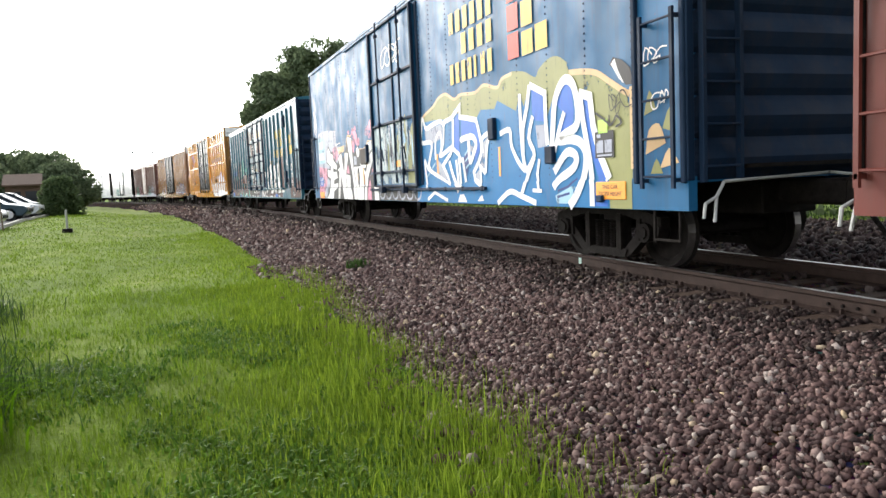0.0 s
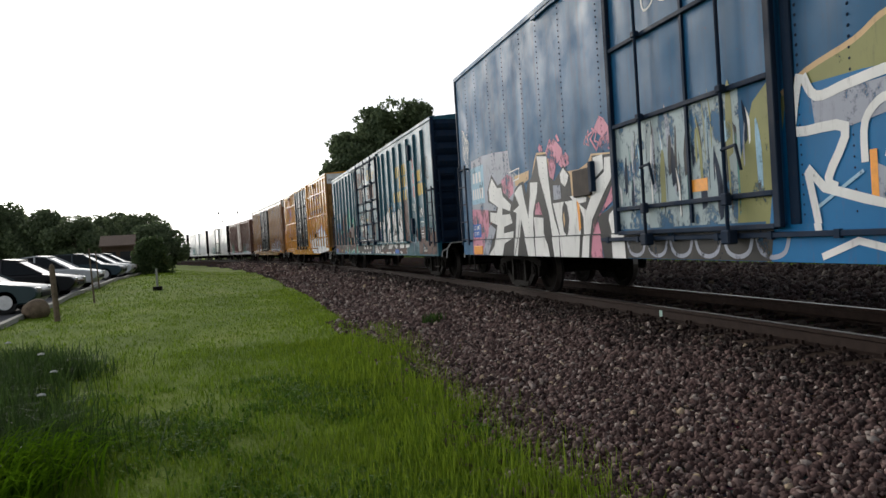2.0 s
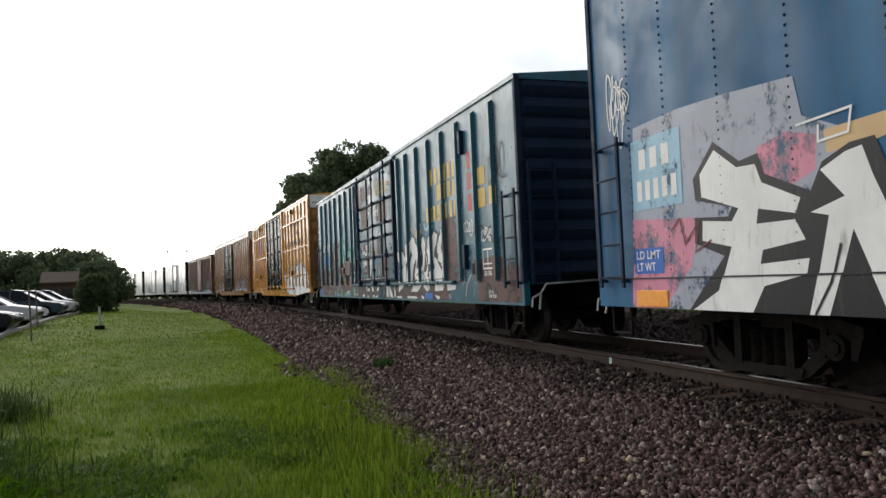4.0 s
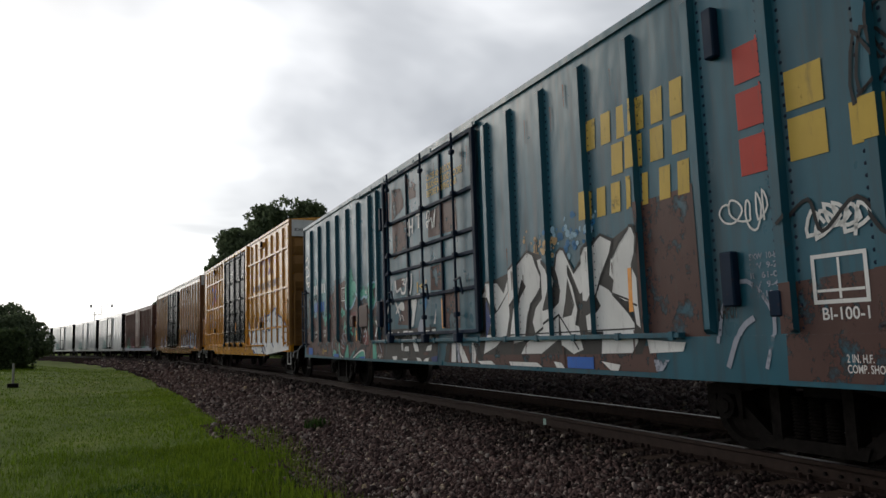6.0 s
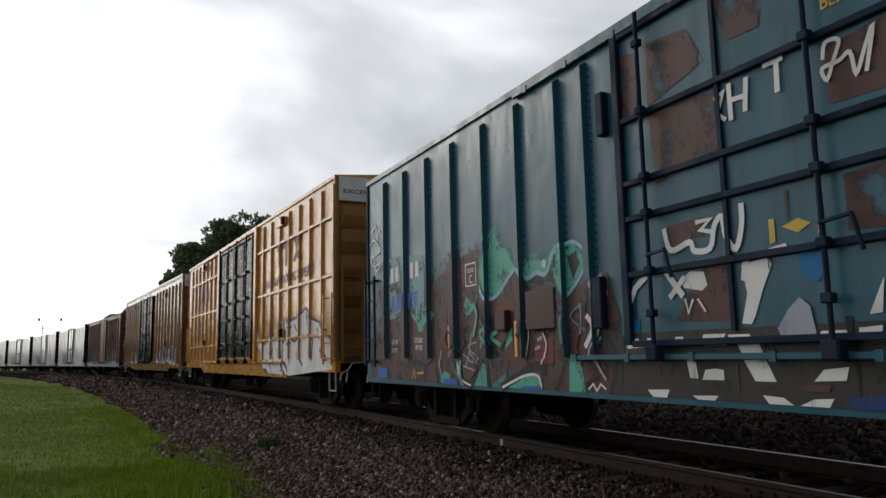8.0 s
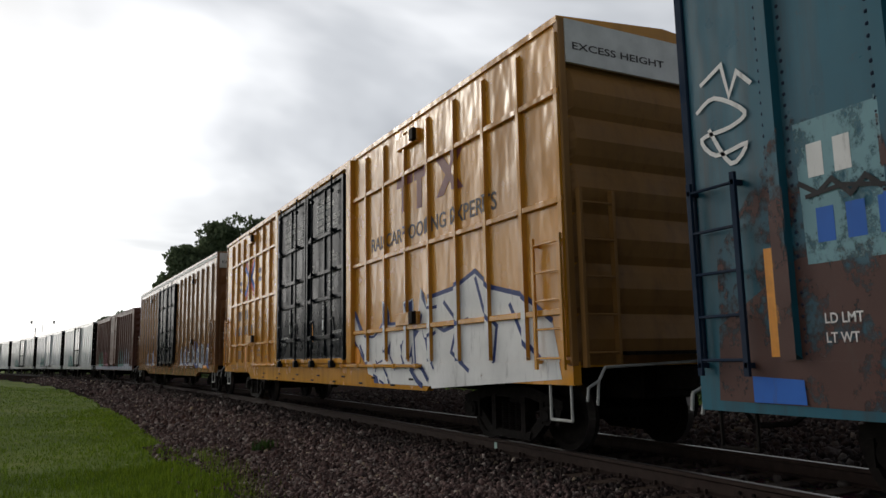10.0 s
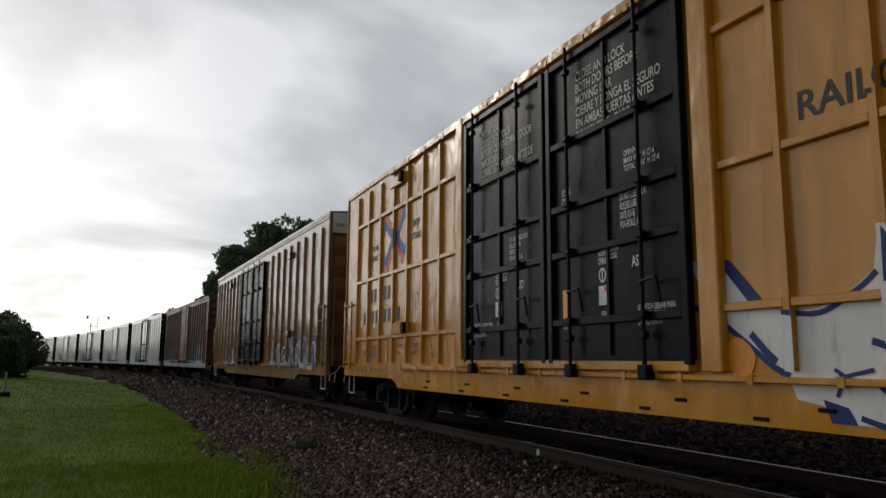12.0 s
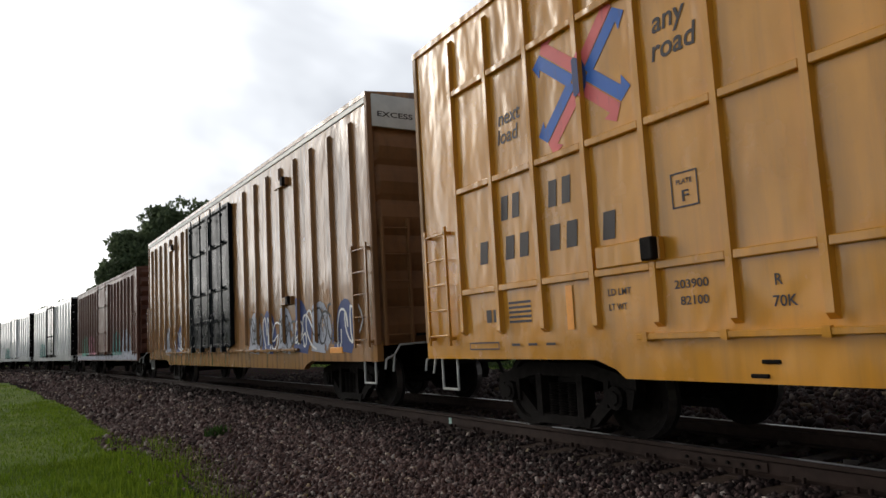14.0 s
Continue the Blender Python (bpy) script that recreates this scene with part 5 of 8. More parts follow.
def slate_car():
    """Slate blue with outside posts, brown primer patches, white letters ahead of the door, mint shapes behind it."""
    posts = (1.02, 1.84, 2.68, 3.57, 4.43, 5.28, 6.11, 6.78, 11.68, 12.18, 13.02, 13.86, 14.76, 15.63, 16.50, 17.37)
    rivets = [u + d for u in posts for d in (-0.10, 0.10)]
    # Darker rivets here too: their small shadows are put into the colour.
    car = boxcar("boxcar", "weathered slate-blue boxcar with outside posts, brown patches and white graffiti", (26.78, 45.06), 0.68, 4.26, M["slate"], M["blue_shaded"], posts, (0.13, 0.065), (1.07, 4.10), 10, seams=rivets, rivet_mat=M["blue_shaded"])
    root = car["root"]
    door(car, 7.08, 11.06, 1.20, 4.09, M["slate"], (7.68, 8.98, 10.68), (1.82, 2.33, 2.66, 3.26), 0.05, (8.32, 9.85), "slate-blue double plug door patched with brown primer", M["blue_shaded"], 0.035)
    door_track(car, 3.0, 11.9, 1.08, M["slate"], 0.09)
    door_track(car, 7.0, 13.0, 4.17, M["slate"], 0.06)
    paint(car, "brown", 0.00500, [(11.22, 3.97), (10.77, 3.85), (10.82, 3.27), (11.19, 3.33)])
    paint(car, "brown", 0.00525, [(10.65, 3.89), (10.16, 3.83), (9.97, 3.47), (10.67, 3.30)])
    paint(car, "brown", 0.00550, [(10.67, 3.27), (9.90, 3.18), (9.89, 2.69), (10.62, 2.57)])
    paint(car, "brown", 0.00575, [(9.87, 3.97), (9.37, 3.74), (9.42, 3.53), (9.72, 3.54)])
    paint(car, "brown", 0.00600, [(10.51, 2.18), (10.12, 2.20), (10.10, 2.04), (10.48, 2.00)])
    paint(car, "brown", 0.00625, [(10.09, 1.84), (9.83, 1.86), (9.87, 1.34), (10.47, 1.37), (10.32, 1.59)])
    paint(car, "smoke", 0.00650, [(11.19, 1.29), (8.67, 1.29), (8.74, 0.73), (11.28, 0.73)])
    paint(car, "sky", 0.00675, [(11.14, 1.40), (10.93, 1.40), (10.94, 1.29), (11.17, 1.28)])
    paint(car, "sky", 0.00700, [(9.25, 1.82), (9.13, 1.86), (9.03, 1.79), (9.02, 1.66), (9.11, 1.57), (9.22, 1.62)])
    paint(car, "gold", 0.00725, [(9.47, 2.06), (9.42, 2.06), (9.42, 1.89), (9.47, 1.88)])
    paint(car, "gold", 0.00750, [(9.36, 1.99), (9.22, 2.03), (9.12, 1.98), (9.23, 1.93)])
    paint(car, "gold", 0.00775, [(9.06, 2.07), (9.03, 2.07), (9.03, 1.89), (9.07, 1.90)])
    paint(car, "w", 0.00800, [(9.75, 1.76), (9.49, 1.79), (9.47, 1.73), (9.56, 1.57), (9.65, 1.37), (9.69, 1.31), (9.78, 1.32), (9.71, 1.54)])
    paint(car, "w", 0.00825, [(9.73, 1.82), (9.34, 1.87), (9.32, 1.83), (9.67, 1.79), (9.72, 1.63), (9.76, 1.65)])
    paint(car, "w", 0.00850, [(10.39, 1.71), (10.28, 1.77), (10.13, 1.75), (10.10, 1.64), (10.16, 1.60), (10.36, 1.64)])
    paint(car, "w", 0.00875, [(11.19, 1.23), (10.96, 1.24), (10.94, 1.16), (11.18, 1.15)])
    paint(car, "w", 0.00900, [(10.85, 1.24), (10.77, 1.24), (10.78, 1.16), (10.85, 1.16)])
    paint(car, "w", 0.00925, [(10.50, 1.24), (10.41, 1.24), (10.39, 1.17), (10.49, 1.17)])
    paint(car, "w", 0.00950, [(10.18, 1.25), (9.95, 1.25), (10.00, 1.16), (10.22, 1.16)])
    paint(car, "w", 0.00975, [(9.93, 1.24), (9.72, 1.24), (9.66, 1.12), (9.59, 0.99), (9.54, 0.89), (9.73, 0.89), (9.82, 1.04)])
    paint(car, "w", 0.01000, [(10.11, 0.98), (10.03, 0.97), (10.03, 0.89), (10.26, 0.89), (10.22, 0.97)])
    paint(car, "w", 0.01025, [(10.38, 0.76), (10.10, 0.77), (10.14, 0.73), (10.32, 0.73)])
    paint(car, "w", 0.01050, [(9.67, 0.79), (9.49, 0.78), (9.41, 0.73), (9.62, 0.73)])
    paint(car, "w", 0.01075, [(9.36, 0.73), (9.24, 0.78), (9.09, 0.79), (9.13, 0.73)])
    paint(car, "w", 0.01100, [(9.11, 1.24), (8.90, 1.24), (8.91, 1.17), (9.16, 1.17)])
    paint(car, "w", 0.01125, [(9.15, 0.98), (8.96, 1.00), (8.99, 0.91), (9.23, 0.90)])
    paint(car, "w", 0.01150, [(10.92, 0.79), (10.64, 0.80), (10.68, 0.73), (10.85, 0.73)])
    paint(car, "w", 0.01175, [(10.42, 1.04), (10.32, 1.04), (10.30, 0.90), (10.39, 0.90)])
    paint(car, "w", 0.01200, [(8.84, 1.25), (8.68, 1.26), (8.69, 1.16), (8.84, 1.16)])
    paint(car, "w", 0.01225, [(8.76, 1.33), (8.64, 1.56), (8.67, 1.34)])
    paint(car, "lilac", 0.01250, [(9.46, 1.27), (9.36, 1.40), (9.26, 1.48), (9.18, 1.41), (9.15, 1.23), (9.20, 1.17), (9.42, 1.18)])
    paint(car, "brown_mist", 0.01275, [(9.72, 0.87), (9.52, 0.86), (9.50, 0.82), (9.71, 0.82)])
    paint(car, "brown", 0.01300, [(9.34, 0.88), (9.10, 0.88), (9.12, 0.83), (9.33, 0.83)])
    paint(car, "navy", 0.01325, [(8.99, 0.80), (8.72, 0.83), (8.74, 0.73), (8.96, 0.73)])
    paint(car, "k", 0.01350, [(8.90, 0.73), (8.93, 1.33), (8.88, 1.33)])
    line(car, "w", 0.01375, 0.06, [(10.58, 1.82), (10.37, 1.57)])
    line(car, "w", 0.01400, 0.05, [(10.34, 1.73), (10.53, 1.57)])
    line(car, "w", 0.01425, 0.06, [(11.14, 1.42), (10.96, 1.69), (10.80, 1.79)])
    line(car, "w", 0.01450, 0.05, [(10.55, 2.17), (10.48, 1.97), (10.26, 2.01), (10.21, 1.93), (10.04, 1.93), (9.98, 2.10), (9.90, 2.16), (9.87, 2.00), (9.78, 1.89), (9.71, 2.06), (9.70, 2.23)], True)
    line(car, "w", 0.01475, 0.04, [(10.18, 2.16), (10.02, 2.16), (10.13, 2.09), (9.98, 2.05)])
    line(car, "w", 0.01500, 0.02, [(10.35, 1.55), (10.32, 1.43), (10.26, 1.54)])
    line(car, "w", 0.01525, 0.02, [(10.21, 1.54), (10.13, 1.43)])
    line(car, "k", 0.01550, 0.04, [(11.16, 2.14), (11.00, 2.06)])
    line(car, "k", 0.01575, 0.04, [(11.05, 2.23), (11.12, 1.87), (10.96, 1.86)])
    line(car, "w", 0.01600, 0.035, [(9.89, 3.11), (9.79, 3.14), (9.86, 2.98), (9.78, 2.91)])
    line(car, "w", 0.01625, 0.045, [(9.73, 3.19), (9.73, 2.89)])
    line(car, "w", 0.01650, 0.04, [(9.71, 3.05), (9.57, 3.04)])
    line(car, "w", 0.01675, 0.045, [(9.56, 3.18), (9.59, 2.92)])
    line(car, "w", 0.01700, 0.045, [(9.40, 3.21), (9.22, 3.21)])
    line(car, "w", 0.01725, 0.045, [(9.28, 3.21), (9.29, 2.97)])
    line(car, "w", 0.01750, 0.03, [(8.91, 3.07), (8.88, 3.18), (8.78, 3.16), (8.83, 3.04), (8.89, 2.92), (8.92, 3.01), (8.79, 3.02), (8.71, 3.05), (8.68, 2.89), (8.61, 3.03), (8.54, 3.16), (8.61, 2.88)], True)
    lay(car, [[(8.9, 2.75), (8.9, 3.15), (8.35, 3.22), (7.75, 3.2), (7.75, 2.72)], rect(8.28, 7.74, 1.25, 1.80), [(8.85, 1.88), (8.85, 2.26), (8.4, 2.28), (8.4, 1.86)]], M["brown"], "primer_patch", 0.0042, "brown primer patches on the door")
    letters(car, "CLOSE AND LOCK\nBULKHEADS AND DOORS\nBEFORE MOVING CAR", 8.9, 7.5, 3.42, 3.80, M["gold"], 0.008)
    tape(car, 8.36, 1.26, 1.72, 0.12)
    # lettering blocks and emblem
    bars(car, "GOLDEN", 4.40, 2.77, 3.09, 3.42, M["gold"], 0.006, 0.02)
    bars(car, "WEST", 3.98, 2.74, 2.73, 3.05, M["gold"], 0.006, 0.02)
    bars(car, "SERVICE", 4.52, 2.75, 2.34, 2.65, M["gold"], 0.006, 0.02)
    lay(car, [rect(2.21, 1.89, z, z + 0.31) for z in (2.35, 2.735, 3.12)], M["scarlet"], "emblem", 0.006, "red squares of the emblem")
    lay(car, [rect(1.72, 1.39, 2.36, 2.69), rect(1.72, 1.39, 2.75, 3.06), rect(1.20, 0.93, 2.36, 2.66)], M["gold"], "emblem", 0.006, "yellow squares of the emblem")
    # brown primer along the foot and in panels
    lay(car, [[(3.52, 1.06), (3.56, 2.38), (2.72, 2.40), (2.70, 1.06)], [(1.9, 0.72), (1.88, 1.45), (1.0, 1.5), (0.1, 1.3), (0.1, 0.72)]], M["brown"], "primer_patch", 0.0045, "brown primer panels")
    lay(car, [rect(8.4, 3.4, 0.73, 0.98)], M["brown"], "primer_patch", 0.004)
    # white letters ahead of the door
    paint(car, "smoke", 0.00600, [(7.17, 1.70), (6.91, 1.84), (6.27, 1.93), (5.77, 2.17), (5.43, 2.07), (5.18, 1.90), (4.97, 2.11), (4.74, 1.82), (4.47, 2.05), (4.21, 2.16), (3.99, 2.08), (3.70, 2.18), (3.54, 2.14), (3.54, 1.81), (3.52, 1.07), (3.61, 0.90), (7.19, 0.86)])
    paint(car, "w", 0.00625, [(6.16, 1.95), (5.77, 2.14), (5.65, 2.10), (5.58, 1.96), (5.48, 1.81), (5.50, 1.68), (5.62, 1.58), (5.74, 1.50), (5.84, 1.34), (5.92, 1.04), (6.20, 1.01), (6.12, 1.29), (6.00, 1.58), (5.83, 1.72), (5.92, 1.81), (6.04, 1.58), (6.26, 1.45), (6.40, 1.12), (6.69, 0.97), (7.06, 0.87), (6.97, 1.13), (6.68, 1.13), (6.77, 1.38), (6.59, 1.46), (6.29, 1.69)])
    paint(car, "w", 0.00650, [(7.11, 1.66), (6.85, 1.83), (6.61, 1.82), (6.43, 1.67), (6.31, 1.84), (6.31, 1.69), (6.65, 1.45), (6.80, 1.64)])
    paint(car, "w", 0.00675, [(5.53, 2.02), (5.43, 2.03), (5.25, 1.88), (5.18, 1.73), (5.24, 1.60), (5.36, 1.39), (5.20, 1.41), (5.08, 1.48), (5.04, 1.61), (5.08, 1.77), (5.14, 1.89), (5.08, 2.03), (5.01, 2.09), (4.94, 2.07), (4.86, 1.95), (4.74, 1.78), (4.51, 1.95), (4.44, 2.04), (4.37, 2.04), (4.21, 2.14), (4.01, 2.06), (4.06, 1.93), (4.16, 1.81), (4.24, 1.72), (4.32, 1.57), (4.42, 1.46), (4.50, 1.47), (4.51, 1.65), (4.58, 1.57), (4.64, 1.55), (4.72, 1.68), (4.81, 1.83), (4.87, 1.89), (4.87, 1.79), (4.79, 1.64), (4.71, 1.38), (4.76, 1.21), (4.69, 1.19), (4.67, 1.09), (4.75, 0.91), (5.03, 1.15), (5.09, 1.35), (5.43, 1.20), (5.64, 1.13), (5.70, 1.27), (5.61, 1.44), (5.43, 1.56), (5.39, 1.75), (5.49, 1.87)])
    paint(car, "smoke", 0.00700, [(4.88, 1.75), (4.76, 1.44), (4.83, 1.32), (5.02, 1.30), (4.94, 1.50)])
    paint(car, "w", 0.00725, [(5.86, 1.01), (5.53, 1.15), (5.10, 1.32), (5.12, 1.05), (5.50, 0.89), (6.00, 0.88)])
    paint(car, "w", 0.00750, [(5.08, 1.29), (4.67, 1.09), (4.61, 0.94), (4.80, 0.89), (5.04, 0.99)])
    paint(car, "w", 0.00775, [(4.04, 1.88), (3.91, 2.02), (3.70, 2.16), (3.59, 2.15), (3.55, 2.05), (3.57, 1.90), (3.65, 1.74), (3.68, 1.41), (3.84, 1.43), (4.05, 1.52), (4.01, 1.65), (4.08, 1.71)])
    paint(car, "w", 0.00800, [(4.28, 1.63), (4.11, 1.56), (4.05, 1.51), (3.79, 1.31), (3.66, 1.15), (3.65, 1.03), (3.76, 0.91), (4.27, 0.90), (4.24, 1.13), (4.43, 1.13), (4.45, 1.30), (4.33, 1.34), (4.26, 1.40), (4.33, 1.50)])
    paint(car, "w", 0.00825, [(3.62, 1.74), (3.56, 1.64), (3.56, 1.40), (3.54, 1.15), (3.60, 1.19), (3.64, 1.45)])
    paint(car, "w", 0.00850, [(3.52, 1.04), (3.20, 1.02), (2.99, 1.01), (3.03, 0.93), (3.49, 0.91)])
    paint(car, "w", 0.00875, [(6.33, 0.78), (5.61, 0.78), (5.50, 0.73), (5.62, 0.73), (6.29, 0.73)])
    paint(car, "w", 0.00900, [(5.23, 0.80), (5.07, 0.79), (5.00, 0.73), (5.17, 0.73)])
    paint(car, "w", 0.00925, [(4.28, 0.82), (3.96, 0.79), (4.00, 0.73), (4.13, 0.73)])
    paint(car, "w", 0.00950, [(7.26, 0.77), (6.83, 0.78), (6.73, 0.73), (7.15, 0.73)])
    paint(car, "lilac", 0.00975, [(3.44, 0.85), (3.22, 0.85), (3.32, 0.75), (3.41, 0.74)])
    line(car, "k", 0.01000, 0.03, [(6.13, 1.97), (5.77, 2.16), (5.63, 2.10), (5.46, 1.84), (5.47, 1.67), (5.59, 1.56), (5.73, 1.49), (5.90, 1.03)])
    line(car, "k", 0.01025, 0.025, [(5.92, 1.81), (6.05, 1.57), (6.27, 1.43)])
    line(car, "k", 0.01050, 0.03, [(5.14, 1.88), (5.09, 2.05), (5.00, 2.10), (4.93, 2.08), (4.74, 1.80), (4.50, 1.96), (4.43, 2.05), (4.20, 2.15), (4.00, 2.06), (4.05, 1.93), (4.22, 1.72), (4.31, 1.56)])
    line(car, "k", 0.01075, 0.025, [(4.86, 1.89), (4.86, 1.79), (4.77, 1.64), (4.69, 1.38), (4.75, 1.21)])
    line(car, "k", 0.01100, 0.03, [(4.03, 1.88), (3.90, 2.02), (3.70, 2.17), (3.58, 2.15), (3.53, 2.04), (3.56, 1.89)])
    line(car, "k", 0.01125, 0.03, [(4.05, 1.52), (3.79, 1.31), (3.65, 1.15), (3.64, 1.02)])
    line(car, "k", 0.01150, 0.02, [(5.90, 1.03), (5.09, 1.34), (4.69, 0.94)])
    line(car, "k", 0.01175, 0.02, [(4.05, 1.52), (3.57, 1.37)])
    line(car, "k", 0.01200, 0.015, [(6.30, 1.12), (3.65, 1.15)])
    paint(car, "amber", 0.01225, [(6.29, 1.69), (6.24, 1.71), (6.21, 1.35), (6.28, 1.33)])
    paint(car, "amber", 0.01250, [(3.77, 1.75), (3.69, 1.75), (3.69, 1.32), (3.78, 1.31)])
    # loose dots of orange and blue spray above the letters, inner lines and rust runs on them
    r = random.Random(77)
    for k in range(70):
        blue = k % 3
        u, z = (r.gauss(4.72, 0.25), r.gauss(2.25, 0.10)) if blue else (r.gauss(5.45, 0.22), r.gauss(2.18, 0.10))
        q = r.uniform(0.015, 0.05)
        lay(car, [[(u + q * math.cos(a), z + q * math.sin(a)) for a in (0.0, 0.9, 1.8, 2.7, 3.6, 4.5, 5.4)]], M["pale" if blue == 1 else "sky" if blue else "peach"], "spray_dot", 0.005)
    for k in range(44):
        u, z = r.uniform(3.5, 11.3), r.choice((1.04, 1.06, 1.9, 2.3, 3.9)) + r.uniform(-0.1, 0.1)
        d, q = r.uniform(0.12, 0.32), r.uniform(0.012, 0.035)
        lay(car, [[(u, z), (u - q, z), (u - q * 0.7, max(0.72, z - d)), (u - q * 0.3, max(0.72, z - d))]], M["brown"], "rust_run", 0.0150)
    lay(car, [rect(4.93, 4.42, 0.735, 0.86)], M["cobalt"], "sticker", 0.013)
    r = random.Random(19)
    for k in range(6):
        u, a = 8.45 - k * 0.24 + r.uniform(-0.06, 0.06), r.uniform(-0.2, 0.25)
        lay(car, [[(u, 0.74), (u - a, 1.03), (u - a - r.uniform(0.06, 0.2), 1.02), (u - r.uniform(0.08, 0.24), 0.74)]], M[r.choice(("w", "w", "lilac", "k"))], "graffiti", 0.008)
    lay(car, [[(7.0, 1.1), (6.98, 1.45), (6.8, 1.6), (6.7, 1.3), (6.85, 1.1)]], M["navy"], "graffiti", 0.0072)
    # stencils and tags near the leading end
    lay(car, stroke(rect(1.61, 1.19, 1.29, 1.62), 0.03, True) + stroke([(1.40, 1.31), (1.40, 1.60)], 0.02) + stroke([(1.59, 1.37), (1.21, 1.37)], 0.02), M["w"], "stencil_frame", 0.008)
    letters(car, "BI-100-1", 1.56, 1.19, 1.16, 1.25, M["w"], 0.009)
    letters(car, "2 IN. H.F.\nCOMP. SHOES", 1.39, 1.06, 0.79, 0.92, M["w"], 0.009)
    for k, row in enumerate(("EXW  10-8", "EW  9-2", "IL  61-0", "IW  9-4", "IH  10-1")):
        letters(car, row, 2.20, 1.93, 1.66 - k * 0.075, 1.71 - k * 0.075, M["lilac"], 0.008)
    letters(car, "KAPUT", 2.58, 2.36, 1.20, 1.36, M["k"], 0.009)
    lay(car, scrawl(2.52, 1.9, 0.5, 0.3, 12, 14) + scrawl(1.66, 1.72, 0.45, 0.3, 10, 17, 0.035), M["w"], "tag", 0.009)
    lay(car, stroke(smooth([(1.85, 1.9), (1.6, 2.05), (1.5, 1.8), (1.2, 2.0), (0.95, 1.7), (0.7, 1.9)], 5), 0.03) + scrawl(1.2, 2.6, 0.6, 0.7, 9, 23, 0.03), M["k"], "tag", 0.010)
    lay(car, stroke(smooth([(2.6, 1.0), (2.5, 1.35), (2.25, 1.5), (2.0, 1.2), (2.1, 0.8)], 4), 0.035) + stroke(smooth([(2.5, 0.8), (2.35, 1.1), (2.2, 1.2)], 3), 0.05), M["lilac"], "graffiti", 0.006)
    # behind the door: brown primer, mint shapes, pale number panel, boxes, tape
    paint(car, "brown_mist", 0.00400, [(17.26, 2.79), (16.55, 2.60), (16.48, 2.02), (15.67, 1.79), (15.58, 2.32), (14.84, 2.52), (14.32, 2.56), (13.92, 2.60), (13.85, 2.18), (13.66, 1.80), (13.21, 2.07), (12.21, 1.96), (12.38, 0.73), (15.72, 0.73), (18.07, 0.76), (18.01, 1.90)])
    paint(car, "brown", 0.00425, [(18.04, 1.33), (17.28, 1.77), (16.49, 1.86), (15.73, 1.68), (15.57, 2.14), (14.79, 2.40), (14.66, 2.42), (14.03, 2.49), (13.92, 2.51), (13.91, 1.99), (13.79, 1.79), (13.53, 1.84), (13.20, 2.07), (13.01, 2.07), (12.87, 1.90), (12.23, 1.85), (12.38, 0.73), (15.70, 0.73), (18.07, 0.76)])
    paint(car, "mint_mist", 0.00450, [(13.97, 2.11), (13.83, 2.60), (13.58, 2.72), (13.42, 2.48), (13.23, 2.37), (13.09, 2.13), (13.38, 1.89), (13.74, 1.78)])
    paint(car, "mint", 0.00475, [(13.87, 1.96), (13.89, 2.19), (13.74, 2.51), (13.60, 2.61), (13.49, 2.42), (13.33, 2.38), (13.25, 2.24), (13.12, 2.13), (13.31, 2.07), (13.54, 1.88), (13.74, 1.81)])
    paint(car, "mint_mist", 0.00500, [(13.02, 2.10), (12.89, 2.25), (12.66, 2.24), (12.42, 2.22), (12.17, 2.30), (12.21, 1.96), (12.53, 1.95), (12.86, 1.93)])
    paint(car, "mint", 0.00525, [(12.99, 2.10), (12.83, 2.18), (12.67, 2.15), (12.47, 2.15), (12.31, 2.26), (12.17, 2.26), (12.19, 2.15), (12.32, 2.15), (12.44, 2.06), (12.53, 2.00), (12.86, 1.97)])
    paint(car, "k", 0.00550, [(12.84, 1.92), (12.81, 1.99), (12.65, 1.99), (12.56, 1.93), (12.58, 1.86)])
    paint(car, "k", 0.00575, [(12.50, 1.90), (12.47, 2.00), (12.34, 2.00), (12.30, 1.87)])
    paint(car, "k", 0.00600, [(12.36, 2.06), (12.31, 2.17), (12.19, 2.16), (12.21, 2.01)])
    paint(car, "maroon", 0.00625, [(13.64, 1.71), (13.20, 1.74), (13.23, 1.50), (13.41, 1.19), (13.67, 1.19)])
    paint(car, "maroon", 0.00650, [(12.79, 1.17), (12.62, 1.27), (12.40, 1.29), (12.40, 1.02), (12.73, 0.99)])
    paint(car, "k", 0.00675, [(13.85, 1.64), (13.69, 1.54), (13.60, 1.28), (13.65, 1.11), (13.76, 1.11), (13.72, 1.28)])
    paint(car, "number", 0.00700, [(17.22, 2.73), (16.56, 2.73), (16.61, 1.72), (17.19, 1.72)])
    paint(car, "number", 0.00725, [(16.35, 2.68), (15.82, 2.64), (15.62, 2.38), (15.63, 1.73), (15.89, 1.49), (16.28, 1.74)])
    paint(car, "mint", 0.00750, [(16.12, 1.68), (15.63, 1.81), (15.41, 1.71), (15.79, 1.49), (15.99, 1.47)])
    line(car, "pale", 0.00775, 0.05, [(13.94, 1.99), (13.80, 1.81), (13.54, 1.86), (13.21, 2.08), (13.02, 2.09), (12.89, 1.97), (12.68, 2.02), (12.49, 1.99), (12.35, 2.18), (12.18, 2.21)], True)
    paint(car, "mint", 0.00800, [(14.51, 1.70), (14.40, 1.89), (14.18, 1.72), (14.38, 1.63)])
    paint(car, "k", 0.00825, [(13.49, 1.15), (13.39, 1.39), (13.27, 1.46), (13.41, 1.19)])
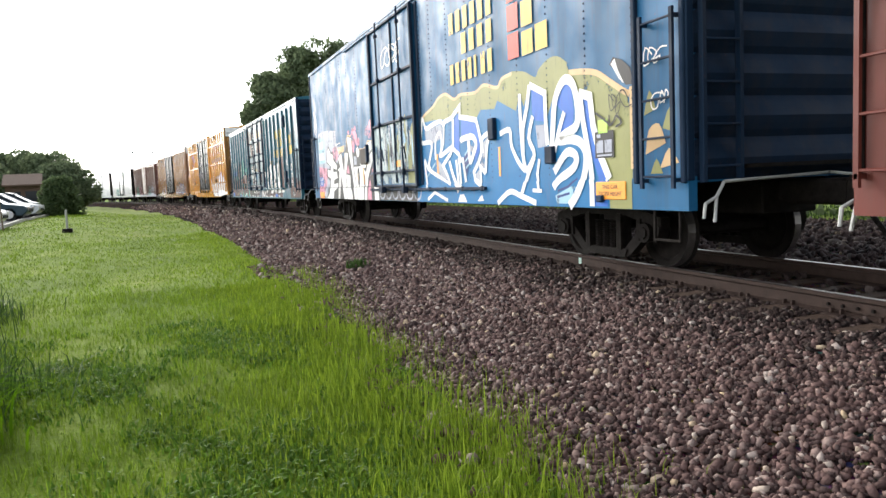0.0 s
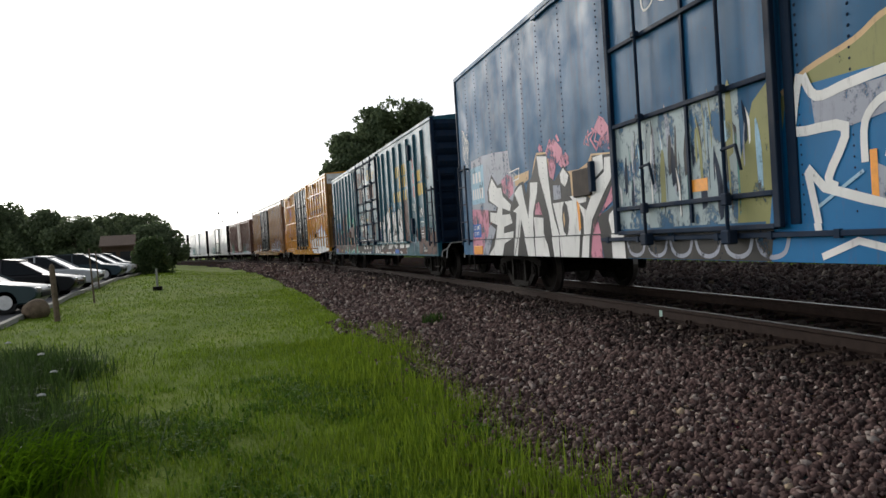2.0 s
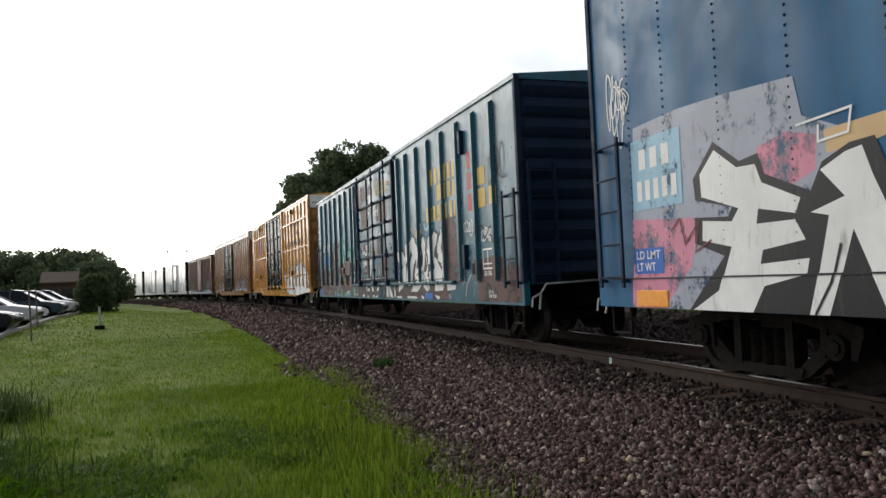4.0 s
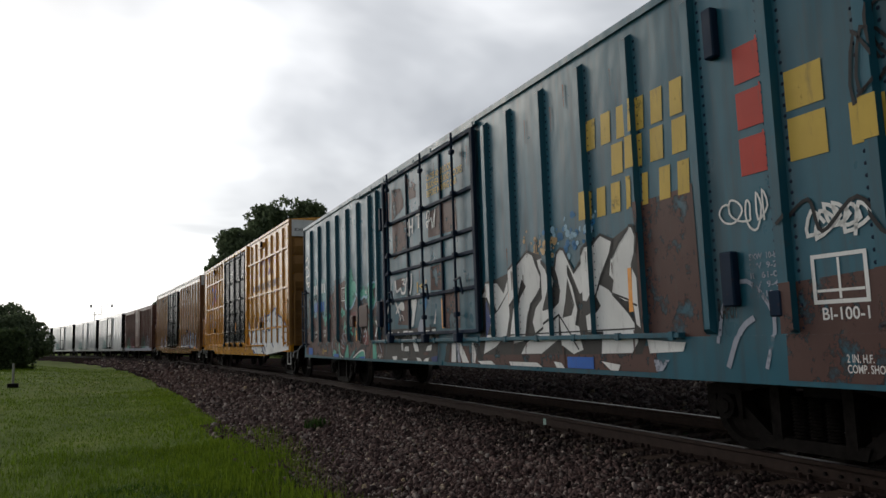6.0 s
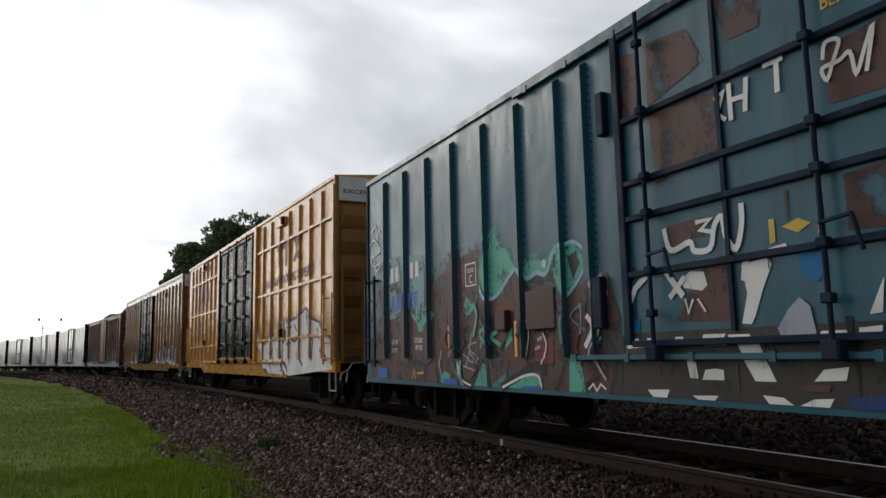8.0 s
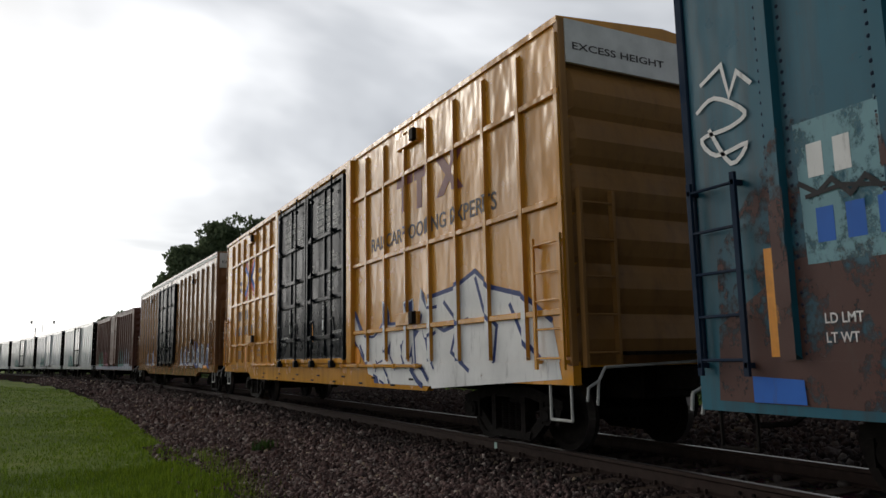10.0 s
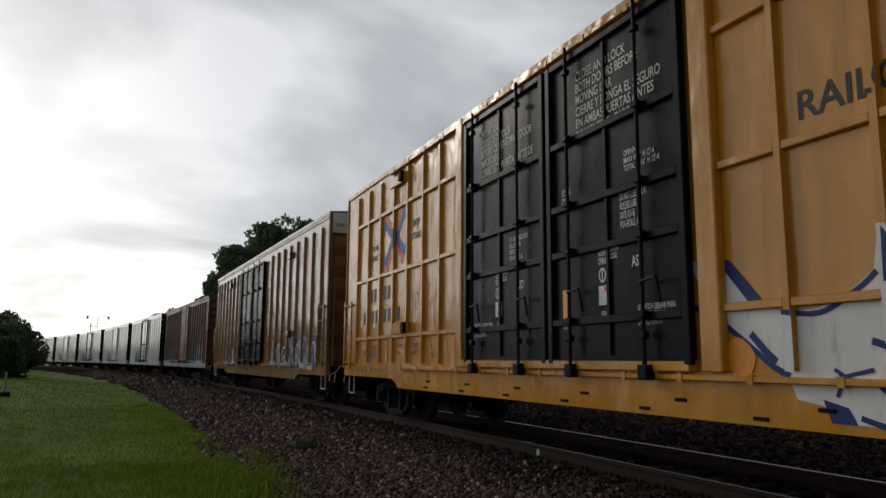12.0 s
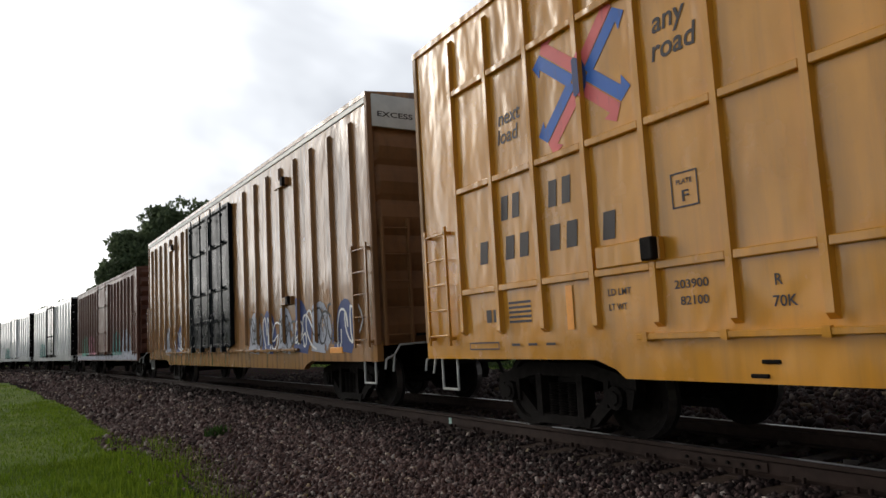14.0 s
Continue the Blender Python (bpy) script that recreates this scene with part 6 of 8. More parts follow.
    paint(car, "mint", 0.00850, [(13.43, 1.17), (13.37, 1.36), (13.25, 1.43), (13.24, 1.29)])
    paint(car, "mint", 0.00875, [(13.52, 0.73), (13.22, 0.80), (12.95, 0.88), (12.71, 0.88), (12.63, 0.74), (12.66, 0.73)])
    paint(car, "mint", 0.00900, [(14.24, 0.73), (14.13, 0.89), (13.97, 1.02), (13.89, 0.98), (13.87, 0.73)])
    paint(car, "w", 0.00925, [(14.71, 1.07), (14.65, 0.97), (14.56, 0.79), (14.32, 0.73), (14.57, 0.73), (14.69, 0.88)])
    paint(car, "mint", 0.00950, [(15.26, 0.75), (15.10, 0.91), (14.92, 0.86), (14.94, 0.73)])
    paint(car, "teal", 0.00975, [(13.78, 0.73), (13.50, 0.86), (13.20, 0.95), (13.31, 0.83), (13.57, 0.73)])
    line(car, "k", 0.01000, 0.10, [(13.52, 0.73), (13.12, 0.86), (12.85, 0.96), (12.62, 0.98), (12.58, 0.88)], True)
    line(car, "k", 0.01025, 0.09, [(14.55, 0.79), (14.31, 0.73), (14.17, 0.85), (13.96, 1.11)], True)
    line(car, "k", 0.01050, 0.06, [(13.86, 0.98), (13.82, 0.77), (13.76, 0.73)], True)
    line(car, "k", 0.01075, 0.07, [(13.93, 1.65), (13.85, 1.37), (13.73, 1.13), (13.61, 1.13)], True)
    line(car, "w", 0.01100, 0.03, [(13.49, 0.73), (13.22, 0.81), (12.95, 0.88), (12.70, 0.88), (12.63, 0.74)], True)
    line(car, "w", 0.01125, 0.025, [(14.61, 0.98), (14.56, 0.80), (14.31, 0.73)], True)
    line(car, "lilac", 0.01150, 0.02, [(14.53, 1.13), (14.27, 1.03), (14.11, 1.07), (14.39, 1.22), (14.15, 1.28)], True)
    line(car, "lilac", 0.01175, 0.02, [(14.51, 0.98), (14.19, 0.92)])
    line(car, "lilac", 0.01200, 0.02, [(14.45, 1.22), (14.09, 0.98)])
    line(car, "lilac", 0.01225, 0.02, [(14.27, 1.40), (14.41, 0.98)])
    line(car, "lilac", 0.01250, 0.025, [(13.94, 1.56), (13.81, 1.42), (13.92, 1.20)])
    line(car, "lilac", 0.01275, 0.04, [(12.70, 1.27), (12.60, 1.30)])
    line(car, "lilac", 0.01300, 0.04, [(12.75, 1.17), (12.65, 1.20)])
    paint(car, "cobalt", 0.01325, [(15.12, 0.80), (14.70, 0.80), (14.70, 0.73), (15.13, 0.73)])
    paint(car, "cobalt", 0.01350, [(12.99, 0.76), (12.64, 0.77), (12.64, 0.73), (13.00, 0.73)])
    paint(car, "cobalt", 0.01375, [(17.73, 0.95), (17.29, 0.93), (17.28, 0.76), (17.73, 0.76)])
    line(car, "w", 0.01400, 0.035, [(18.05, 3.31), (17.82, 3.41), (17.76, 3.13), (17.67, 3.30), (17.54, 3.16)])
    line(car, "w", 0.01425, 0.035, [(18.11, 3.09), (17.91, 3.16), (17.62, 2.96), (17.77, 2.88), (18.07, 2.86), (17.93, 2.69), (17.63, 2.71), (17.79, 2.59), (17.99, 2.92)], True)
    line(car, "k", 0.01450, 0.035, [(17.21, 2.30), (17.06, 2.20), (16.95, 2.28), (16.82, 2.15), (16.71, 2.25), (16.60, 2.15)])
    line(car, "k", 0.01475, 0.03, [(17.16, 2.19), (16.87, 2.22), (16.58, 2.16)])
    line(car, "k", 0.01500, 0.03, [(16.33, 1.01), (16.02, 1.04), (15.74, 0.98), (15.51, 1.04)], True)
    line(car, "gold", 0.01525, 0.03, [(16.22, 0.78), (16.15, 0.92), (16.09, 0.78)])
    line(car, "gold", 0.01550, 0.03, [(16.04, 0.86), (15.80, 0.87)])
    line(car, "w", 0.01575, 0.03, [(12.50, 2.13), (12.48, 2.10), (12.50, 2.07), (12.54, 2.10), (12.50, 2.13)], True)
    paint(car, "brown", 0.00520, [(12.37, 1.70), (11.43, 1.89), (11.26, 1.45), (11.28, 0.73), (12.61, 0.73), (12.29, 1.27)])
    paint(car, "mint", 0.00545, [(12.22, 2.23), (11.96, 2.25), (11.78, 2.11), (11.84, 1.89), (12.11, 1.71), (12.25, 1.93)])
    paint(car, "smoke", 0.00570, [(12.08, 2.12), (11.92, 2.16), (11.86, 2.03), (11.99, 1.87)])
    paint(car, "mint", 0.00595, [(12.09, 1.12), (11.90, 1.04), (11.84, 0.73), (12.12, 0.73)])
    paint(car, "smoke", 0.00620, [(11.57, 1.31), (11.39, 1.41), (11.23, 1.24), (11.28, 0.73), (11.41, 0.73), (11.42, 0.98)])
    paint(car, "w", 0.00645, [(11.21, 1.01), (11.05, 1.04), (10.99, 0.89), (11.17, 0.87)])
    paint(car, "lilac", 0.00670, [(11.66, 1.81), (11.52, 1.91), (11.43, 1.68), (11.59, 1.56)])
    line(car, "pale", 0.00695, 0.04, [(12.22, 2.23), (11.98, 2.27), (11.78, 2.14), (11.83, 1.92), (12.11, 1.71)], True)
    line(car, "k", 0.00720, 0.06, [(11.48, 1.30), (11.33, 1.04), (11.44, 0.73)], True)
    line(car, "k", 0.00745, 0.05, [(12.14, 1.27), (12.20, 0.98), (12.34, 0.73)], True)
    line(car, "w", 0.00770, 0.02, [(11.79, 0.76), (11.71, 0.82), (11.66, 0.75), (11.59, 0.82), (11.51, 0.77)])
    r = random.Random(33)
    for k in range(30):
        u, z = r.uniform(11.4, 15.2), r.uniform(0.76, 1.45)
        a, w = r.uniform(-0.3, 0.3), r.uniform(0.15, 0.5)
        line(car, r.choice(("k", "k", "smoke", "lilac", "mint", "teal", "w", "maroon")), 0.0170 + 0.0001 * k, r.uniform(0.015, 0.06), [(u, z), (u - a, z + w * 0.6), (u - a * 0.3, z + w)], True)
    bars(car, "AA  AA", 17.15, 15.92, 2.32, 2.56, M["w"], 0.009)
    bars(car, "00000", 17.12, 16.0, 1.86, 2.10, M["cobalt"], 0.009)
    lay(car, stroke(rect(14.41, 14.12, 2.02, 2.31), 0.02, True), M["w"], "stencil_frame", 0.009)
    letters(car, "PLATE", 14.35, 14.18, 2.19, 2.25, M["w"], 0.009)
    letters(car, "C", 14.31, 14.22, 2.05, 2.16, M["w"], 0.009)
    letters(car, "LD LMT", 17.10, 16.82, 1.31, 1.38, M["w"], 0.008)
    letters(car, "LT WT", 17.10, 16.86, 1.18, 1.25, M["w"], 0.008)
    letters(car, "175300", 16.17, 15.87, 1.31, 1.39, M["w"], 0.008)
    letters(car, "87100", 16.13, 15.88, 1.20, 1.28, M["w"], 0.008)
    letters(car, "50K", 12.75, 12.58, 1.42, 1.50, M["w"], 0.012)
    fitting(car, "placard_board", 13.52, 13.28, 1.40, 1.64, M["dun"], 0.09, "brown routing box")
    fitting(car, "routing_board", 12.82, 12.24, 1.38, 1.82, M["dun"], 0.085, "brown routing board")
    for u, top in ((13.08, 1.50), (14.92, 1.52), (17.50, 1.88)):
        tape(car, u, 1.09, top, 0.11)
    for u0 in (0.08, 17.72):
        ladder(root, car, u0, u0 + 0.46, 0.95, 2.5, 5, M["blue_shaded"])
        stirrup(root, car, u0 + 0.05, u0 + 0.4, 0.40, 0.72, M["iron"])
    for u0, u1, z0, z1 in ((2.46, 2.34, 3.42, 3.86), (11.40, 11.29, 3.22, 3.66), (2.46, 2.32, 1.30, 1.75), (11.6, 11.45, 1.35, 1.85), (1.98, 1.86, 1.2, 1.4)):
        fitting(car, "grab_bracket", u0, u1, z0, z1, M["blue_shaded"], 0.08)


def arm(cx, cz, dx, dz, side):
    """One stripe of an emblem's arm, with a barb at its end. side: -1 or 1."""
    c, d = Vector((cx, cz)), Vector((dx, dz))
    n = Vector((-d.y, d.x)).normalized() * side
    t = d.normalized()
    a, b = c + d * 0.14 + n * 0.006, c + d + n * 0.006
    return [a, a + n * 0.125, b + n * 0.125 - t * 0.06, b + n * 0.20 - t * 0.10, b + n * 0.16 + t * 0.06, b + t * 0.02]


def yellow_high_car():
    """Tall golden-yellow car with a grid of posts and level belts, two black doors."""
    posts = (0.07, 0.84, 1.66, 2.46, 3.29, 4.10, 4.93, 5.74, 12.48, 13.22, 13.98, 14.73, 15.52, 16.30, 17.08)
    car = boxcar("boxcar", "tall golden-yellow boxcar with black double doors and graffiti along its foot", (46.9, 64.95), 0.82, 4.84, M["yellow"], M["yellow_shaded"], posts, (0.085, 0.055), (1.08, 4.70), 7, (3.35, 14.55, 0.66), truck_at=2.05)
    root, h = car["root"], car["L"] / 2
    for u0, u1 in ((0.06, 6.42), (11.66, 17.12)):
        for z in (1.59, 2.79, 4.00):
            edge = [u0] + [p for p in posts if u0 < p < u1] + [u1]
            for a, b in zip(edge, edge[1:]):
                bm = box(bmesh.new(), (-1.55 - 0.05, a - h + 0.035, z - 0.035), (-1.545, b - h - 0.035, z + 0.035), 0.008)
                part("belt_rail", bm, M["yellow"], root)
    fitting(car, "door_post", 6.38, 6.62, 1.06, 4.80, M["yellow"], 0.09)
    fitting(car, "door_post", 11.52, 11.74, 1.06, 4.80, M["yellow"], 0.09)
    for k, (u0, u1) in enumerate(((6.76, 9.00), (9.16, 11.34))):
        door(car, u0, u1, 1.14, 4.60, M["black"], (7.29, 8.54) if k == 0 else (9.70, 11.02), (1.58, 2.34, 2.87, 3.62), 0.06, (u0 + 1.15,), "black steel plug door with white stencilled notices")
    bm = bmesh.new()
    box(bm, (-1.66, 6.75 - h, 1.06), (-1.54, 11.5 - h, 1.16), 0.01)
    part("door_sill", bm, M["yellow"], root)
    door_track(car, 3.6, 14.2, 1.02, M["yellow"], 0.08)
    door_track(car, 6.6, 15.0, 4.74, M["yellow"], 0.07)
    d = 0.004
    letters(car, "IMPORTANT\nCLOSE THIS DOOR\nBEFORE CLOSING MAIN DOOR\nIMPORTANTE\nCIERRE ESTA PUERTA ANTES DE\nCERRAR LA PUERTA PRINCIPAL", 10.88, 9.42, 3.56, 4.38, M["wl"], d)
    letters(car, "CLOSE AND LOCK\nBOTH DOORS BEFORE\nMOVING CAR\nCIERRE Y PONGA EL SEGURO\nEN AMBAS PUERTAS ANTES\nDE MOVER EL CARRO", 8.46, 7.02, 3.58, 4.38, M["wl"], d)
    letters(car, "OPENING\nMAIN W 8'  H 12'-4\nTOTAL W 16'  H 12'-4", 7.62, 7.08, 3.03, 3.25, M["wl"], d)
    letters(car, "DO NOT LUBE DOORS\nROLLERS LUBE\nDATE (12-16)\nPCA-SHOALS, AL", 7.70, 7.28, 2.45, 2.82, M["wl"], d)
    letters(car, "DO NOT LUBE DOORS\nROLLERS LUBE\nDATE (12-16)\nPCA-SHOALS, AL", 10.05, 9.58, 2.41, 2.73, M["wl"], d)
    letters(car, "ASD", 7.54, 7.36, 2.06, 2.17, M["w"], d)
    letters(car, "ASD", 9.86, 9.68, 2.04, 2.15, M["w"], d)
    letters(car, "UNLATCH LIBERAR PARA\nTO CLOSE CERRAR\nDOORS PUERTA", 7.47, 6.93, 1.49, 1.69, M["wl"], d)
    letters(car, "UNLATCH LIBERAR PARA\nTO CLOSE CERRAR\nDOORS PUERTA", 11.12, 10.54, 1.47, 1.66, M["wl"], d)
    for u in (7.96, 10.32):
        letters(car, "ABRIR\nOPEN", u + 0.14, u, 2.14, 2.30, M["w"], d)
        letters(car, "CERRAR\nCLOSE", u - 0.06, u - 0.22, 2.18, 2.32, M["w"], d)
        lay(car, stroke([(u + 0.07 + 0.055 * math.cos(a * 0.524), 2.03 + 0.07 * math.sin(a * 0.524)) for a in range(12)], 0.018, True) + stroke([(u + 0.07, 1.97), (u + 0.07, 2.09)], 0.02), M["w"], "stencil_ring", d)
        lay(car, [rect(u + 0.14, u - 0.04, 1.72, 1.92)], M["w"], "sticker", d, "white instruction sticker")
        lay(car, [rect(u + 0.04, u - 0.03, 1.86, 1.91)], M["rose"], "sticker", d + 0.002)
        letters(car, "SEAL\nSELLO", u + 0.1, u - 0.06, 1.55, 1.66, M["wl"], d)
    letters(car, "SECURING\nDEVICE\nONLY", 8.78, 8.60, 2.82, 3.08, M["wl"], d)
    tape(car, 8.73, 1.50, 1.93, 0.10)
    # words and emblem
    letters(car, "RAILCAR POOLING EXPERTS", 5.56, 1.42, 2.94, 3.17, M["ink"], 0.005)
    lay(car, [rect(4.46, 3.86, 3.82, 3.96), rect(4.27, 4.09, 3.40, 3.82), rect(3.80, 3.30, 3.82, 3.96), rect(3.71, 3.54, 3.37, 3.82), [(3.05, 3.96), (2.83, 3.96), (2.25, 3.40), (2.48, 3.40)], [(2.25, 3.96), (2.48, 3.96), (3.05, 3.40), (2.83, 3.40)]], M["maroon"], "emblem", 0.005, "maroon block emblem")
    letters(car, "next\nload", 16.16, 15.76, 3.14, 3.48, M["ink"], 0.005, 0.15)
    letters(car, "any\nroad", 13.84, 13.38, 3.26, 3.62, M["ink"], 0.005, 0.15)
    cx, cz = 14.74, 3.44
    arms = ((0.56, 0.42, 1), (0.52, -0.48, -1), (-0.48, 0.47, -1), (-0.50, -0.38, 1))
    lay(car, [arm(cx, cz, x, z, -s) for x, z, s in arms], M["cobalt"], "emblem", 0.005, "blue stripe of the emblem")
    lay(car, [arm(cx, cz, x, z, s) for x, z, s in arms], M["rose"], "emblem", 0.005, "red stripe of the emblem")
    lay(car, [[(cx + 0.10 * math.cos(a * 0.524), cz + 0.19 * math.sin(a * 0.524)) for a in range(12)]], M["navy"], "emblem", 0.009, "dark blue hub of the emblem")
    bars(car, "AA  AA", 16.22, 14.95, 2.31, 2.57, M["ink"], 0.005, 0.03)
    bars(car, "0 00 00 0", 16.70, 14.36, 1.88, 2.13, M["ink"], 0.005, 0.03)
    lay(car, stroke(rect(13.74, 13.48, 2.02, 2.29), 0.014, True), M["ink"], "stencil_frame", 0.005)
    letters(car, "PLATE", 13.69, 13.53, 2.20, 2.24, M["ink"], 0.005)
    letters(car, "F", 13.64, 13.57, 2.06, 2.15, M["ink"], 0.005)
    letters(car, "LD LMT", 14.58, 14.29, 1.38, 1.44, M["ink"], 0.005)
    letters(car, "LT WT", 14.58, 14.35, 1.25, 1.31, M["ink"], 0.005)
    letters(car, "203900", 13.80, 13.46, 1.38, 1.45, M["ink"], 0.005)
    letters(car, "82100", 13.75, 13.47, 1.25, 1.32, M["ink"], 0.005)
    letters(car, "R", 12.89, 12.83, 1.34, 1.42, M["ink"], 0.005)
    letters(car, "70K", 12.92, 12.73, 1.19, 1.27, M["ink"], 0.005)
    lay(car, [rect(16.15, 15.75, 1.40 - k * 0.05, 1.425 - k * 0.05) for k in range(5)] + [rect(16.6, 16.5, 1.22, 1.36), rect(16.46, 16.4, 1.22, 1.36)], M["ink"], "stencil_bar", 0.005)
    for u in (15.12, 11.98):
        tape(car, u, 1.10, 1.52, 0.10)
    lay(car, stroke(rect(16.95, 16.35, 0.93, 1.0), 0.015, True), M["ink"], "stencil_frame", 0.018)
    lay(car, [rect(16.1 - k * 0.3, 15.95 - k * 0.3, 0.96, 0.985) for k in range(3)], M["ink"], "stencil_bar", 0.018)
    for u, z in ((14.32, 1.72), (4.1, 1.72), (14.55, 4.5), (4.0, 4.5)):
        fitting(car, "bracket_plate", u - 0.45, u + 0.32, z - 0.1, z + 0.1, M["yellow"], 0.075)
        fitting(car, "lifting_eye", u - 0.44, u - 0.30, z - 0.09, z + 0.10, M["iron"], 0.14)
    for u0 in (0.06, 17.32):
        ladder(root, car, u0, u0 + 0.5, 0.98, 2.42, 5, M["yellow"])
        stirrup(root, car, u0 + 0.05, u0 + 0.42, 0.45, 0.88, M["lever"])
    for k in range(7):
        fitting(car, "sill_lug", 3.9 + k * 1.5, 4.05 + k * 1.5, 0.80, 0.83, M["iron"], 0.03)
        fitting(car, "sill_lug", 4.6 + k * 1.4, 4.75 + k * 1.4, 0.70, 0.73, M["iron"], 0.03)
    # white piece along the foot of the leading half
    paint(car, "w", 0.00500, [(6.82, 2.03), (6.39, 1.99), (6.21, 1.76), (6.02, 1.59), (5.79, 1.52), (5.52, 1.53), (5.26, 1.62), (5.05, 1.76), (5.00, 2.06), (4.91, 2.05), (4.82, 1.86), (4.79, 1.68), (4.53, 1.68), (4.26, 1.77), (4.15, 1.98), (3.91, 2.03), (3.88, 1.90), (3.90, 1.80), (3.70, 1.83), (3.64, 2.16), (3.52, 2.07), (3.44, 1.91), (3.10, 1.88), (3.24, 0.73), (5.28, 0.73), (5.43, 0.83), (5.72, 0.88), (5.79, 1.05), (6.11, 1.22), (6.54, 1.57)])
    paint(car, "navy", 0.00525, [(6.48, 2.00), (6.33, 1.98), (5.97, 1.59), (6.13, 1.60)])
    paint(car, "navy", 0.00550, [(4.94, 2.04), (4.82, 1.86), (4.80, 1.66), (4.95, 1.67)])
    paint(car, "navy", 0.00575, [(4.13, 1.95), (3.92, 2.01), (3.92, 1.79), (4.04, 1.81)])
    paint(car, "navy", 0.00600, [(3.61, 2.13), (3.52, 2.07), (3.44, 1.83), (3.60, 2.00)])
    paint(car, "navy", 0.00625, [(3.43, 1.86), (3.10, 1.87), (3.11, 1.82), (3.43, 1.82)])
    paint(car, "navy", 0.00650, [(3.91, 1.57), (3.70, 1.53), (3.85, 1.42), (3.81, 1.04), (3.87, 1.04)])
    paint(car, "navy", 0.00675, [(3.60, 1.55), (3.55, 1.42), (3.36, 1.43), (3.43, 1.20), (3.47, 1.26), (3.50, 1.38)])
    paint(car, "navy", 0.00700, [(3.94, 1.36), (3.95, 1.17), (4.07, 1.12)])
    paint(car, "navy", 0.00725, [(4.40, 1.34), (4.31, 1.35), (4.34, 1.18)])
    paint(car, "navy", 0.00750, [(4.76, 1.41), (4.80, 1.17), (4.95, 1.24)])
    paint(car, "navy", 0.00775, [(5.50, 0.89), (5.30, 0.84), (5.24, 0.73), (5.44, 0.73)])
    line(car, "navy", 0.00800, 0.05, [(6.77, 1.62), (6.49, 1.51), (5.93, 1.11), (5.77, 1.04)])
    line(car, "navy", 0.00825, 0.06, [(6.14, 1.37), (5.99, 1.22), (5.90, 1.15)])
    line(car, "navy", 0.00850, 0.04, [(5.79, 1.52), (5.48, 1.50), (5.18, 1.64), (5.03, 1.75)], True)
    line(car, "navy", 0.00875, 0.05, [(4.23, 1.76), (4.46, 1.68), (4.79, 1.68)], True)
    line(car, "navy", 0.00900, 0.05, [(3.85, 1.60), (3.77, 1.77)])
    line(car, "navy", 0.00925, 0.05, [(3.70, 1.57), (3.60, 1.77)])
    line(car, "navy", 0.00950, 0.05, [(3.36, 1.43), (3.15, 1.49)])
    line(car, "navy", 0.00975, 0.04, [(3.43, 1.20), (3.31, 1.08), (3.21, 0.97)])
    line(car, "navy", 0.01000, 0.04, [(3.95, 1.17), (3.90, 0.94), (3.94, 1.09)])
    line(car, "navy", 0.01025, 0.03, [(4.27, 1.40), (4.32, 1.33)])
    line(car, "navy", 0.01050, 0.04, [(4.36, 1.18), (4.28, 1.07), (4.14, 0.98)])
    line(car, "navy", 0.01075, 0.05, [(4.95, 1.24), (5.10, 1.29)])
    line(car, "navy", 0.01100, 0.035, [(4.80, 1.17), (4.57, 0.95)])
    line(car, "navy", 0.01125, 0.03, [(5.40, 1.10), (5.32, 1.05), (5.38, 0.91)])
    line(car, "navy", 0.01150, 0.03, [(5.32, 1.05), (5.10, 1.10)])
    line(car, "navy", 0.01175, 0.05, [(5.05, 1.00), (4.87, 0.84)])
    line(car, "navy", 0.01200, 0.08, [(4.00, 0.98), (3.76, 0.80), (3.58, 0.73)], True)
    line(car, "navy", 0.01225, 0.07, [(3.90, 0.96), (3.79, 1.02), (3.60, 0.98), (3.39, 0.81)], True)
    line(car, "navy", 0.01250, 0.04, [(5.21, 0.78), (5.02, 0.73)])
    line(car, "navy", 0.01275, 0.05, [(4.86, 0.81), (4.80, 0.73)])
    paint(car, "w", 0.0046, [(3.3, 2.02), (2.6, 2.08), (2.0, 2.25), (1.6, 2.0), (0.9, 1.85), (0.35, 1.5), (0.2, 0.88), (3.3, 0.70)])
    for k, pts in enumerate(([(3.3, 2.0), (2.6, 2.06), (2.0, 2.23), (1.6, 1.98), (0.9, 1.83), (0.35, 1.5)], [(2.9, 1.9), (2.5, 1.6), (2.7, 1.2), (2.2, 0.95)], [(2.0, 2.15), (1.8, 1.7), (1.5, 1.5), (1.6, 1.05)], [(1.2, 1.75), (0.9, 1.3), (0.6, 1.1)], [(3.2, 1.6), (2.9, 1.5), (2.2, 1.62)])):
        line(car, "navy", 0.0052 + 0.0002 * k, 0.06, pts)
    lay(car, [smooth([(6.5, 1.15), (6.3, 1.35), (6.1, 1.2), (6.2, 0.98)], 3)], M["amber"], "graffiti", 0.009)
    end_notice(car)


def end_notice(car):
    """The white band with a height notice across the top of the leading end."""
    y, z1 = -car["L"] / 2, 4.84
    bm = bmesh.new()
    box(bm, (-1.49, y - 0.012, z1 - 0.52), (1.49, y + 0.03, z1 - 0.01), 0.004)
    part("notice_band", bm, M["band"], car["root"], "white band across the end")
    bm = fitted_type("EXCESS HEIGHT", 1.35, 0.085)
    for v in bm.verts:
        v.co = Vector((-1.40 + v.co.x, y - 0.016, z1 - 0.36 + v.co.y))
    part("lettering", bm, M["ink"], car["root"])


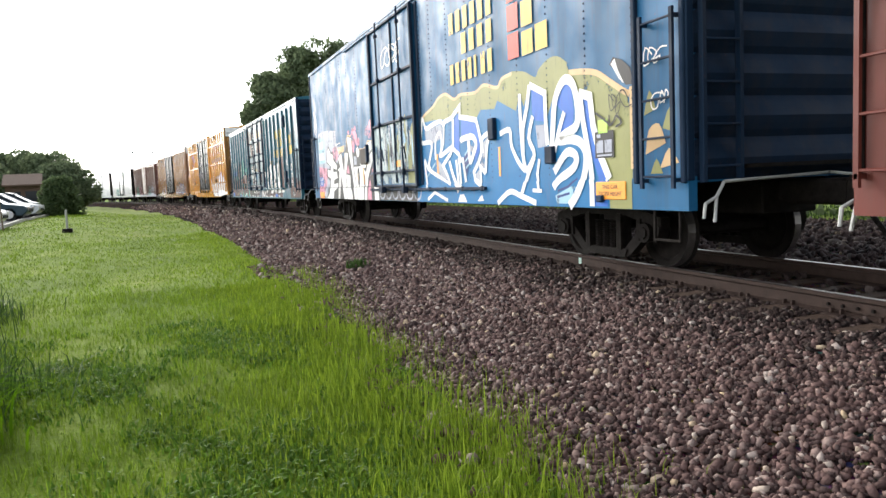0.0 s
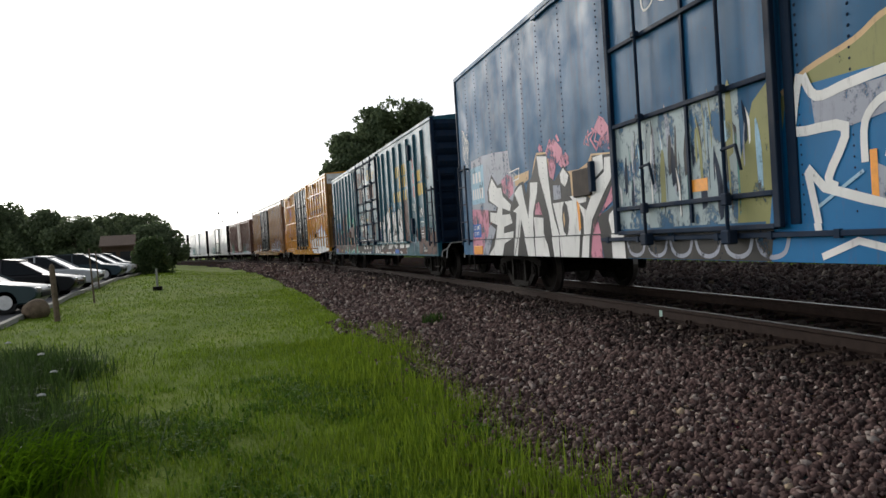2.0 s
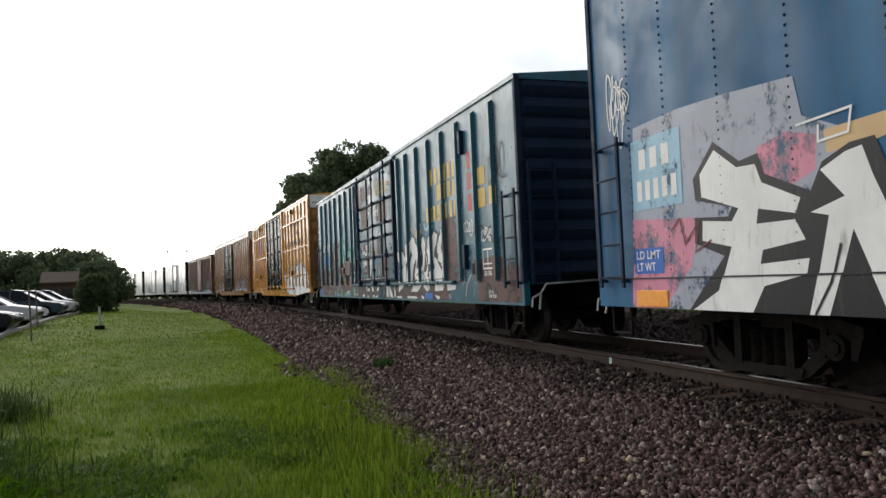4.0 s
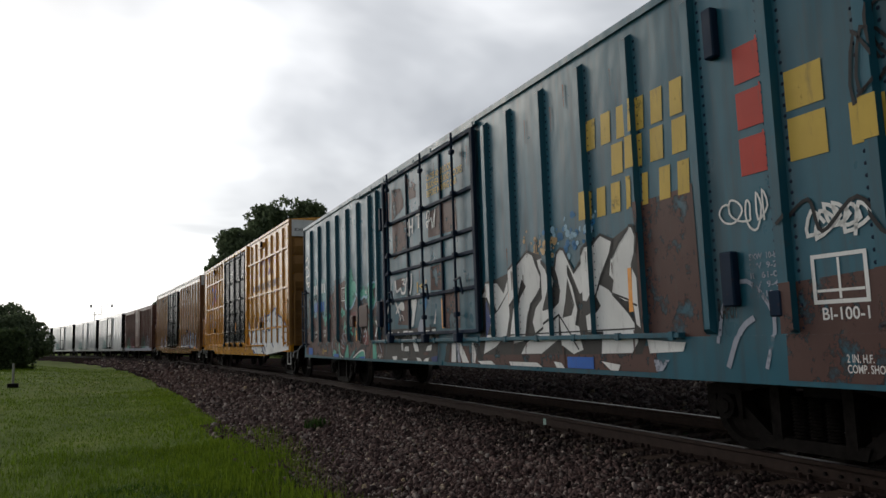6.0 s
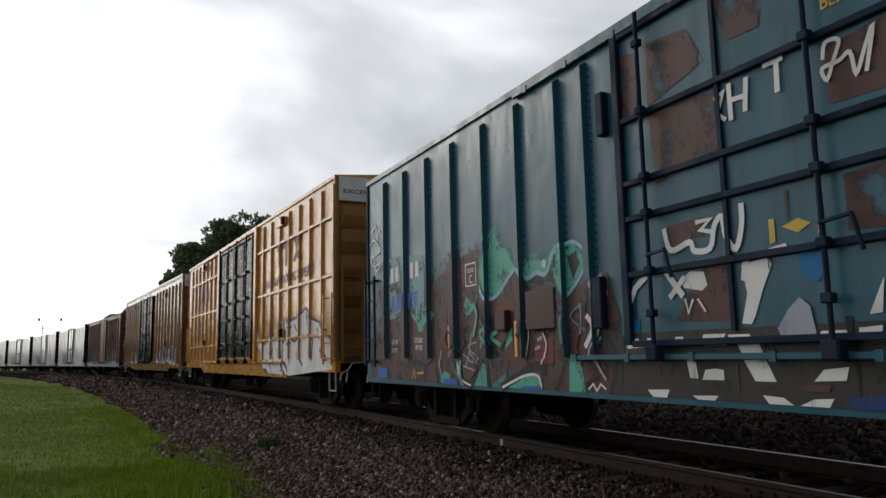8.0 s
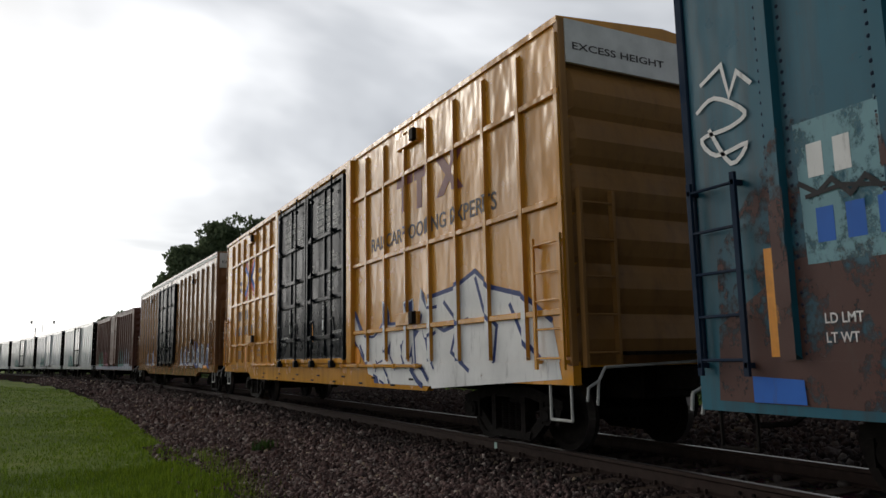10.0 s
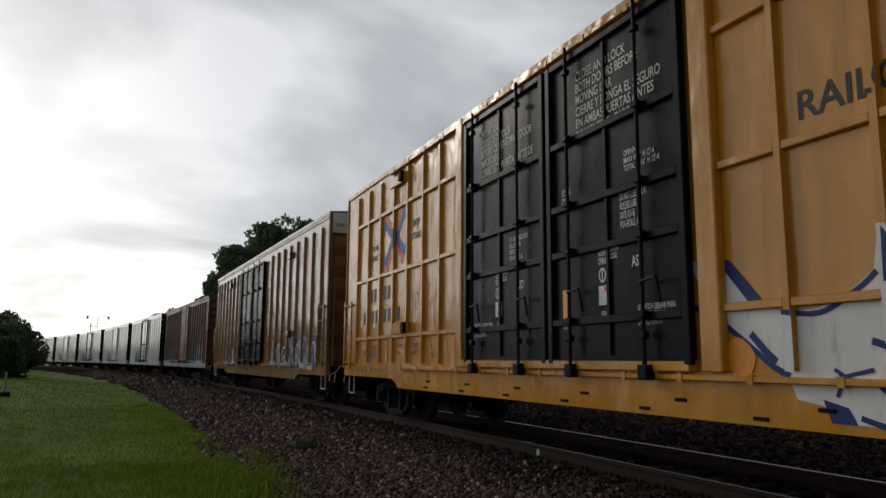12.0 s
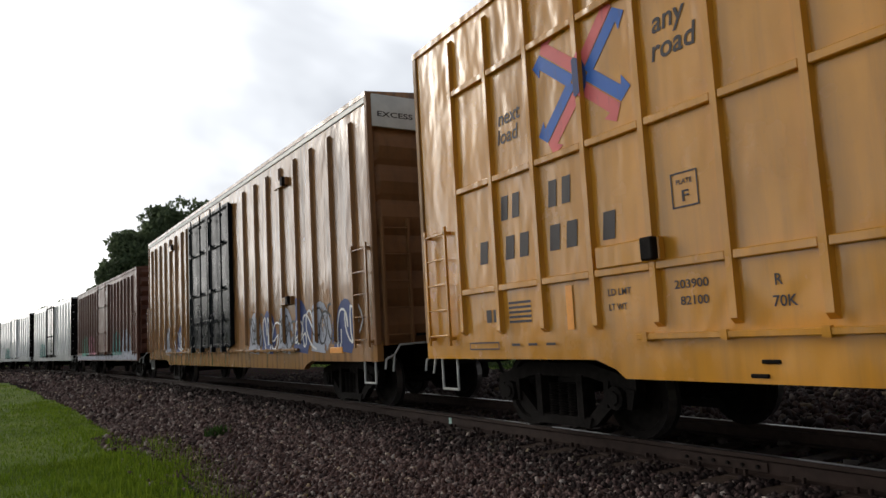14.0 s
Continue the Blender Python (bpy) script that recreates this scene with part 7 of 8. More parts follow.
def tan_high_car():
    """Tall grimy tan car with upright posts only and black doors."""
    posts = (0.66, 1.52, 2.36, 3.18, 4.00, 4.80, 5.62, 6.46, 12.1, 12.75, 13.6, 14.4, 15.2, 16.0, 16.8, 17.45)
    car = boxcar("boxcar", "tall grimy tan boxcar with black doors and a white height band", (66.54, 84.66), 0.77, 4.85, M["tan"], M["tan_shaded"], posts, (0.09, 0.06), (1.08, 4.56), 7, (2.9, 14.9, 0.62))
    root = car["root"]
    fitting(car, "roof_band", 0.05, 18.06, 4.70, 4.83, M["band"], 0.02)
    for k, (u0, u1) in enumerate(((7.45, 9.35), (9.5, 11.45))):
        door(car, u0, u1, 1.13, 4.46, M["black"], (u0 + 0.5, u1 - 0.45), (1.75, 2.5, 3.6), 0.06, (), "black steel plug door")
    door_track(car, 3.2, 15.0, 0.98, M["tan"], 0.08)
    for u0 in (0.12, 17.5):
        ladder(root, car, u0, u0 + 0.5, 0.98, 2.55, 5, M["tan"])
        stirrup(root, car, u0 + 0.05, u0 + 0.42, 0.45, 0.82, M["lever"])
    for k in range(8):
        r = random.Random(60 + k)
        u = (0.9, 1.9, 2.8, 3.7, 4.7, 5.6, 13.0, 14.6)[k]
        lay(car, [smooth([(u + 0.7, 0.95), (u + 0.5, 1.5 + r.random() * 0.4), (u + 0.1, 1.75), (u - 0.2, 1.3), (u, 0.9)], 3)], M["lilac" if k % 2 else "navy"], "graffiti", 0.005, "grey and navy sprayed patches")
        lay(car, scrawl(u + 0.7, 0.95, 0.9, 0.8, 9, 70 + k, 0.06), M["k" if k % 2 else "w"], "graffiti", 0.008)
    lay(car, [rect(1.7, 1.35, 1.35 - k * 0.06, 1.375 - k * 0.06) for k in range(6)], M["ink"], "stencil_bar", 0.006)
    fitting(car, "placard", 1.75, 1.25, 0.9, 1.0, M["amber"], 0.030)
    for u, z in ((3.9, 4.2), (3.8, 1.9), (14.0, 4.2)):
        fitting(car, "bracket_plate", u - 0.35, u + 0.3, z - 0.08, z + 0.08, M["tan"], 0.075)
        fitting(car, "lifting_eye", u - 0.34, u - 0.2, z - 0.08, z + 0.08, M["iron"], 0.13)
    end_notice(car)


def rust_car():
    posts = [0.85 + 0.72 * k for k in range(20) if not 5.3 < 0.85 + 0.72 * k < 8.9]
    car = boxcar("boxcar", "dark rust-brown boxcar with close-set posts and a pale sill", (86.85, 102.25), 0.73, 4.28, M["rust"], M["rust"], posts, (0.11, 0.07), (1.08, 4.06), 9, roof_mat=M["rust"])
    door(car, 5.6, 8.5, 1.15, 4.08, M["rust"], (6.0, 7.9), (2.0, 3.2))
    door_track(car, 5.0, 12.0, 1.0, M["iron"])
    for k, (u, c) in enumerate(((2.0, "lilac"), (4.0, "teal"), (10.5, "pink"), (12.5, "mint"))):
        lay(car, [smooth([(u + 1.2, 0.95), (u + 0.9, 1.6), (u, 2.0), (u - 0.9, 1.5), (u - 1.1, 0.95)], 3)], M[c], "graffiti", 0.005)
    lay(car, [rect(15.3, 0.1, 0.76, 1.0)], M["lilac"], "sill_paint", 0.004, "pale paint along the sill")
    ladder(car["root"], car, 0.1, 0.55, 0.95, 2.6, 5, M["rust"])


def tail_cars():
    """Dull white and grey cars that follow round the bend."""
    s = 104.55
    for i, (c, lab) in enumerate((("white", "dull white boxcar with a dark door frame"), ("grey", "dull grey boxcar with stained sides"))):
        posts = [0.9 + 0.98 * k for k in range(15) if not 5.5 < 0.9 + 0.98 * k < 9.0]
        car = boxcar("boxcar", lab, (s, s + 15.5), 0.73, 4.36, M[c], M["iron"], posts, (0.08, 0.04), (1.08, 4.16), 8, rolls=False)
        door(car, 5.8, 8.6, 1.1, 4.16, M[c], (6.3, 8.1), (2.3,), rod_mat=M["iron"] if i == 0 else None)
        door_track(car, 5.2, 11.0, 1.0, M["iron"])
        lay(car, [smooth([(12.5, 0.95), (12.0, 1.7), (11.0, 1.9), (9.8, 1.6), (9.5, 0.95)], 3)], M["teal"], "graffiti", 0.004)
        ladder(car["root"], car, 0.1, 0.55, 0.95, 2.6, 4, M[c])
        tagged(car["root"], group="pale cars at the train's tail")
        s += 17.45
    first = [TRAIN[-2][0], TRAIN[-1][0]]
    for k in range(14):
        TRAIN.append((copy_thing(first[(k * 5 // 3) % 2], Matrix()), s + 7.75))
        s += 17.45


for build in (lead_car, blue_car, slate_car, yellow_high_car, tan_high_car, rust_car, tail_cars):
    build()


# ---- trees, bush, parked cars, lot, posts, lamps, house ----
def leaves(rng, centres, radii, count, size):
    """Many small leaf sprays scattered through clumps: two crossed triangles each."""
    c = rng.integers(0, len(centres), count)
    d = rng.normal(size=(count, 3))
    d /= np.linalg.norm(d, axis=1)[:, None]
    r = rng.uniform(0.35, 1.0, count) ** 0.5
    p = centres[c] + d * (radii[c] * r)[:, None] * np.array([1, 1, 0.8])
    a, b = rng.normal(size=(2, count, 3))
    a /= np.linalg.norm(a, axis=1)[:, None]
    b = np.cross(a, b)
    b /= np.linalg.norm(b, axis=1)[:, None]
    s = rng.uniform(0.6, 1.3, count)[:, None] * size
    v = np.stack([p - a * s, p + b * s * 0.5, p + a * s, p - b * s * 0.5], 1).reshape(-1, 3)
    i = np.arange(count)[:, None] * 4
    return v, np.concatenate([i + [0, 1, 2], i + [0, 2, 3]])


def tree(label, x, y, height, spread, seed, count=5000, size=0.30, clumps=26, low=0.3, mat="leaf", group=""):
    rng = np.random.default_rng(seed)
    root = thing("tree", label, "tree", pose(x, y, float(land(x, y)) - 0.05), group)
    bm = bmesh.new()
    t = height * 0.022 + 0.06
    rod(bm, (0, 0, 0), (0.1, 0, height * 0.45), t, 10, t * 0.65)
    rod(bm, (0.1, 0, height * 0.44), (0, 0.1, height * 0.85), t * 0.65, 8, t * 0.2)
    part("trunk", bm, M["bark"], root)
    cs, rs = [], []
    for k in range(clumps):
        a, f = rng.uniform(0, 6.283), (k + 0.5) / clumps
        z = height * (low + (0.93 - low) * f)
        wide = spread * (1.0 - 0.55 * abs(2 * (f - 0.38))) * rng.uniform(0.35, 1.0)
        cs.append((wide * math.cos(a), wide * math.sin(a), z))
        rs.append(spread * rng.uniform(0.30, 0.50))
    for k in range(0, clumps, 4):
        bm = bmesh.new()
        c = cs[k]
        rod(bm, (0.05, 0, max(height * 0.2, c[2] * 0.6)), c, t * 0.35, 6, t * 0.08)
        part("limb", bm, M["bark"], root)
    v, f = leaves(rng, np.array(cs), np.array(rs), count, size)
    part("crown", mesh_of("crown", v, f, M[mat]), None, root)
    return root


def build_trees():
    far = "broadleaf tree with a dense dark crown"
    # behind the train: a tall cluster, and lower ones along the bend
    for k, (az, dist, h, sp) in enumerate(((6.5, 118, 19.0, 5.2), (9.1, 120, 24.0, 6.6), (12.2, 121, 24.4, 6.4), (15.6, 124, 23.0, 6.5), (19.0, 127, 19.0, 6.0))):
        a = radians(az)
        tree("tall old tree with a dense dark crown behind the railway", dist * math.sin(a), dist * math.cos(a), h, sp, 100 + k, 19000, 0.42, 46, 0.30, group="tall trees behind the track")
    for k, (az, dist, h) in enumerate(((0.2, 205, 10.5), (1.2, 200, 13.0), (2.3, 195, 14.5), (3.4, 190, 13.5))):
        a = radians(az)
        tree(far, dist * math.sin(a), dist * math.cos(a), h, 4.6, 130 + k, 5000, 0.5, 20, 0.15, group="trees along the bend")
    # beyond the car park
    for k, az in enumerate((-21.5, -19.4, -17.4, -15.4, -13.3, -11.6, -10.2, -9.0, -8.1)):
        a, dist = radians(az), 96 + 5 * ((k * 7) % 4)
        tree(far, dist * math.sin(a), dist * math.cos(a), (11.4, 10.8, 9.0, 7.2, 5.8, 6.9, 6.8, 6.2, 4.8)[k], 3.6, 160 + k, 9000, 0.26, 28, 0.08, group="trees beyond the car park")
    # a dark thicket along the far side of the track, seen under the cars
    rng = np.random.default_rng(21)
    n = 420
    s = np.linspace(-60, 170, n)
    p = np.array([tuple(on_track(float(q), 12.5 + 2.5 * rng.random(), 0.0)) for q in s])
    p[:, 2] = rng.uniform(0.0, 2.1, n)
    v, f = leaves(rng, p, rng.uniform(0.9, 1.5, n), 46000, 0.24)
    tagged(new("thicket", mesh_of("thicket", v, f, M["leaf"])), "dark green thicket along the far side of the track", "thicket", kind="stuff")
    # the rounded bush at the lot's end
    rng = np.random.default_rng(7)
    x, y = -7.75, 52.0
    root = thing("bush", "dense rounded green bush at the end of the car park", "bush", pose(x, y, float(land(x, y)) - 0.03))
    bm = bmesh.new()
    for a in range(5):
        rod(bm, (0.1 * math.cos(a), 0.1 * math.sin(a), 0), (0.7 * math.cos(a * 1.26), 0.7 * math.sin(a * 1.26), 1.6), 0.035, 6, 0.012)
    part("stems", bm, M["bark"], root)
    cs = np.array([(1.05 * math.cos(k * 2.4) * (1 - 0.3 * z), 0.9 * math.sin(k * 2.4) * (1 - 0.3 * z), z) for k, z in enumerate(np.linspace(0.25, 2.1, 30))])
    v, f = leaves(rng, cs, rng.uniform(0.45, 0.65, 30), 9000, 0.11)
    part("foliage", mesh_of("foliage", v, f, M["hedge"]), None, root)


def parked_car(label, nose, y, m, wagon=False, length=4.6):
    """A car seen from its side: lofted body, dark glass, wheels. It points towards +x."""
    z = float(land(nose - 2, y)) + 0.03
    root = thing("parked_car", label, "car", pose(nose, y, z), "cars in the car park")
    L = length
    low = [(0.0, 0.45), (0.0, 0.62), (-0.15, 0.74), (-1.15, 0.90), (-L + 0.25, 0.98), (-L + 0.02, 0.85), (-L, 0.45), (-L + 0.3, 0.24), (-0.25, 0.22)]
    roof = [(-1.10, 0.90), (-1.95, 1.40), (-2.4, 1.47), (-L + (0.55 if wagon else 1.45), 1.44 if wagon else 1.38), (-L + (0.12 if wagon else 0.55), 0.97)]
    bm = bmesh.new()
    rows = []
    for f, yy in ((0.80, -0.90), (0.93, -0.86), (0.985, -0.72), (1.02, -0.35), (1.03, 0.0), (1.02, 0.35), (0.985, 0.72), (0.93, 0.86), (0.80, 0.90)):
        rows.append([bm.verts.new((px * (0.5 + f / 2) - (1 - f) * 0.5 * L * 0.1, yy, 0.5 + (pz - 0.5) * f)) for px, pz in low])
    for a, b in zip(rows, rows[1:]):
        for j in range(len(low)):
            bm.faces.new((a[j], a[(j + 1) % len(low)], b[(j + 1) % len(low)], b[j]))
    bm.faces.new(rows[0])
    bm.faces.new(rows[-1][::-1])
    bmesh.ops.recalc_face_normals(bm, faces=bm.faces)
    for f in bm.faces:
        f.smooth = len(f.verts) == 4
    body = part("body", bm, m, root)
    bm = bmesh.new()
    rows = [[bm.verts.new((px, yy * (1.0 if pz < 1.1 else 0.80), pz)) for px, pz in roof] for yy in (-0.80, 0.80)]
    for j in range(len(roof) - 1):
        bm.faces.new((rows[0][j], rows[0][j + 1], rows[1][j + 1], rows[1][j]))
    bm.faces.new(rows[0])
    bm.faces.new(rows[1][::-1])
    bmesh.ops.recalc_face_normals(bm, faces=bm.faces)
    part("window_band", bm, M["glassy"], root, "dark glass")
    bm = bmesh.new()
    for a, b in zip(roof[1:-1], roof[2:-1]):
        prism(bm, [(a[0], a[1]), (b[0], b[1]), (b[0], b[1] + 0.045), (a[0], a[1] + 0.045)], -0.66, 0.66)
    for v in bm.verts:
        v.co = Vector((v.co.y, v.co.x, v.co.z))
    part("roof", bm, m, root)
    for yy in (-0.72, 0.72):
        for a, b in ((roof[0], roof[1]), (roof[-1], roof[-2]), ((-2.45, 0.95), (-2.45, 1.45))):
            bm = bmesh.new()
            rod(bm, (a[0], yy * 1.12, a[1]), (b[0], yy * 0.92, b[1]), 0.035, 6)
            part("pillar", bm, m, root)
    for px in (-0.85, -L + 0.85):
        for yy in (-0.80, 0.80):
            bm = bmesh.new()
            rod(bm, (px, yy - 0.10, 0.32), (px, yy + 0.10, 0.32), 0.325, 20)
            wheel = part("wheel", bm, M["tyre"], root)
            bm = bmesh.new()
            s = 1 if yy > 0 else -1
            rod(bm, (px, yy + s * 0.09, 0.32), (px, yy + s * 0.112, 0.32), 0.21, 14)
            part("rim", bm, M["alloy"], wheel)
    for yy in (-0.60, 0.60):
        bm = bmesh.new()
        box(bm, (-0.14, yy - 0.17, 0.58), (0.012, yy + 0.17, 0.70), 0.03)
        part("headlight", bm, M["alloy"], body, "clear headlight")
    bm = bmesh.new()
    box(bm, (-0.05, -0.45, 0.40), (0.02, 0.45, 0.54), 0.01)
    part("grille", bm, M["tyre"], body)


def gloss(name, col):
    m, n, l, b = nodes_of(name)
    l.new(ramp(n, l, noise_of(n, l, coords(n, l), 3, 3), [(0.3, tuple(c * 0.9 for c in col)), (0.7, col)]), b.inputs["Base Color"])
    b.inputs["Roughness"].default_value, b.inputs["Metallic"].default_value = 0.3, 0.0
    b.inputs["Specular IOR Level"].default_value = 0.3
    return m


def build_boulder(x, y):
    """A knobbly field stone that guards the kerb."""
    r = random.Random(31)
    bm = bmesh.new()
    bmesh.ops.create_icosphere(bm, subdivisions=3, radius=0.35)
    bumps = [(Vector((r.uniform(-1, 1), r.uniform(-1, 1), r.uniform(-0.4, 1))).normalized(), r.uniform(-0.22, 0.18)) for k in range(14)]
    for v in bm.verts:
        n = v.co.normalized()
        v.co *= 1.0 + sum(h * max(0.0, n.dot(d) - 0.6) for d, h in bumps)
        v.co.z *= 0.85
    for f in bm.faces:
        f.smooth = True
    rock = thing("boulder", "tan weathered boulder beside the car park kerb", "boulder", pose(x, y, float(land(x, y)) + 0.20))
    part("stone", bm, plain("tan_boulder_stone", (0.17, 0.125, 0.085), 0.9, 0, 0.4, 5, 0.03), rock)


def build_lot():
    # asphalt laid on the rising ground, a kerb towards the lawn
    edge = lambda y: -5.4 - 0.062 * y
    ys = np.arange(12, 66.1, 2.0)
    bm = bmesh.new()
    last = None
    for y in ys:
        row = [bm.verts.new((x, y, float(land(x, y)) + 0.03)) for x in (edge(y), edge(y) - 4, edge(y) - 9, edge(y) - 22)]
        if last:
            for j in range(3):
                bm.faces.new((last[j], last[j + 1], row[j + 1], row[j]))
        last = row
    bmesh.ops.recalc_face_normals(bm, faces=bm.faces)
    me = bpy.data.meshes.new("car_park")
    bm.to_mesh(me)
    bm.free()
    me.materials.append(M["asphalt"])
    tagged(new("car_park", me), "grey asphalt car park beside the lawn", "car park", kind="structure")
    kerb = thing("kerb", "pale concrete kerb along the lawn", "kerb", kind="structure")
    for a, b in zip(ys, ys[1:]):
        bm = bmesh.new()
        x0, x1 = edge(a) + 0.01, edge(b) + 0.01
        z0, z1 = float(land(x0, a)), float(land(x1, b))
        v = [bm.verts.new(p) for p in ((x0, a + 0.01, z0 - 0.1), (x0 + 0.15, a + 0.01, z0 - 0.1), (x0 + 0.15, a + 0.01, z0 + 0.13), (x0, a + 0.01, z0 + 0.13), (x1, b - 0.01, z1 - 0.1), (x1 + 0.15, b - 0.01, z1 - 0.1), (x1 + 0.15, b - 0.01, z1 + 0.13), (x1, b - 0.01, z1 + 0.13))]
        for f in ((0, 1, 2, 3), (7, 6, 5, 4), (0, 4, 5, 1), (1, 5, 6, 2), (2, 6, 7, 3), (3, 7, 4, 0)):
            bm.faces.new([v[i] for i in f])
        bmesh.ops.recalc_face_normals(bm, faces=bm.faces)
        part("kerb_stone", bm, M["kerb"], kerb)
    paints = {"white": gloss("white_car_paint", (0.55, 0.56, 0.57)), "navy": gloss("dark_blue_car_paint", (0.022, 0.045, 0.060)), "black": gloss("black_car_paint", (0.014, 0.014, 0.016)), "grey": gloss("teal_grey_car_paint", (0.035, 0.062, 0.068))}
    for y, c, wagon, n, label in ((24.4, "grey", True, 4.6, "teal-grey sport utility car parked nose to the kerb"), (30.2, "black", False, 4.6, "black sedan with silver wheels parked at the kerb"), (35.2, "white", False, 4.7, "pale silver sedan parked nose to the kerb"), (43.5, "navy", True, 4.8, "dark blue minivan parked nose to the kerb"), (48.4, "white", False, 4.6, "pale sedan parked beyond the minivan"), (53.0, "navy", True, 4.4, "dark blue hatchback parked near the bush")):
        parked_car(label, edge(y) + 0.25, y, paints[c], wagon, n)
    build_boulder(-6.35, 22.3)



def build_posts():
    for x, y, h, r, label in ((-5.40, 20.6, 1.40, 0.075, "weathered grey wooden post in the lawn"), (-5.66, 25.9, 1.75, 0.028, "thin dark post at the lawn's edge"), (-7.2, 34.0, 1.6, 0.03, "thin grey marker post by the parked cars")):
        z = float(land(x, y))
        root = thing("post", label, "post", pose(x, y, z, 2, -1.5))
        bm = bmesh.new()
        rod(bm, (0, 0, -0.12), (0, 0, h), r, 8, r * 0.9)
        part("shaft", bm, M["post"], root)
        bm = bmesh.new()
        rod(bm, (0, 0, h), (0, 0, h + r), r * 0.9, 8, r * 0.3)
        part("cap", bm, M["post"], root)
    x, y = -4.35, 30.4
    root = thing("valve_marker", "short pale marker stake with a small black box at its foot", "marker", pose(x, y, float(land(x, y))))
    bm = bmesh.new()
    rod(bm, (0, 0, -0.1), (0, 0, 0.85), 0.04, 8)
    part("stake", bm, M["kerb"], root)
    bm = bmesh.new()
    box(bm, (-0.17, -0.1, -0.02), (0.17, 0.1, 0.15), 0.02)
    part("box", bm, M["iron"], root)


def build_lamps():
    for az, dist, h in ((-2.9, 158, 9.6), (-7.0, 250, 9.4)):
        a = radians(az)
        x, y = dist * math.sin(a), dist * math.cos(a)
        root = thing("lamp_post", "tall thin lamp post with two drooping heads", "street lamp", pose(x, y, float(land(x, y)) - 0.05), "lamp posts beyond the lawn")
        bm = bmesh.new()
        rod(bm, (0, 0, 0), (0, 0, h), 0.055, 8, 0.035)
        part("pole", bm, M["lamp"], root)
        for sx in (-1, 1):
            bm = bmesh.new()
            path_rod(bm, [(0, 0, h), (sx * 0.9, 0, h + 0.28), (sx * 1.75, 0, h + 0.30)], 0.025)
            part("arm", bm, M["lamp"], root)
            bm = bmesh.new()
            box(bm, (sx * 1.85 - 0.18, -0.15, h - 0.25), (sx * 1.85 + 0.18, 0.15, h + 0.3), 0.06)
            part("lamp_head", bm, M["lamp"], root)
    x, y = -158 * math.sin(radians(2.45)) - 3, 168.0
    root = thing("utility_pole", "distant wooden utility pole with a cross arm", "pole", pose(x, y, float(land(x, y)) - 0.05))
    bm = bmesh.new()
    rod(bm, (0, 0, 0), (0, 0, 9.0), 0.12, 8, 0.09)
    part("shaft", bm, M["post"], root)
    bm = bmesh.new()
    box(bm, (-1.2, -0.06, 8.3), (1.2, 0.06, 8.42))
    part("cross_arm", bm, M["post"], root)


def build_house():
    a, dist = radians(-10.6), 82.0
    x, y = dist * math.sin(a), dist * math.cos(a)
    root = thing("house", "low house with a brown shingle roof and white gable", "house", pose(x, y, float(land(x, y)) - 0.05, 0, 0, 8))
    bm = bmesh.new()
    box(bm, (-1.5, 0, 0), (1.5, 6, 2.6))
    part("wall", bm, M["shingle"], root)
    bm = bmesh.new()
    prism(bm, [(-0.5, 2.4), (3.0, 3.5), (6.5, 2.4), (6.5, 2.56), (3.0, 3.66), (-0.5, 2.56)], -1.7, 1.7)
    part("roof", bm, M["shingle"], root)
    bm = bmesh.new()
    prism(bm, [(0.0, 2.6), (3.0, 3.45), (6.0, 2.6)], -1.56, -1.50)
    part("gable", bm, M["siding"], root, "white gable")
    for wx in (-0.7, 0.7):
        bm = bmesh.new()
        box(bm, (wx - 0.5, -0.05, 0.9), (wx + 0.5, 0.02, 1.9))
        part("window", bm, M["glassy"], root)


build_trees()
build_lot()
build_posts()
build_lamps()
build_house()


# ---- the track's pieces: ties, plates, stones ----
def build_ties():
    track = thing("track_ties", "weathered brown wooden railway ties half buried in stone", "railway tie", kind="structure")
    meshes = []
    for k in range(4):
        bm = bmesh.new()
        r = random.Random(k)
        box(bm, (-1.3 - r.uniform(0, 0.06), -0.115, -0.33), (1.3 + r.uniform(0, 0.06), 0.115, -0.165 - r.uniform(0, 0.012)), 0.012)
        me = bpy.data.meshes.new("tie")
        bm.to_mesh(me)
        bm.free()
        me.materials.append(M["tie"])
        meshes.append(me)
    bm = bmesh.new()
    box(bm, (-0.18, -0.09, -0.176), (0.16, 0.09, -0.158), 0.004)
    for y in (-0.05, 0.05):
        box(bm, (-0.105, y - 0.012, -0.16), (-0.065, y + 0.012, -0.115), 0.004)
    plate = bpy.data.meshes.new("tie_plate")
    bm.to_mesh(plate)
    bm.free()
    plate.materials.append(M["rail"])
    r = random.Random(5)
    for k in range(130):
        s = -5.0 + k * 0.52
        t = part("tie", meshes[k % 4], None, track)
        t.matrix_basis = track_pose(s) @ pose(r.uniform(-0.04, 0.04), 0, 0, 0, 0, r.uniform(-1.5, 1.5))
        p = part("tie_plate", plate, None, t)
        p.matrix_basis = pose(-0.755, 0, 0.0)


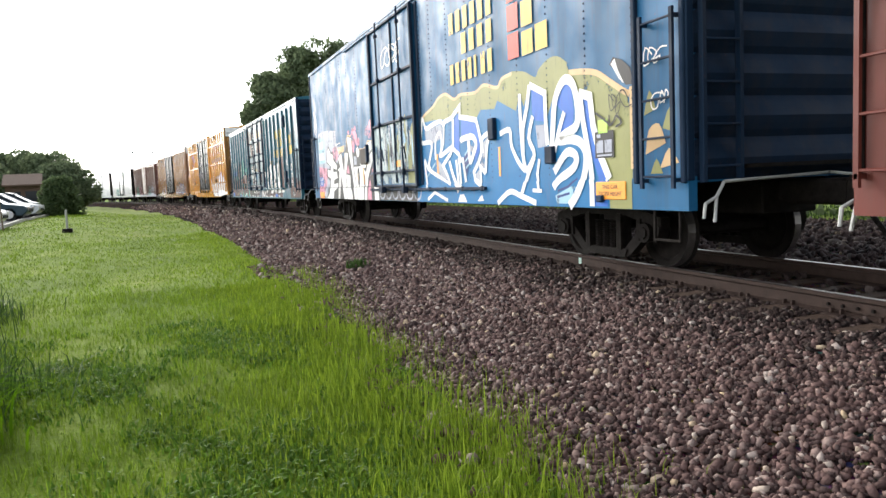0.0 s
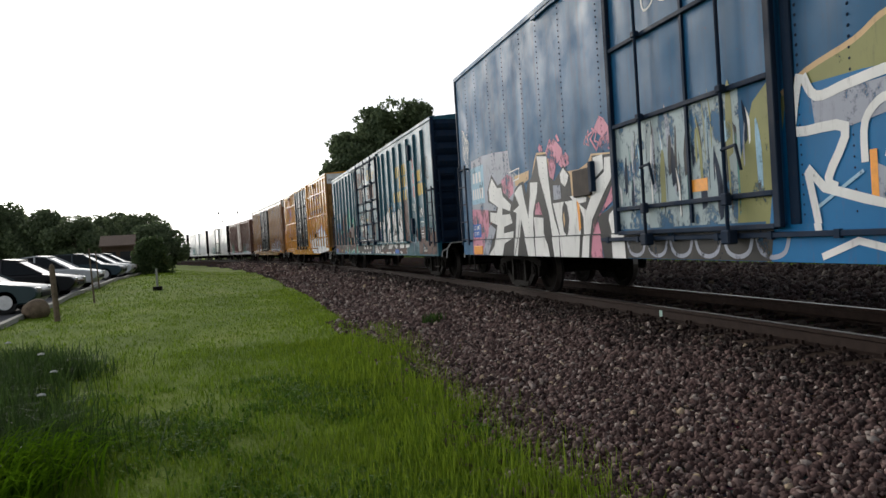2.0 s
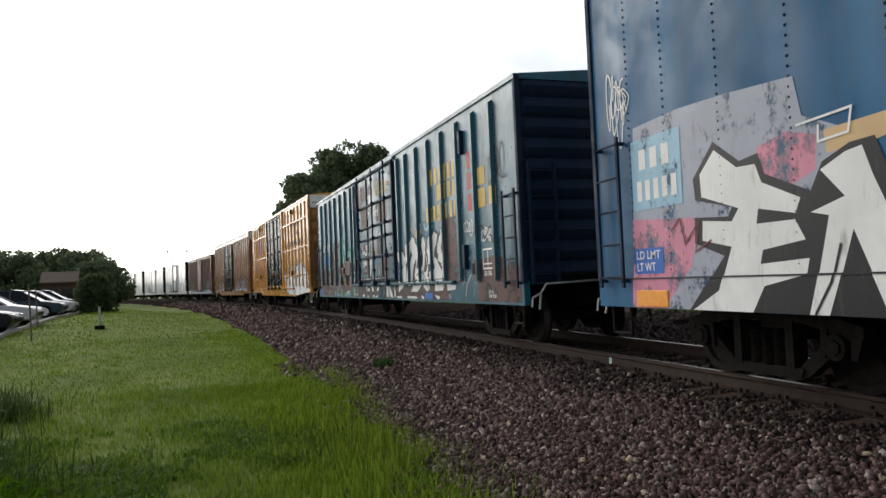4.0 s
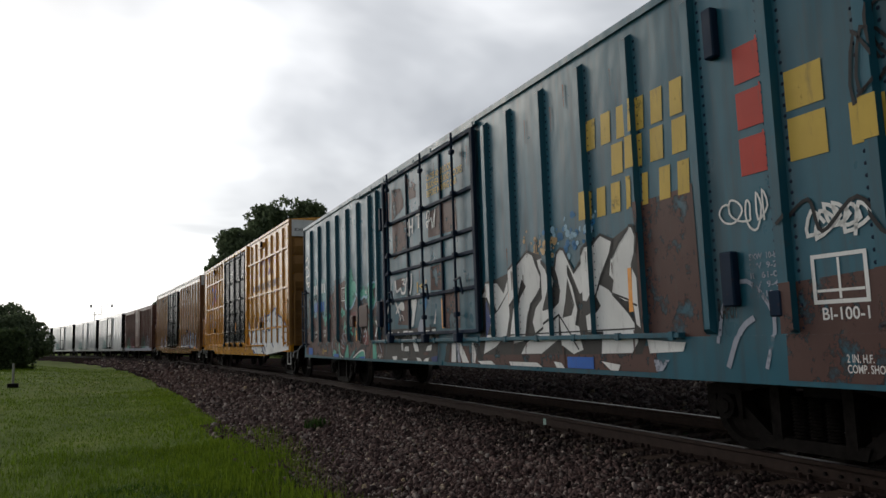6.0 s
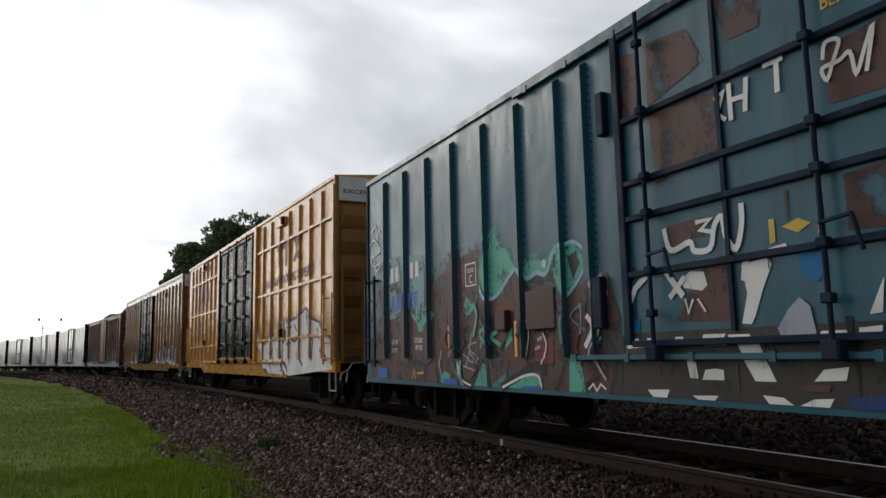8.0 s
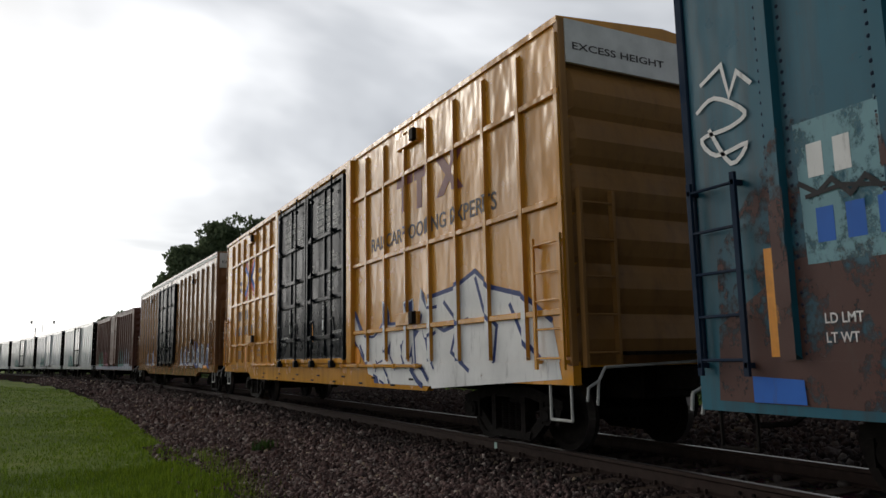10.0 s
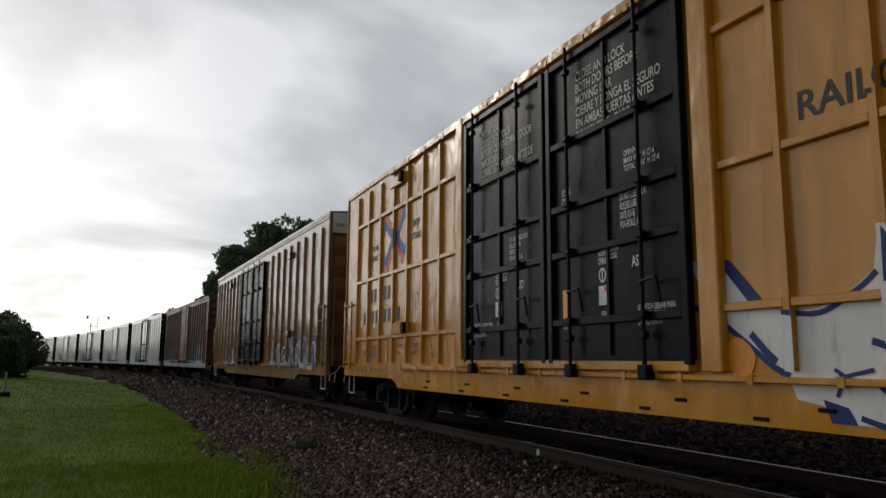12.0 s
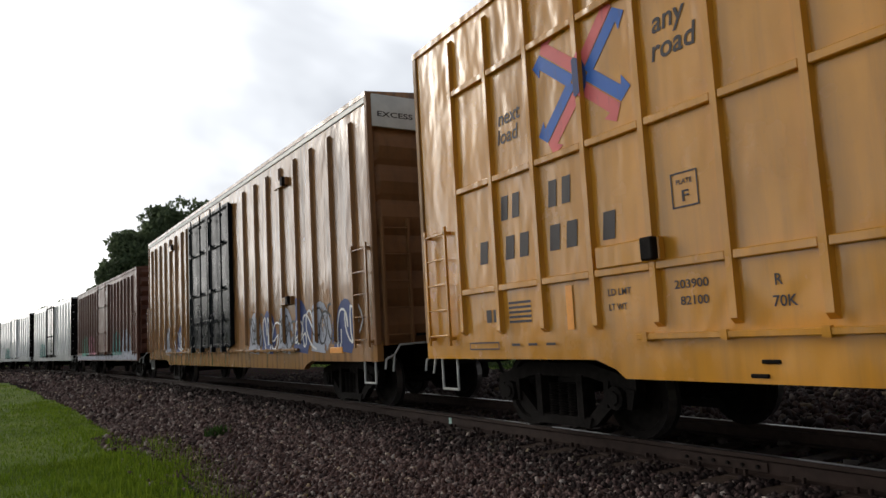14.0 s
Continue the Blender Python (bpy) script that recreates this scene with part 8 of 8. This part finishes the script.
def rock_shapes(rng, k):
    t = (1 + 5 ** 0.5) / 2
    base = np.array([(-1, t, 0), (1, t, 0), (-1, -t, 0), (1, -t, 0), (0, -1, t), (0, 1, t), (0, -1, -t), (0, 1, -t), (t, 0, -1), (t, 0, 1), (-t, 0, -1), (-t, 0, 1)]) / 1.9
    tris = np.array([(0, 11, 5), (0, 5, 1), (0, 1, 7), (0, 7, 10), (0, 10, 11), (1, 5, 9), (5, 11, 4), (11, 10, 2), (10, 7, 6), (7, 1, 8), (3, 9, 4), (3, 4, 2), (3, 2, 6), (3, 6, 8), (3, 8, 9), (4, 9, 5), (2, 4, 11), (6, 2, 10), (8, 6, 7), (9, 8, 1)])
    return [np.clip(base * rng.uniform(0.5, 1.9, (12, 1)), *np.sort(rng.uniform(0.4, 1.05, (2, 1, 3)) * [[[-1]], [[1]]], axis=0)) * [1.25, 0.95, 0.65] for _ in range(k)], tris


def build_stones():
    rng = np.random.default_rng(3)
    shapes, tris = rock_shapes(rng, 24)
    shapes = np.array(shapes)

    def spread(s0, s1, o0, o1, per_m2, size):
        n = int((s1 - s0) * (o1 - o0) * per_m2)
        s, o = rng.uniform(s0, s1, n), rng.uniform(o0, o1, n)
        return s, o, np.minimum(size * rng.lognormal(0, 0.34, n), size * 1.75)
    zones = [spread(1.0, 7, -4.3, -0.86, 1500, 0.0215), spread(7, 12, -4.3, -0.86, 1100, 0.025), spread(12, 20, -4.3, -0.86, 520, 0.033), spread(19, 40, -4.3, -0.86, 120, 0.045), spread(40, 90, -4.0, -0.9, 22, 0.08),
             spread(-3, 30, 0.85, 9.0, 75, 0.05), spread(-3, 25, -0.66, 0.66, 60, 0.035), spread(1, 16, -4.75, -4.2, 150, 0.030)]
    s, o, size = (np.concatenate(k) for k in zip(*zones))
    a = np.maximum(s, 0) / RADIUS
    x = CENTRE - RADIUS * (1 - np.cos(a)) + o * np.cos(a)
    y = np.where(s > 0, RADIUS * np.sin(a), s) + o * np.sin(a)
    z = np.maximum(bed_height(o), land(x, y)) + size * rng.uniform(0.0, 0.75, len(s))
    tie = np.abs(((s + 5.0) / 0.52 + 0.5) % 1.0 - 0.5) * 0.52
    z = np.where((np.abs(o) < 1.3) & (tie < 0.12), z - 0.05, z)
    q = rng.normal(size=(len(s), 4))
    q /= np.linalg.norm(q, axis=1)[:, None]
    w, i, j, k = q.T
    R = np.stack([1 - 2 * (j * j + k * k), 2 * (i * j - k * w), 2 * (i * k + j * w), 2 * (i * j + k * w), 1 - 2 * (i * i + k * k), 2 * (j * k - i * w), 2 * (i * k - j * w), 2 * (j * k + i * w), 1 - 2 * (i * i + j * j)], 1).reshape(-1, 3, 3)
    near = (s > 3.0) & (s < 5.6) & (o < -2.0) & (o > -3.9) & (size > 0.030)
    pick = np.flatnonzero(near)[:300]
    rest = np.ones(len(s), bool)
    rest[pick] = False
    r = np.flatnonzero(rest)
    # Stones near and under the train get the colour with shade painted in.
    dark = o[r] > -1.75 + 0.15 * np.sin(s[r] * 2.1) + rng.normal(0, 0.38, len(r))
    for name, mat, ids in (("loose_stones", "stone", r[~dark]), ("oily_stones", "shaded_stone", r[dark])):
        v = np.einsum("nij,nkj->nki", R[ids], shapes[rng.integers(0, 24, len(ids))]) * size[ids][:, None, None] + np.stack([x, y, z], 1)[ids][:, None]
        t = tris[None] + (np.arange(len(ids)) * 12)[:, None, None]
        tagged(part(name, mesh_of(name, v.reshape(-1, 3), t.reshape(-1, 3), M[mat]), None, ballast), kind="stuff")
    meshes = [mesh_of("stone", sh, tris, M["stone"]) for sh in shapes]
    for n in pick:
        st = part("stone", meshes[n % 24], None, ballast)
        st.matrix_basis = Matrix.LocRotScale((x[n], y[n], z[n]), Matrix(R[n].tolist()).to_quaternion(), (size[n],) * 3)


def blades(rng, x, y, height, width, lean):
    """Tapered, bent blades: five vertices each."""
    n = len(x)
    z = land(x, y)
    a, b = rng.uniform(0, 6.283, (2, n))
    dx, dy = np.cos(a) * width / 2, np.sin(a) * width / 2
    lx, ly = np.cos(b) * lean * height, np.sin(b) * lean * height
    v = np.stack([np.stack([x - dx, y - dy, z - 0.01], 1), np.stack([x + dx, y + dy, z - 0.01], 1), np.stack([x + dx * 0.7 + lx * 0.35, y + dy * 0.7 + ly * 0.35, z + height * 0.6], 1), np.stack([x - dx * 0.7 + lx * 0.35, y - dy * 0.7 + ly * 0.35, z + height * 0.6], 1), np.stack([x + lx, y + ly, z + height * (1 - 0.35 * np.abs(lean))], 1)], 1)
    i = np.arange(n)[:, None] * 5
    return v.reshape(-1, 3), np.concatenate([i + [0, 1, 2], i + [0, 2, 3], i + [3, 2, 4]])


def grass(name, label, rng, x, y, h, w, lean, mat):
    v, t = blades(rng, x, y, h, w, lean)
    tagged(new(name, mesh_of(name, v, t, M[mat])), label, "grass", kind="stuff")


def build_grass():
    rng = np.random.default_rng(11)
    # lawn, thinner with distance
    xs, ys, hs, ws = [], [], [], []
    for y0, y1, x0, x1, per, w, h in ((2.2, 7, -4.5, 2.2, 1500, 0.006, 0.055), (7, 13, -8, 2.3, 700, 0.009, 0.06), (13, 26, -9, 2.3, 260, 0.014, 0.045), (26, 60, -9, 0.5, 60, 0.030, 0.045)):
        n = int((y1 - y0) * (x1 - x0) * per)
        x, y = rng.uniform(x0, x1, n), rng.uniform(y0, y1, n)
        tuft = 0.5 + 0.5 * np.sin(x * 5.1 + 1.3 * np.sin(y * 3.3)) * np.sin(y * 4.3 + 1.1 * np.sin(x * 2.7))
        keep = (off_track(x, y) < -4.3) & (rng.uniform(0, 1, n) < 0.35 + 0.65 * tuft) & ~((x < -5.25 - 0.062 * y) & (y > 14))
        xs.append(x[keep]), ys.append(y[keep])
        hs.append((h * rng.lognormal(0, 0.35, n) * (0.7 + 0.7 * tuft))[keep]), ws.append((w * rng.uniform(0.7, 1.3, n))[keep])
    x, y, h, w = (np.concatenate(k) for k in (xs, ys, hs, ws))
    grass("lawn_grass", "short mown green grass in uneven tufts", rng, x, y, h, w, rng.uniform(-0.9, 0.9, len(x)), "blade")
    # tall unmown fringe along the stones
    n = 24000
    s, k = rng.uniform(1.5, 30, n) ** 1.0, rng.normal(0, 1, n)
    s = np.where(rng.uniform(0, 1, n) < 0.7, rng.uniform(2.0, 13, n), s)
    edge = -4.38 + 0.16 * np.sin(s * 1.9) + 0.1 * np.sin(s * 4.7 + 1)
    o = edge - np.abs(k) * 0.75 + rng.normal(0, 0.13, n)
    a = s / RADIUS
    x, y = CENTRE - RADIUS * (1 - np.cos(a)) + o * np.cos(a), RADIUS * np.sin(a) + o * np.sin(a)
    h = (0.14 - 0.05 * np.clip(np.abs(k) - 0.3, 0, 1.6)) * rng.lognormal(0, 0.38, n) * (0.65 + 0.45 * np.sin(s * 2.3 + 2 * k) ** 2) * np.clip(1.25 - s / 22, 0.35, 1)
    grass("tall_grass", "tall bright unmown grass along the edge of the stones", rng, x, y, np.clip(h, 0.05, 0.5), 0.006 + 0.0006 * s, rng.normal(0, 0.35, n), "tall")
    n = 1500
    s, o = rng.uniform(2.5, 14, n), -4.36 + np.abs(rng.normal(0, 0.26, n))
    grass("stray_grass", "stray green shoots among the stones", rng, CENTRE + o, s, rng.uniform(0.10, 0.22, n), np.full(n, 0.007), rng.normal(0, 0.4, n), "tall")
    n = 64000
    x, y = rng.uniform(-4.0, 1.7, n), rng.uniform(2.4, 9.5, n)
    keep = np.sin(x * 2.1 + 0.7) * np.sin(y * 1.7 + np.sin(x * 1.3)) + 0.5 * np.sin(x * 6.3 + y * 2) * np.sin(y * 5.1) + rng.normal(0, 0.45, n) > 0.3
    x, y = x[keep], y[keep]
    grass("clover", "patches of small dark clover leaves in the lawn", rng, x, y, rng.uniform(0.04, 0.085, len(x)), rng.uniform(0.012, 0.026, len(x)), rng.choice([-1, 1], len(x)) * rng.uniform(0.6, 1.2, len(x)), "clover")
    # dark weeds and pale seed heads near the eye
    n = 9000
    c = np.array([(-2.6, 7.2), (-3.1, 8.2), (-3.4, 9.6), (-3.3, 11.4), (-3.9, 12.5), (-2.3, 6.4), (-4.2, 10.5)])
    p = c[rng.integers(0, len(c), n)] + rng.normal(0, 0.42, (n, 2))
    grass("weeds", "dark green tangle of unmown weeds", rng, p[:, 0], p[:, 1], rng.uniform(0.15, 0.55, n), rng.uniform(0.008, 0.022, n), rng.normal(0, 0.6, n), "weed")
    # long arching blades: eight rows of two vertices, drooping at the tip
    n = 420
    p = np.array([-1.95, 5.6]) + rng.normal(0, 1, (n, 2)) * [0.28, 0.36]
    a, reach, lift = rng.normal(-0.2, 0.8, n), rng.uniform(0.25, 0.6, n), rng.uniform(0.28, 0.55, n)
    f = np.linspace(0, 1, 8)[None, :]
    along, high = reach[:, None] * f ** 1.3, lift[:, None] * (1.75 * f - 1.05 * f ** 2.2)
    half = (0.0085 * (1 - 0.85 * f ** 2)) * rng.uniform(0.7, 1.3, n)[:, None]
    c, d = np.cos(a)[:, None], np.sin(a)[:, None]
    z = land(p[:, 0], p[:, 1])[:, None] + high
    v = np.stack([np.stack([p[:, :1] + along * c - k * half * d, p[:, 1:] + along * d + k * half * c, z], 2) for k in (-1, 1)], 2).reshape(-1, 3)
    base = (np.arange(n)[:, None, None] * 16 + np.arange(7)[None, :, None] * 2)
    t = np.concatenate([(base + [0, 1, 3]).reshape(-1, 3), (base + [0, 3, 2]).reshape(-1, 3)])
    tagged(new("arching_grass", mesh_of("arching_grass", v, t, M["straw"])), "clump of long pale green arching grass blades", "grass", kind="stuff")
    n = 9000
    s = rng.uniform(-6, 70, n)
    o = rng.uniform(10.5, 17, n)
    a = np.maximum(s, 0) / RADIUS
    x, y = CENTRE - RADIUS * (1 - np.cos(a)) + o * np.cos(a), np.where(s > 0, RADIUS * np.sin(a), s) + o * np.sin(a)
    grass("far_weeds", "dark weeds beyond the far edge of the stones", rng, x, y, rng.uniform(0.10, 0.24, n), rng.uniform(0.02, 0.05, n), rng.normal(0, 0.5, n), "weed")
    # white flower heads on thin stems
    for x, y, h in ((-2.8, 9.8, 0.52), (-2.35, 8.6, 0.45), (-3.6, 11.2, 0.60), (-2.2, 7.6, 0.38)):
        z = float(land(x, y))
        root = thing("wildflower", "white flower head on a thin stem above the weeds", "flower", pose(x, y, z), "white flowers in the weeds")
        bm = bmesh.new()
        rod(bm, (0, 0, -0.02), (0.02, 0.01, h), 0.004, 5)
        part("stem", bm, M["weed"], root)
        bm = bmesh.new()
        lump = random.Random(int(h * 100))
        for k in range(14):
            g, q = 2.4 * k, 0.009 * math.sqrt(k)
            m = pose(0.02 + q * math.cos(g), 0.01 + q * math.sin(g), h + 0.012 - q * 0.3)
            bmesh.ops.create_icosphere(bm, subdivisions=1, radius=lump.uniform(0.008, 0.013), matrix=m)
        part("flower_head", bm, M["wl"], root)
    n = 160
    p = np.array([2.75, 12.9]) + rng.normal(0, 0.09, (n, 2))
    v, t = blades(rng, p[:, 0], p[:, 1], rng.uniform(0.08, 0.2, n), np.full(n, 0.02), rng.normal(0, 0.6, n))
    v[:, 2] += 0.12
    tagged(new("weed_tuft", mesh_of("weed_tuft", v, t, M["weed"])), "small green weed growing in the stones", "weed", kind="stuff")


build_ties()
build_stones()
build_grass()


# ---- what moves: the whole train rolls towards the eye, its wheels turn ----
def motions():
    times = [k * 0.5 for k in range(29)]
    for root, s in TRAIN:
        walk(root, [(t, track_pose(s - rolled(t))) for t in times])
    for w, dy in WHEELSETS:
        walk(w, [(k * 0.1, pose(0, dy, 0.422, math.degrees(rolled(k * 0.1) / 0.422))) for k in range(141)])


motions()
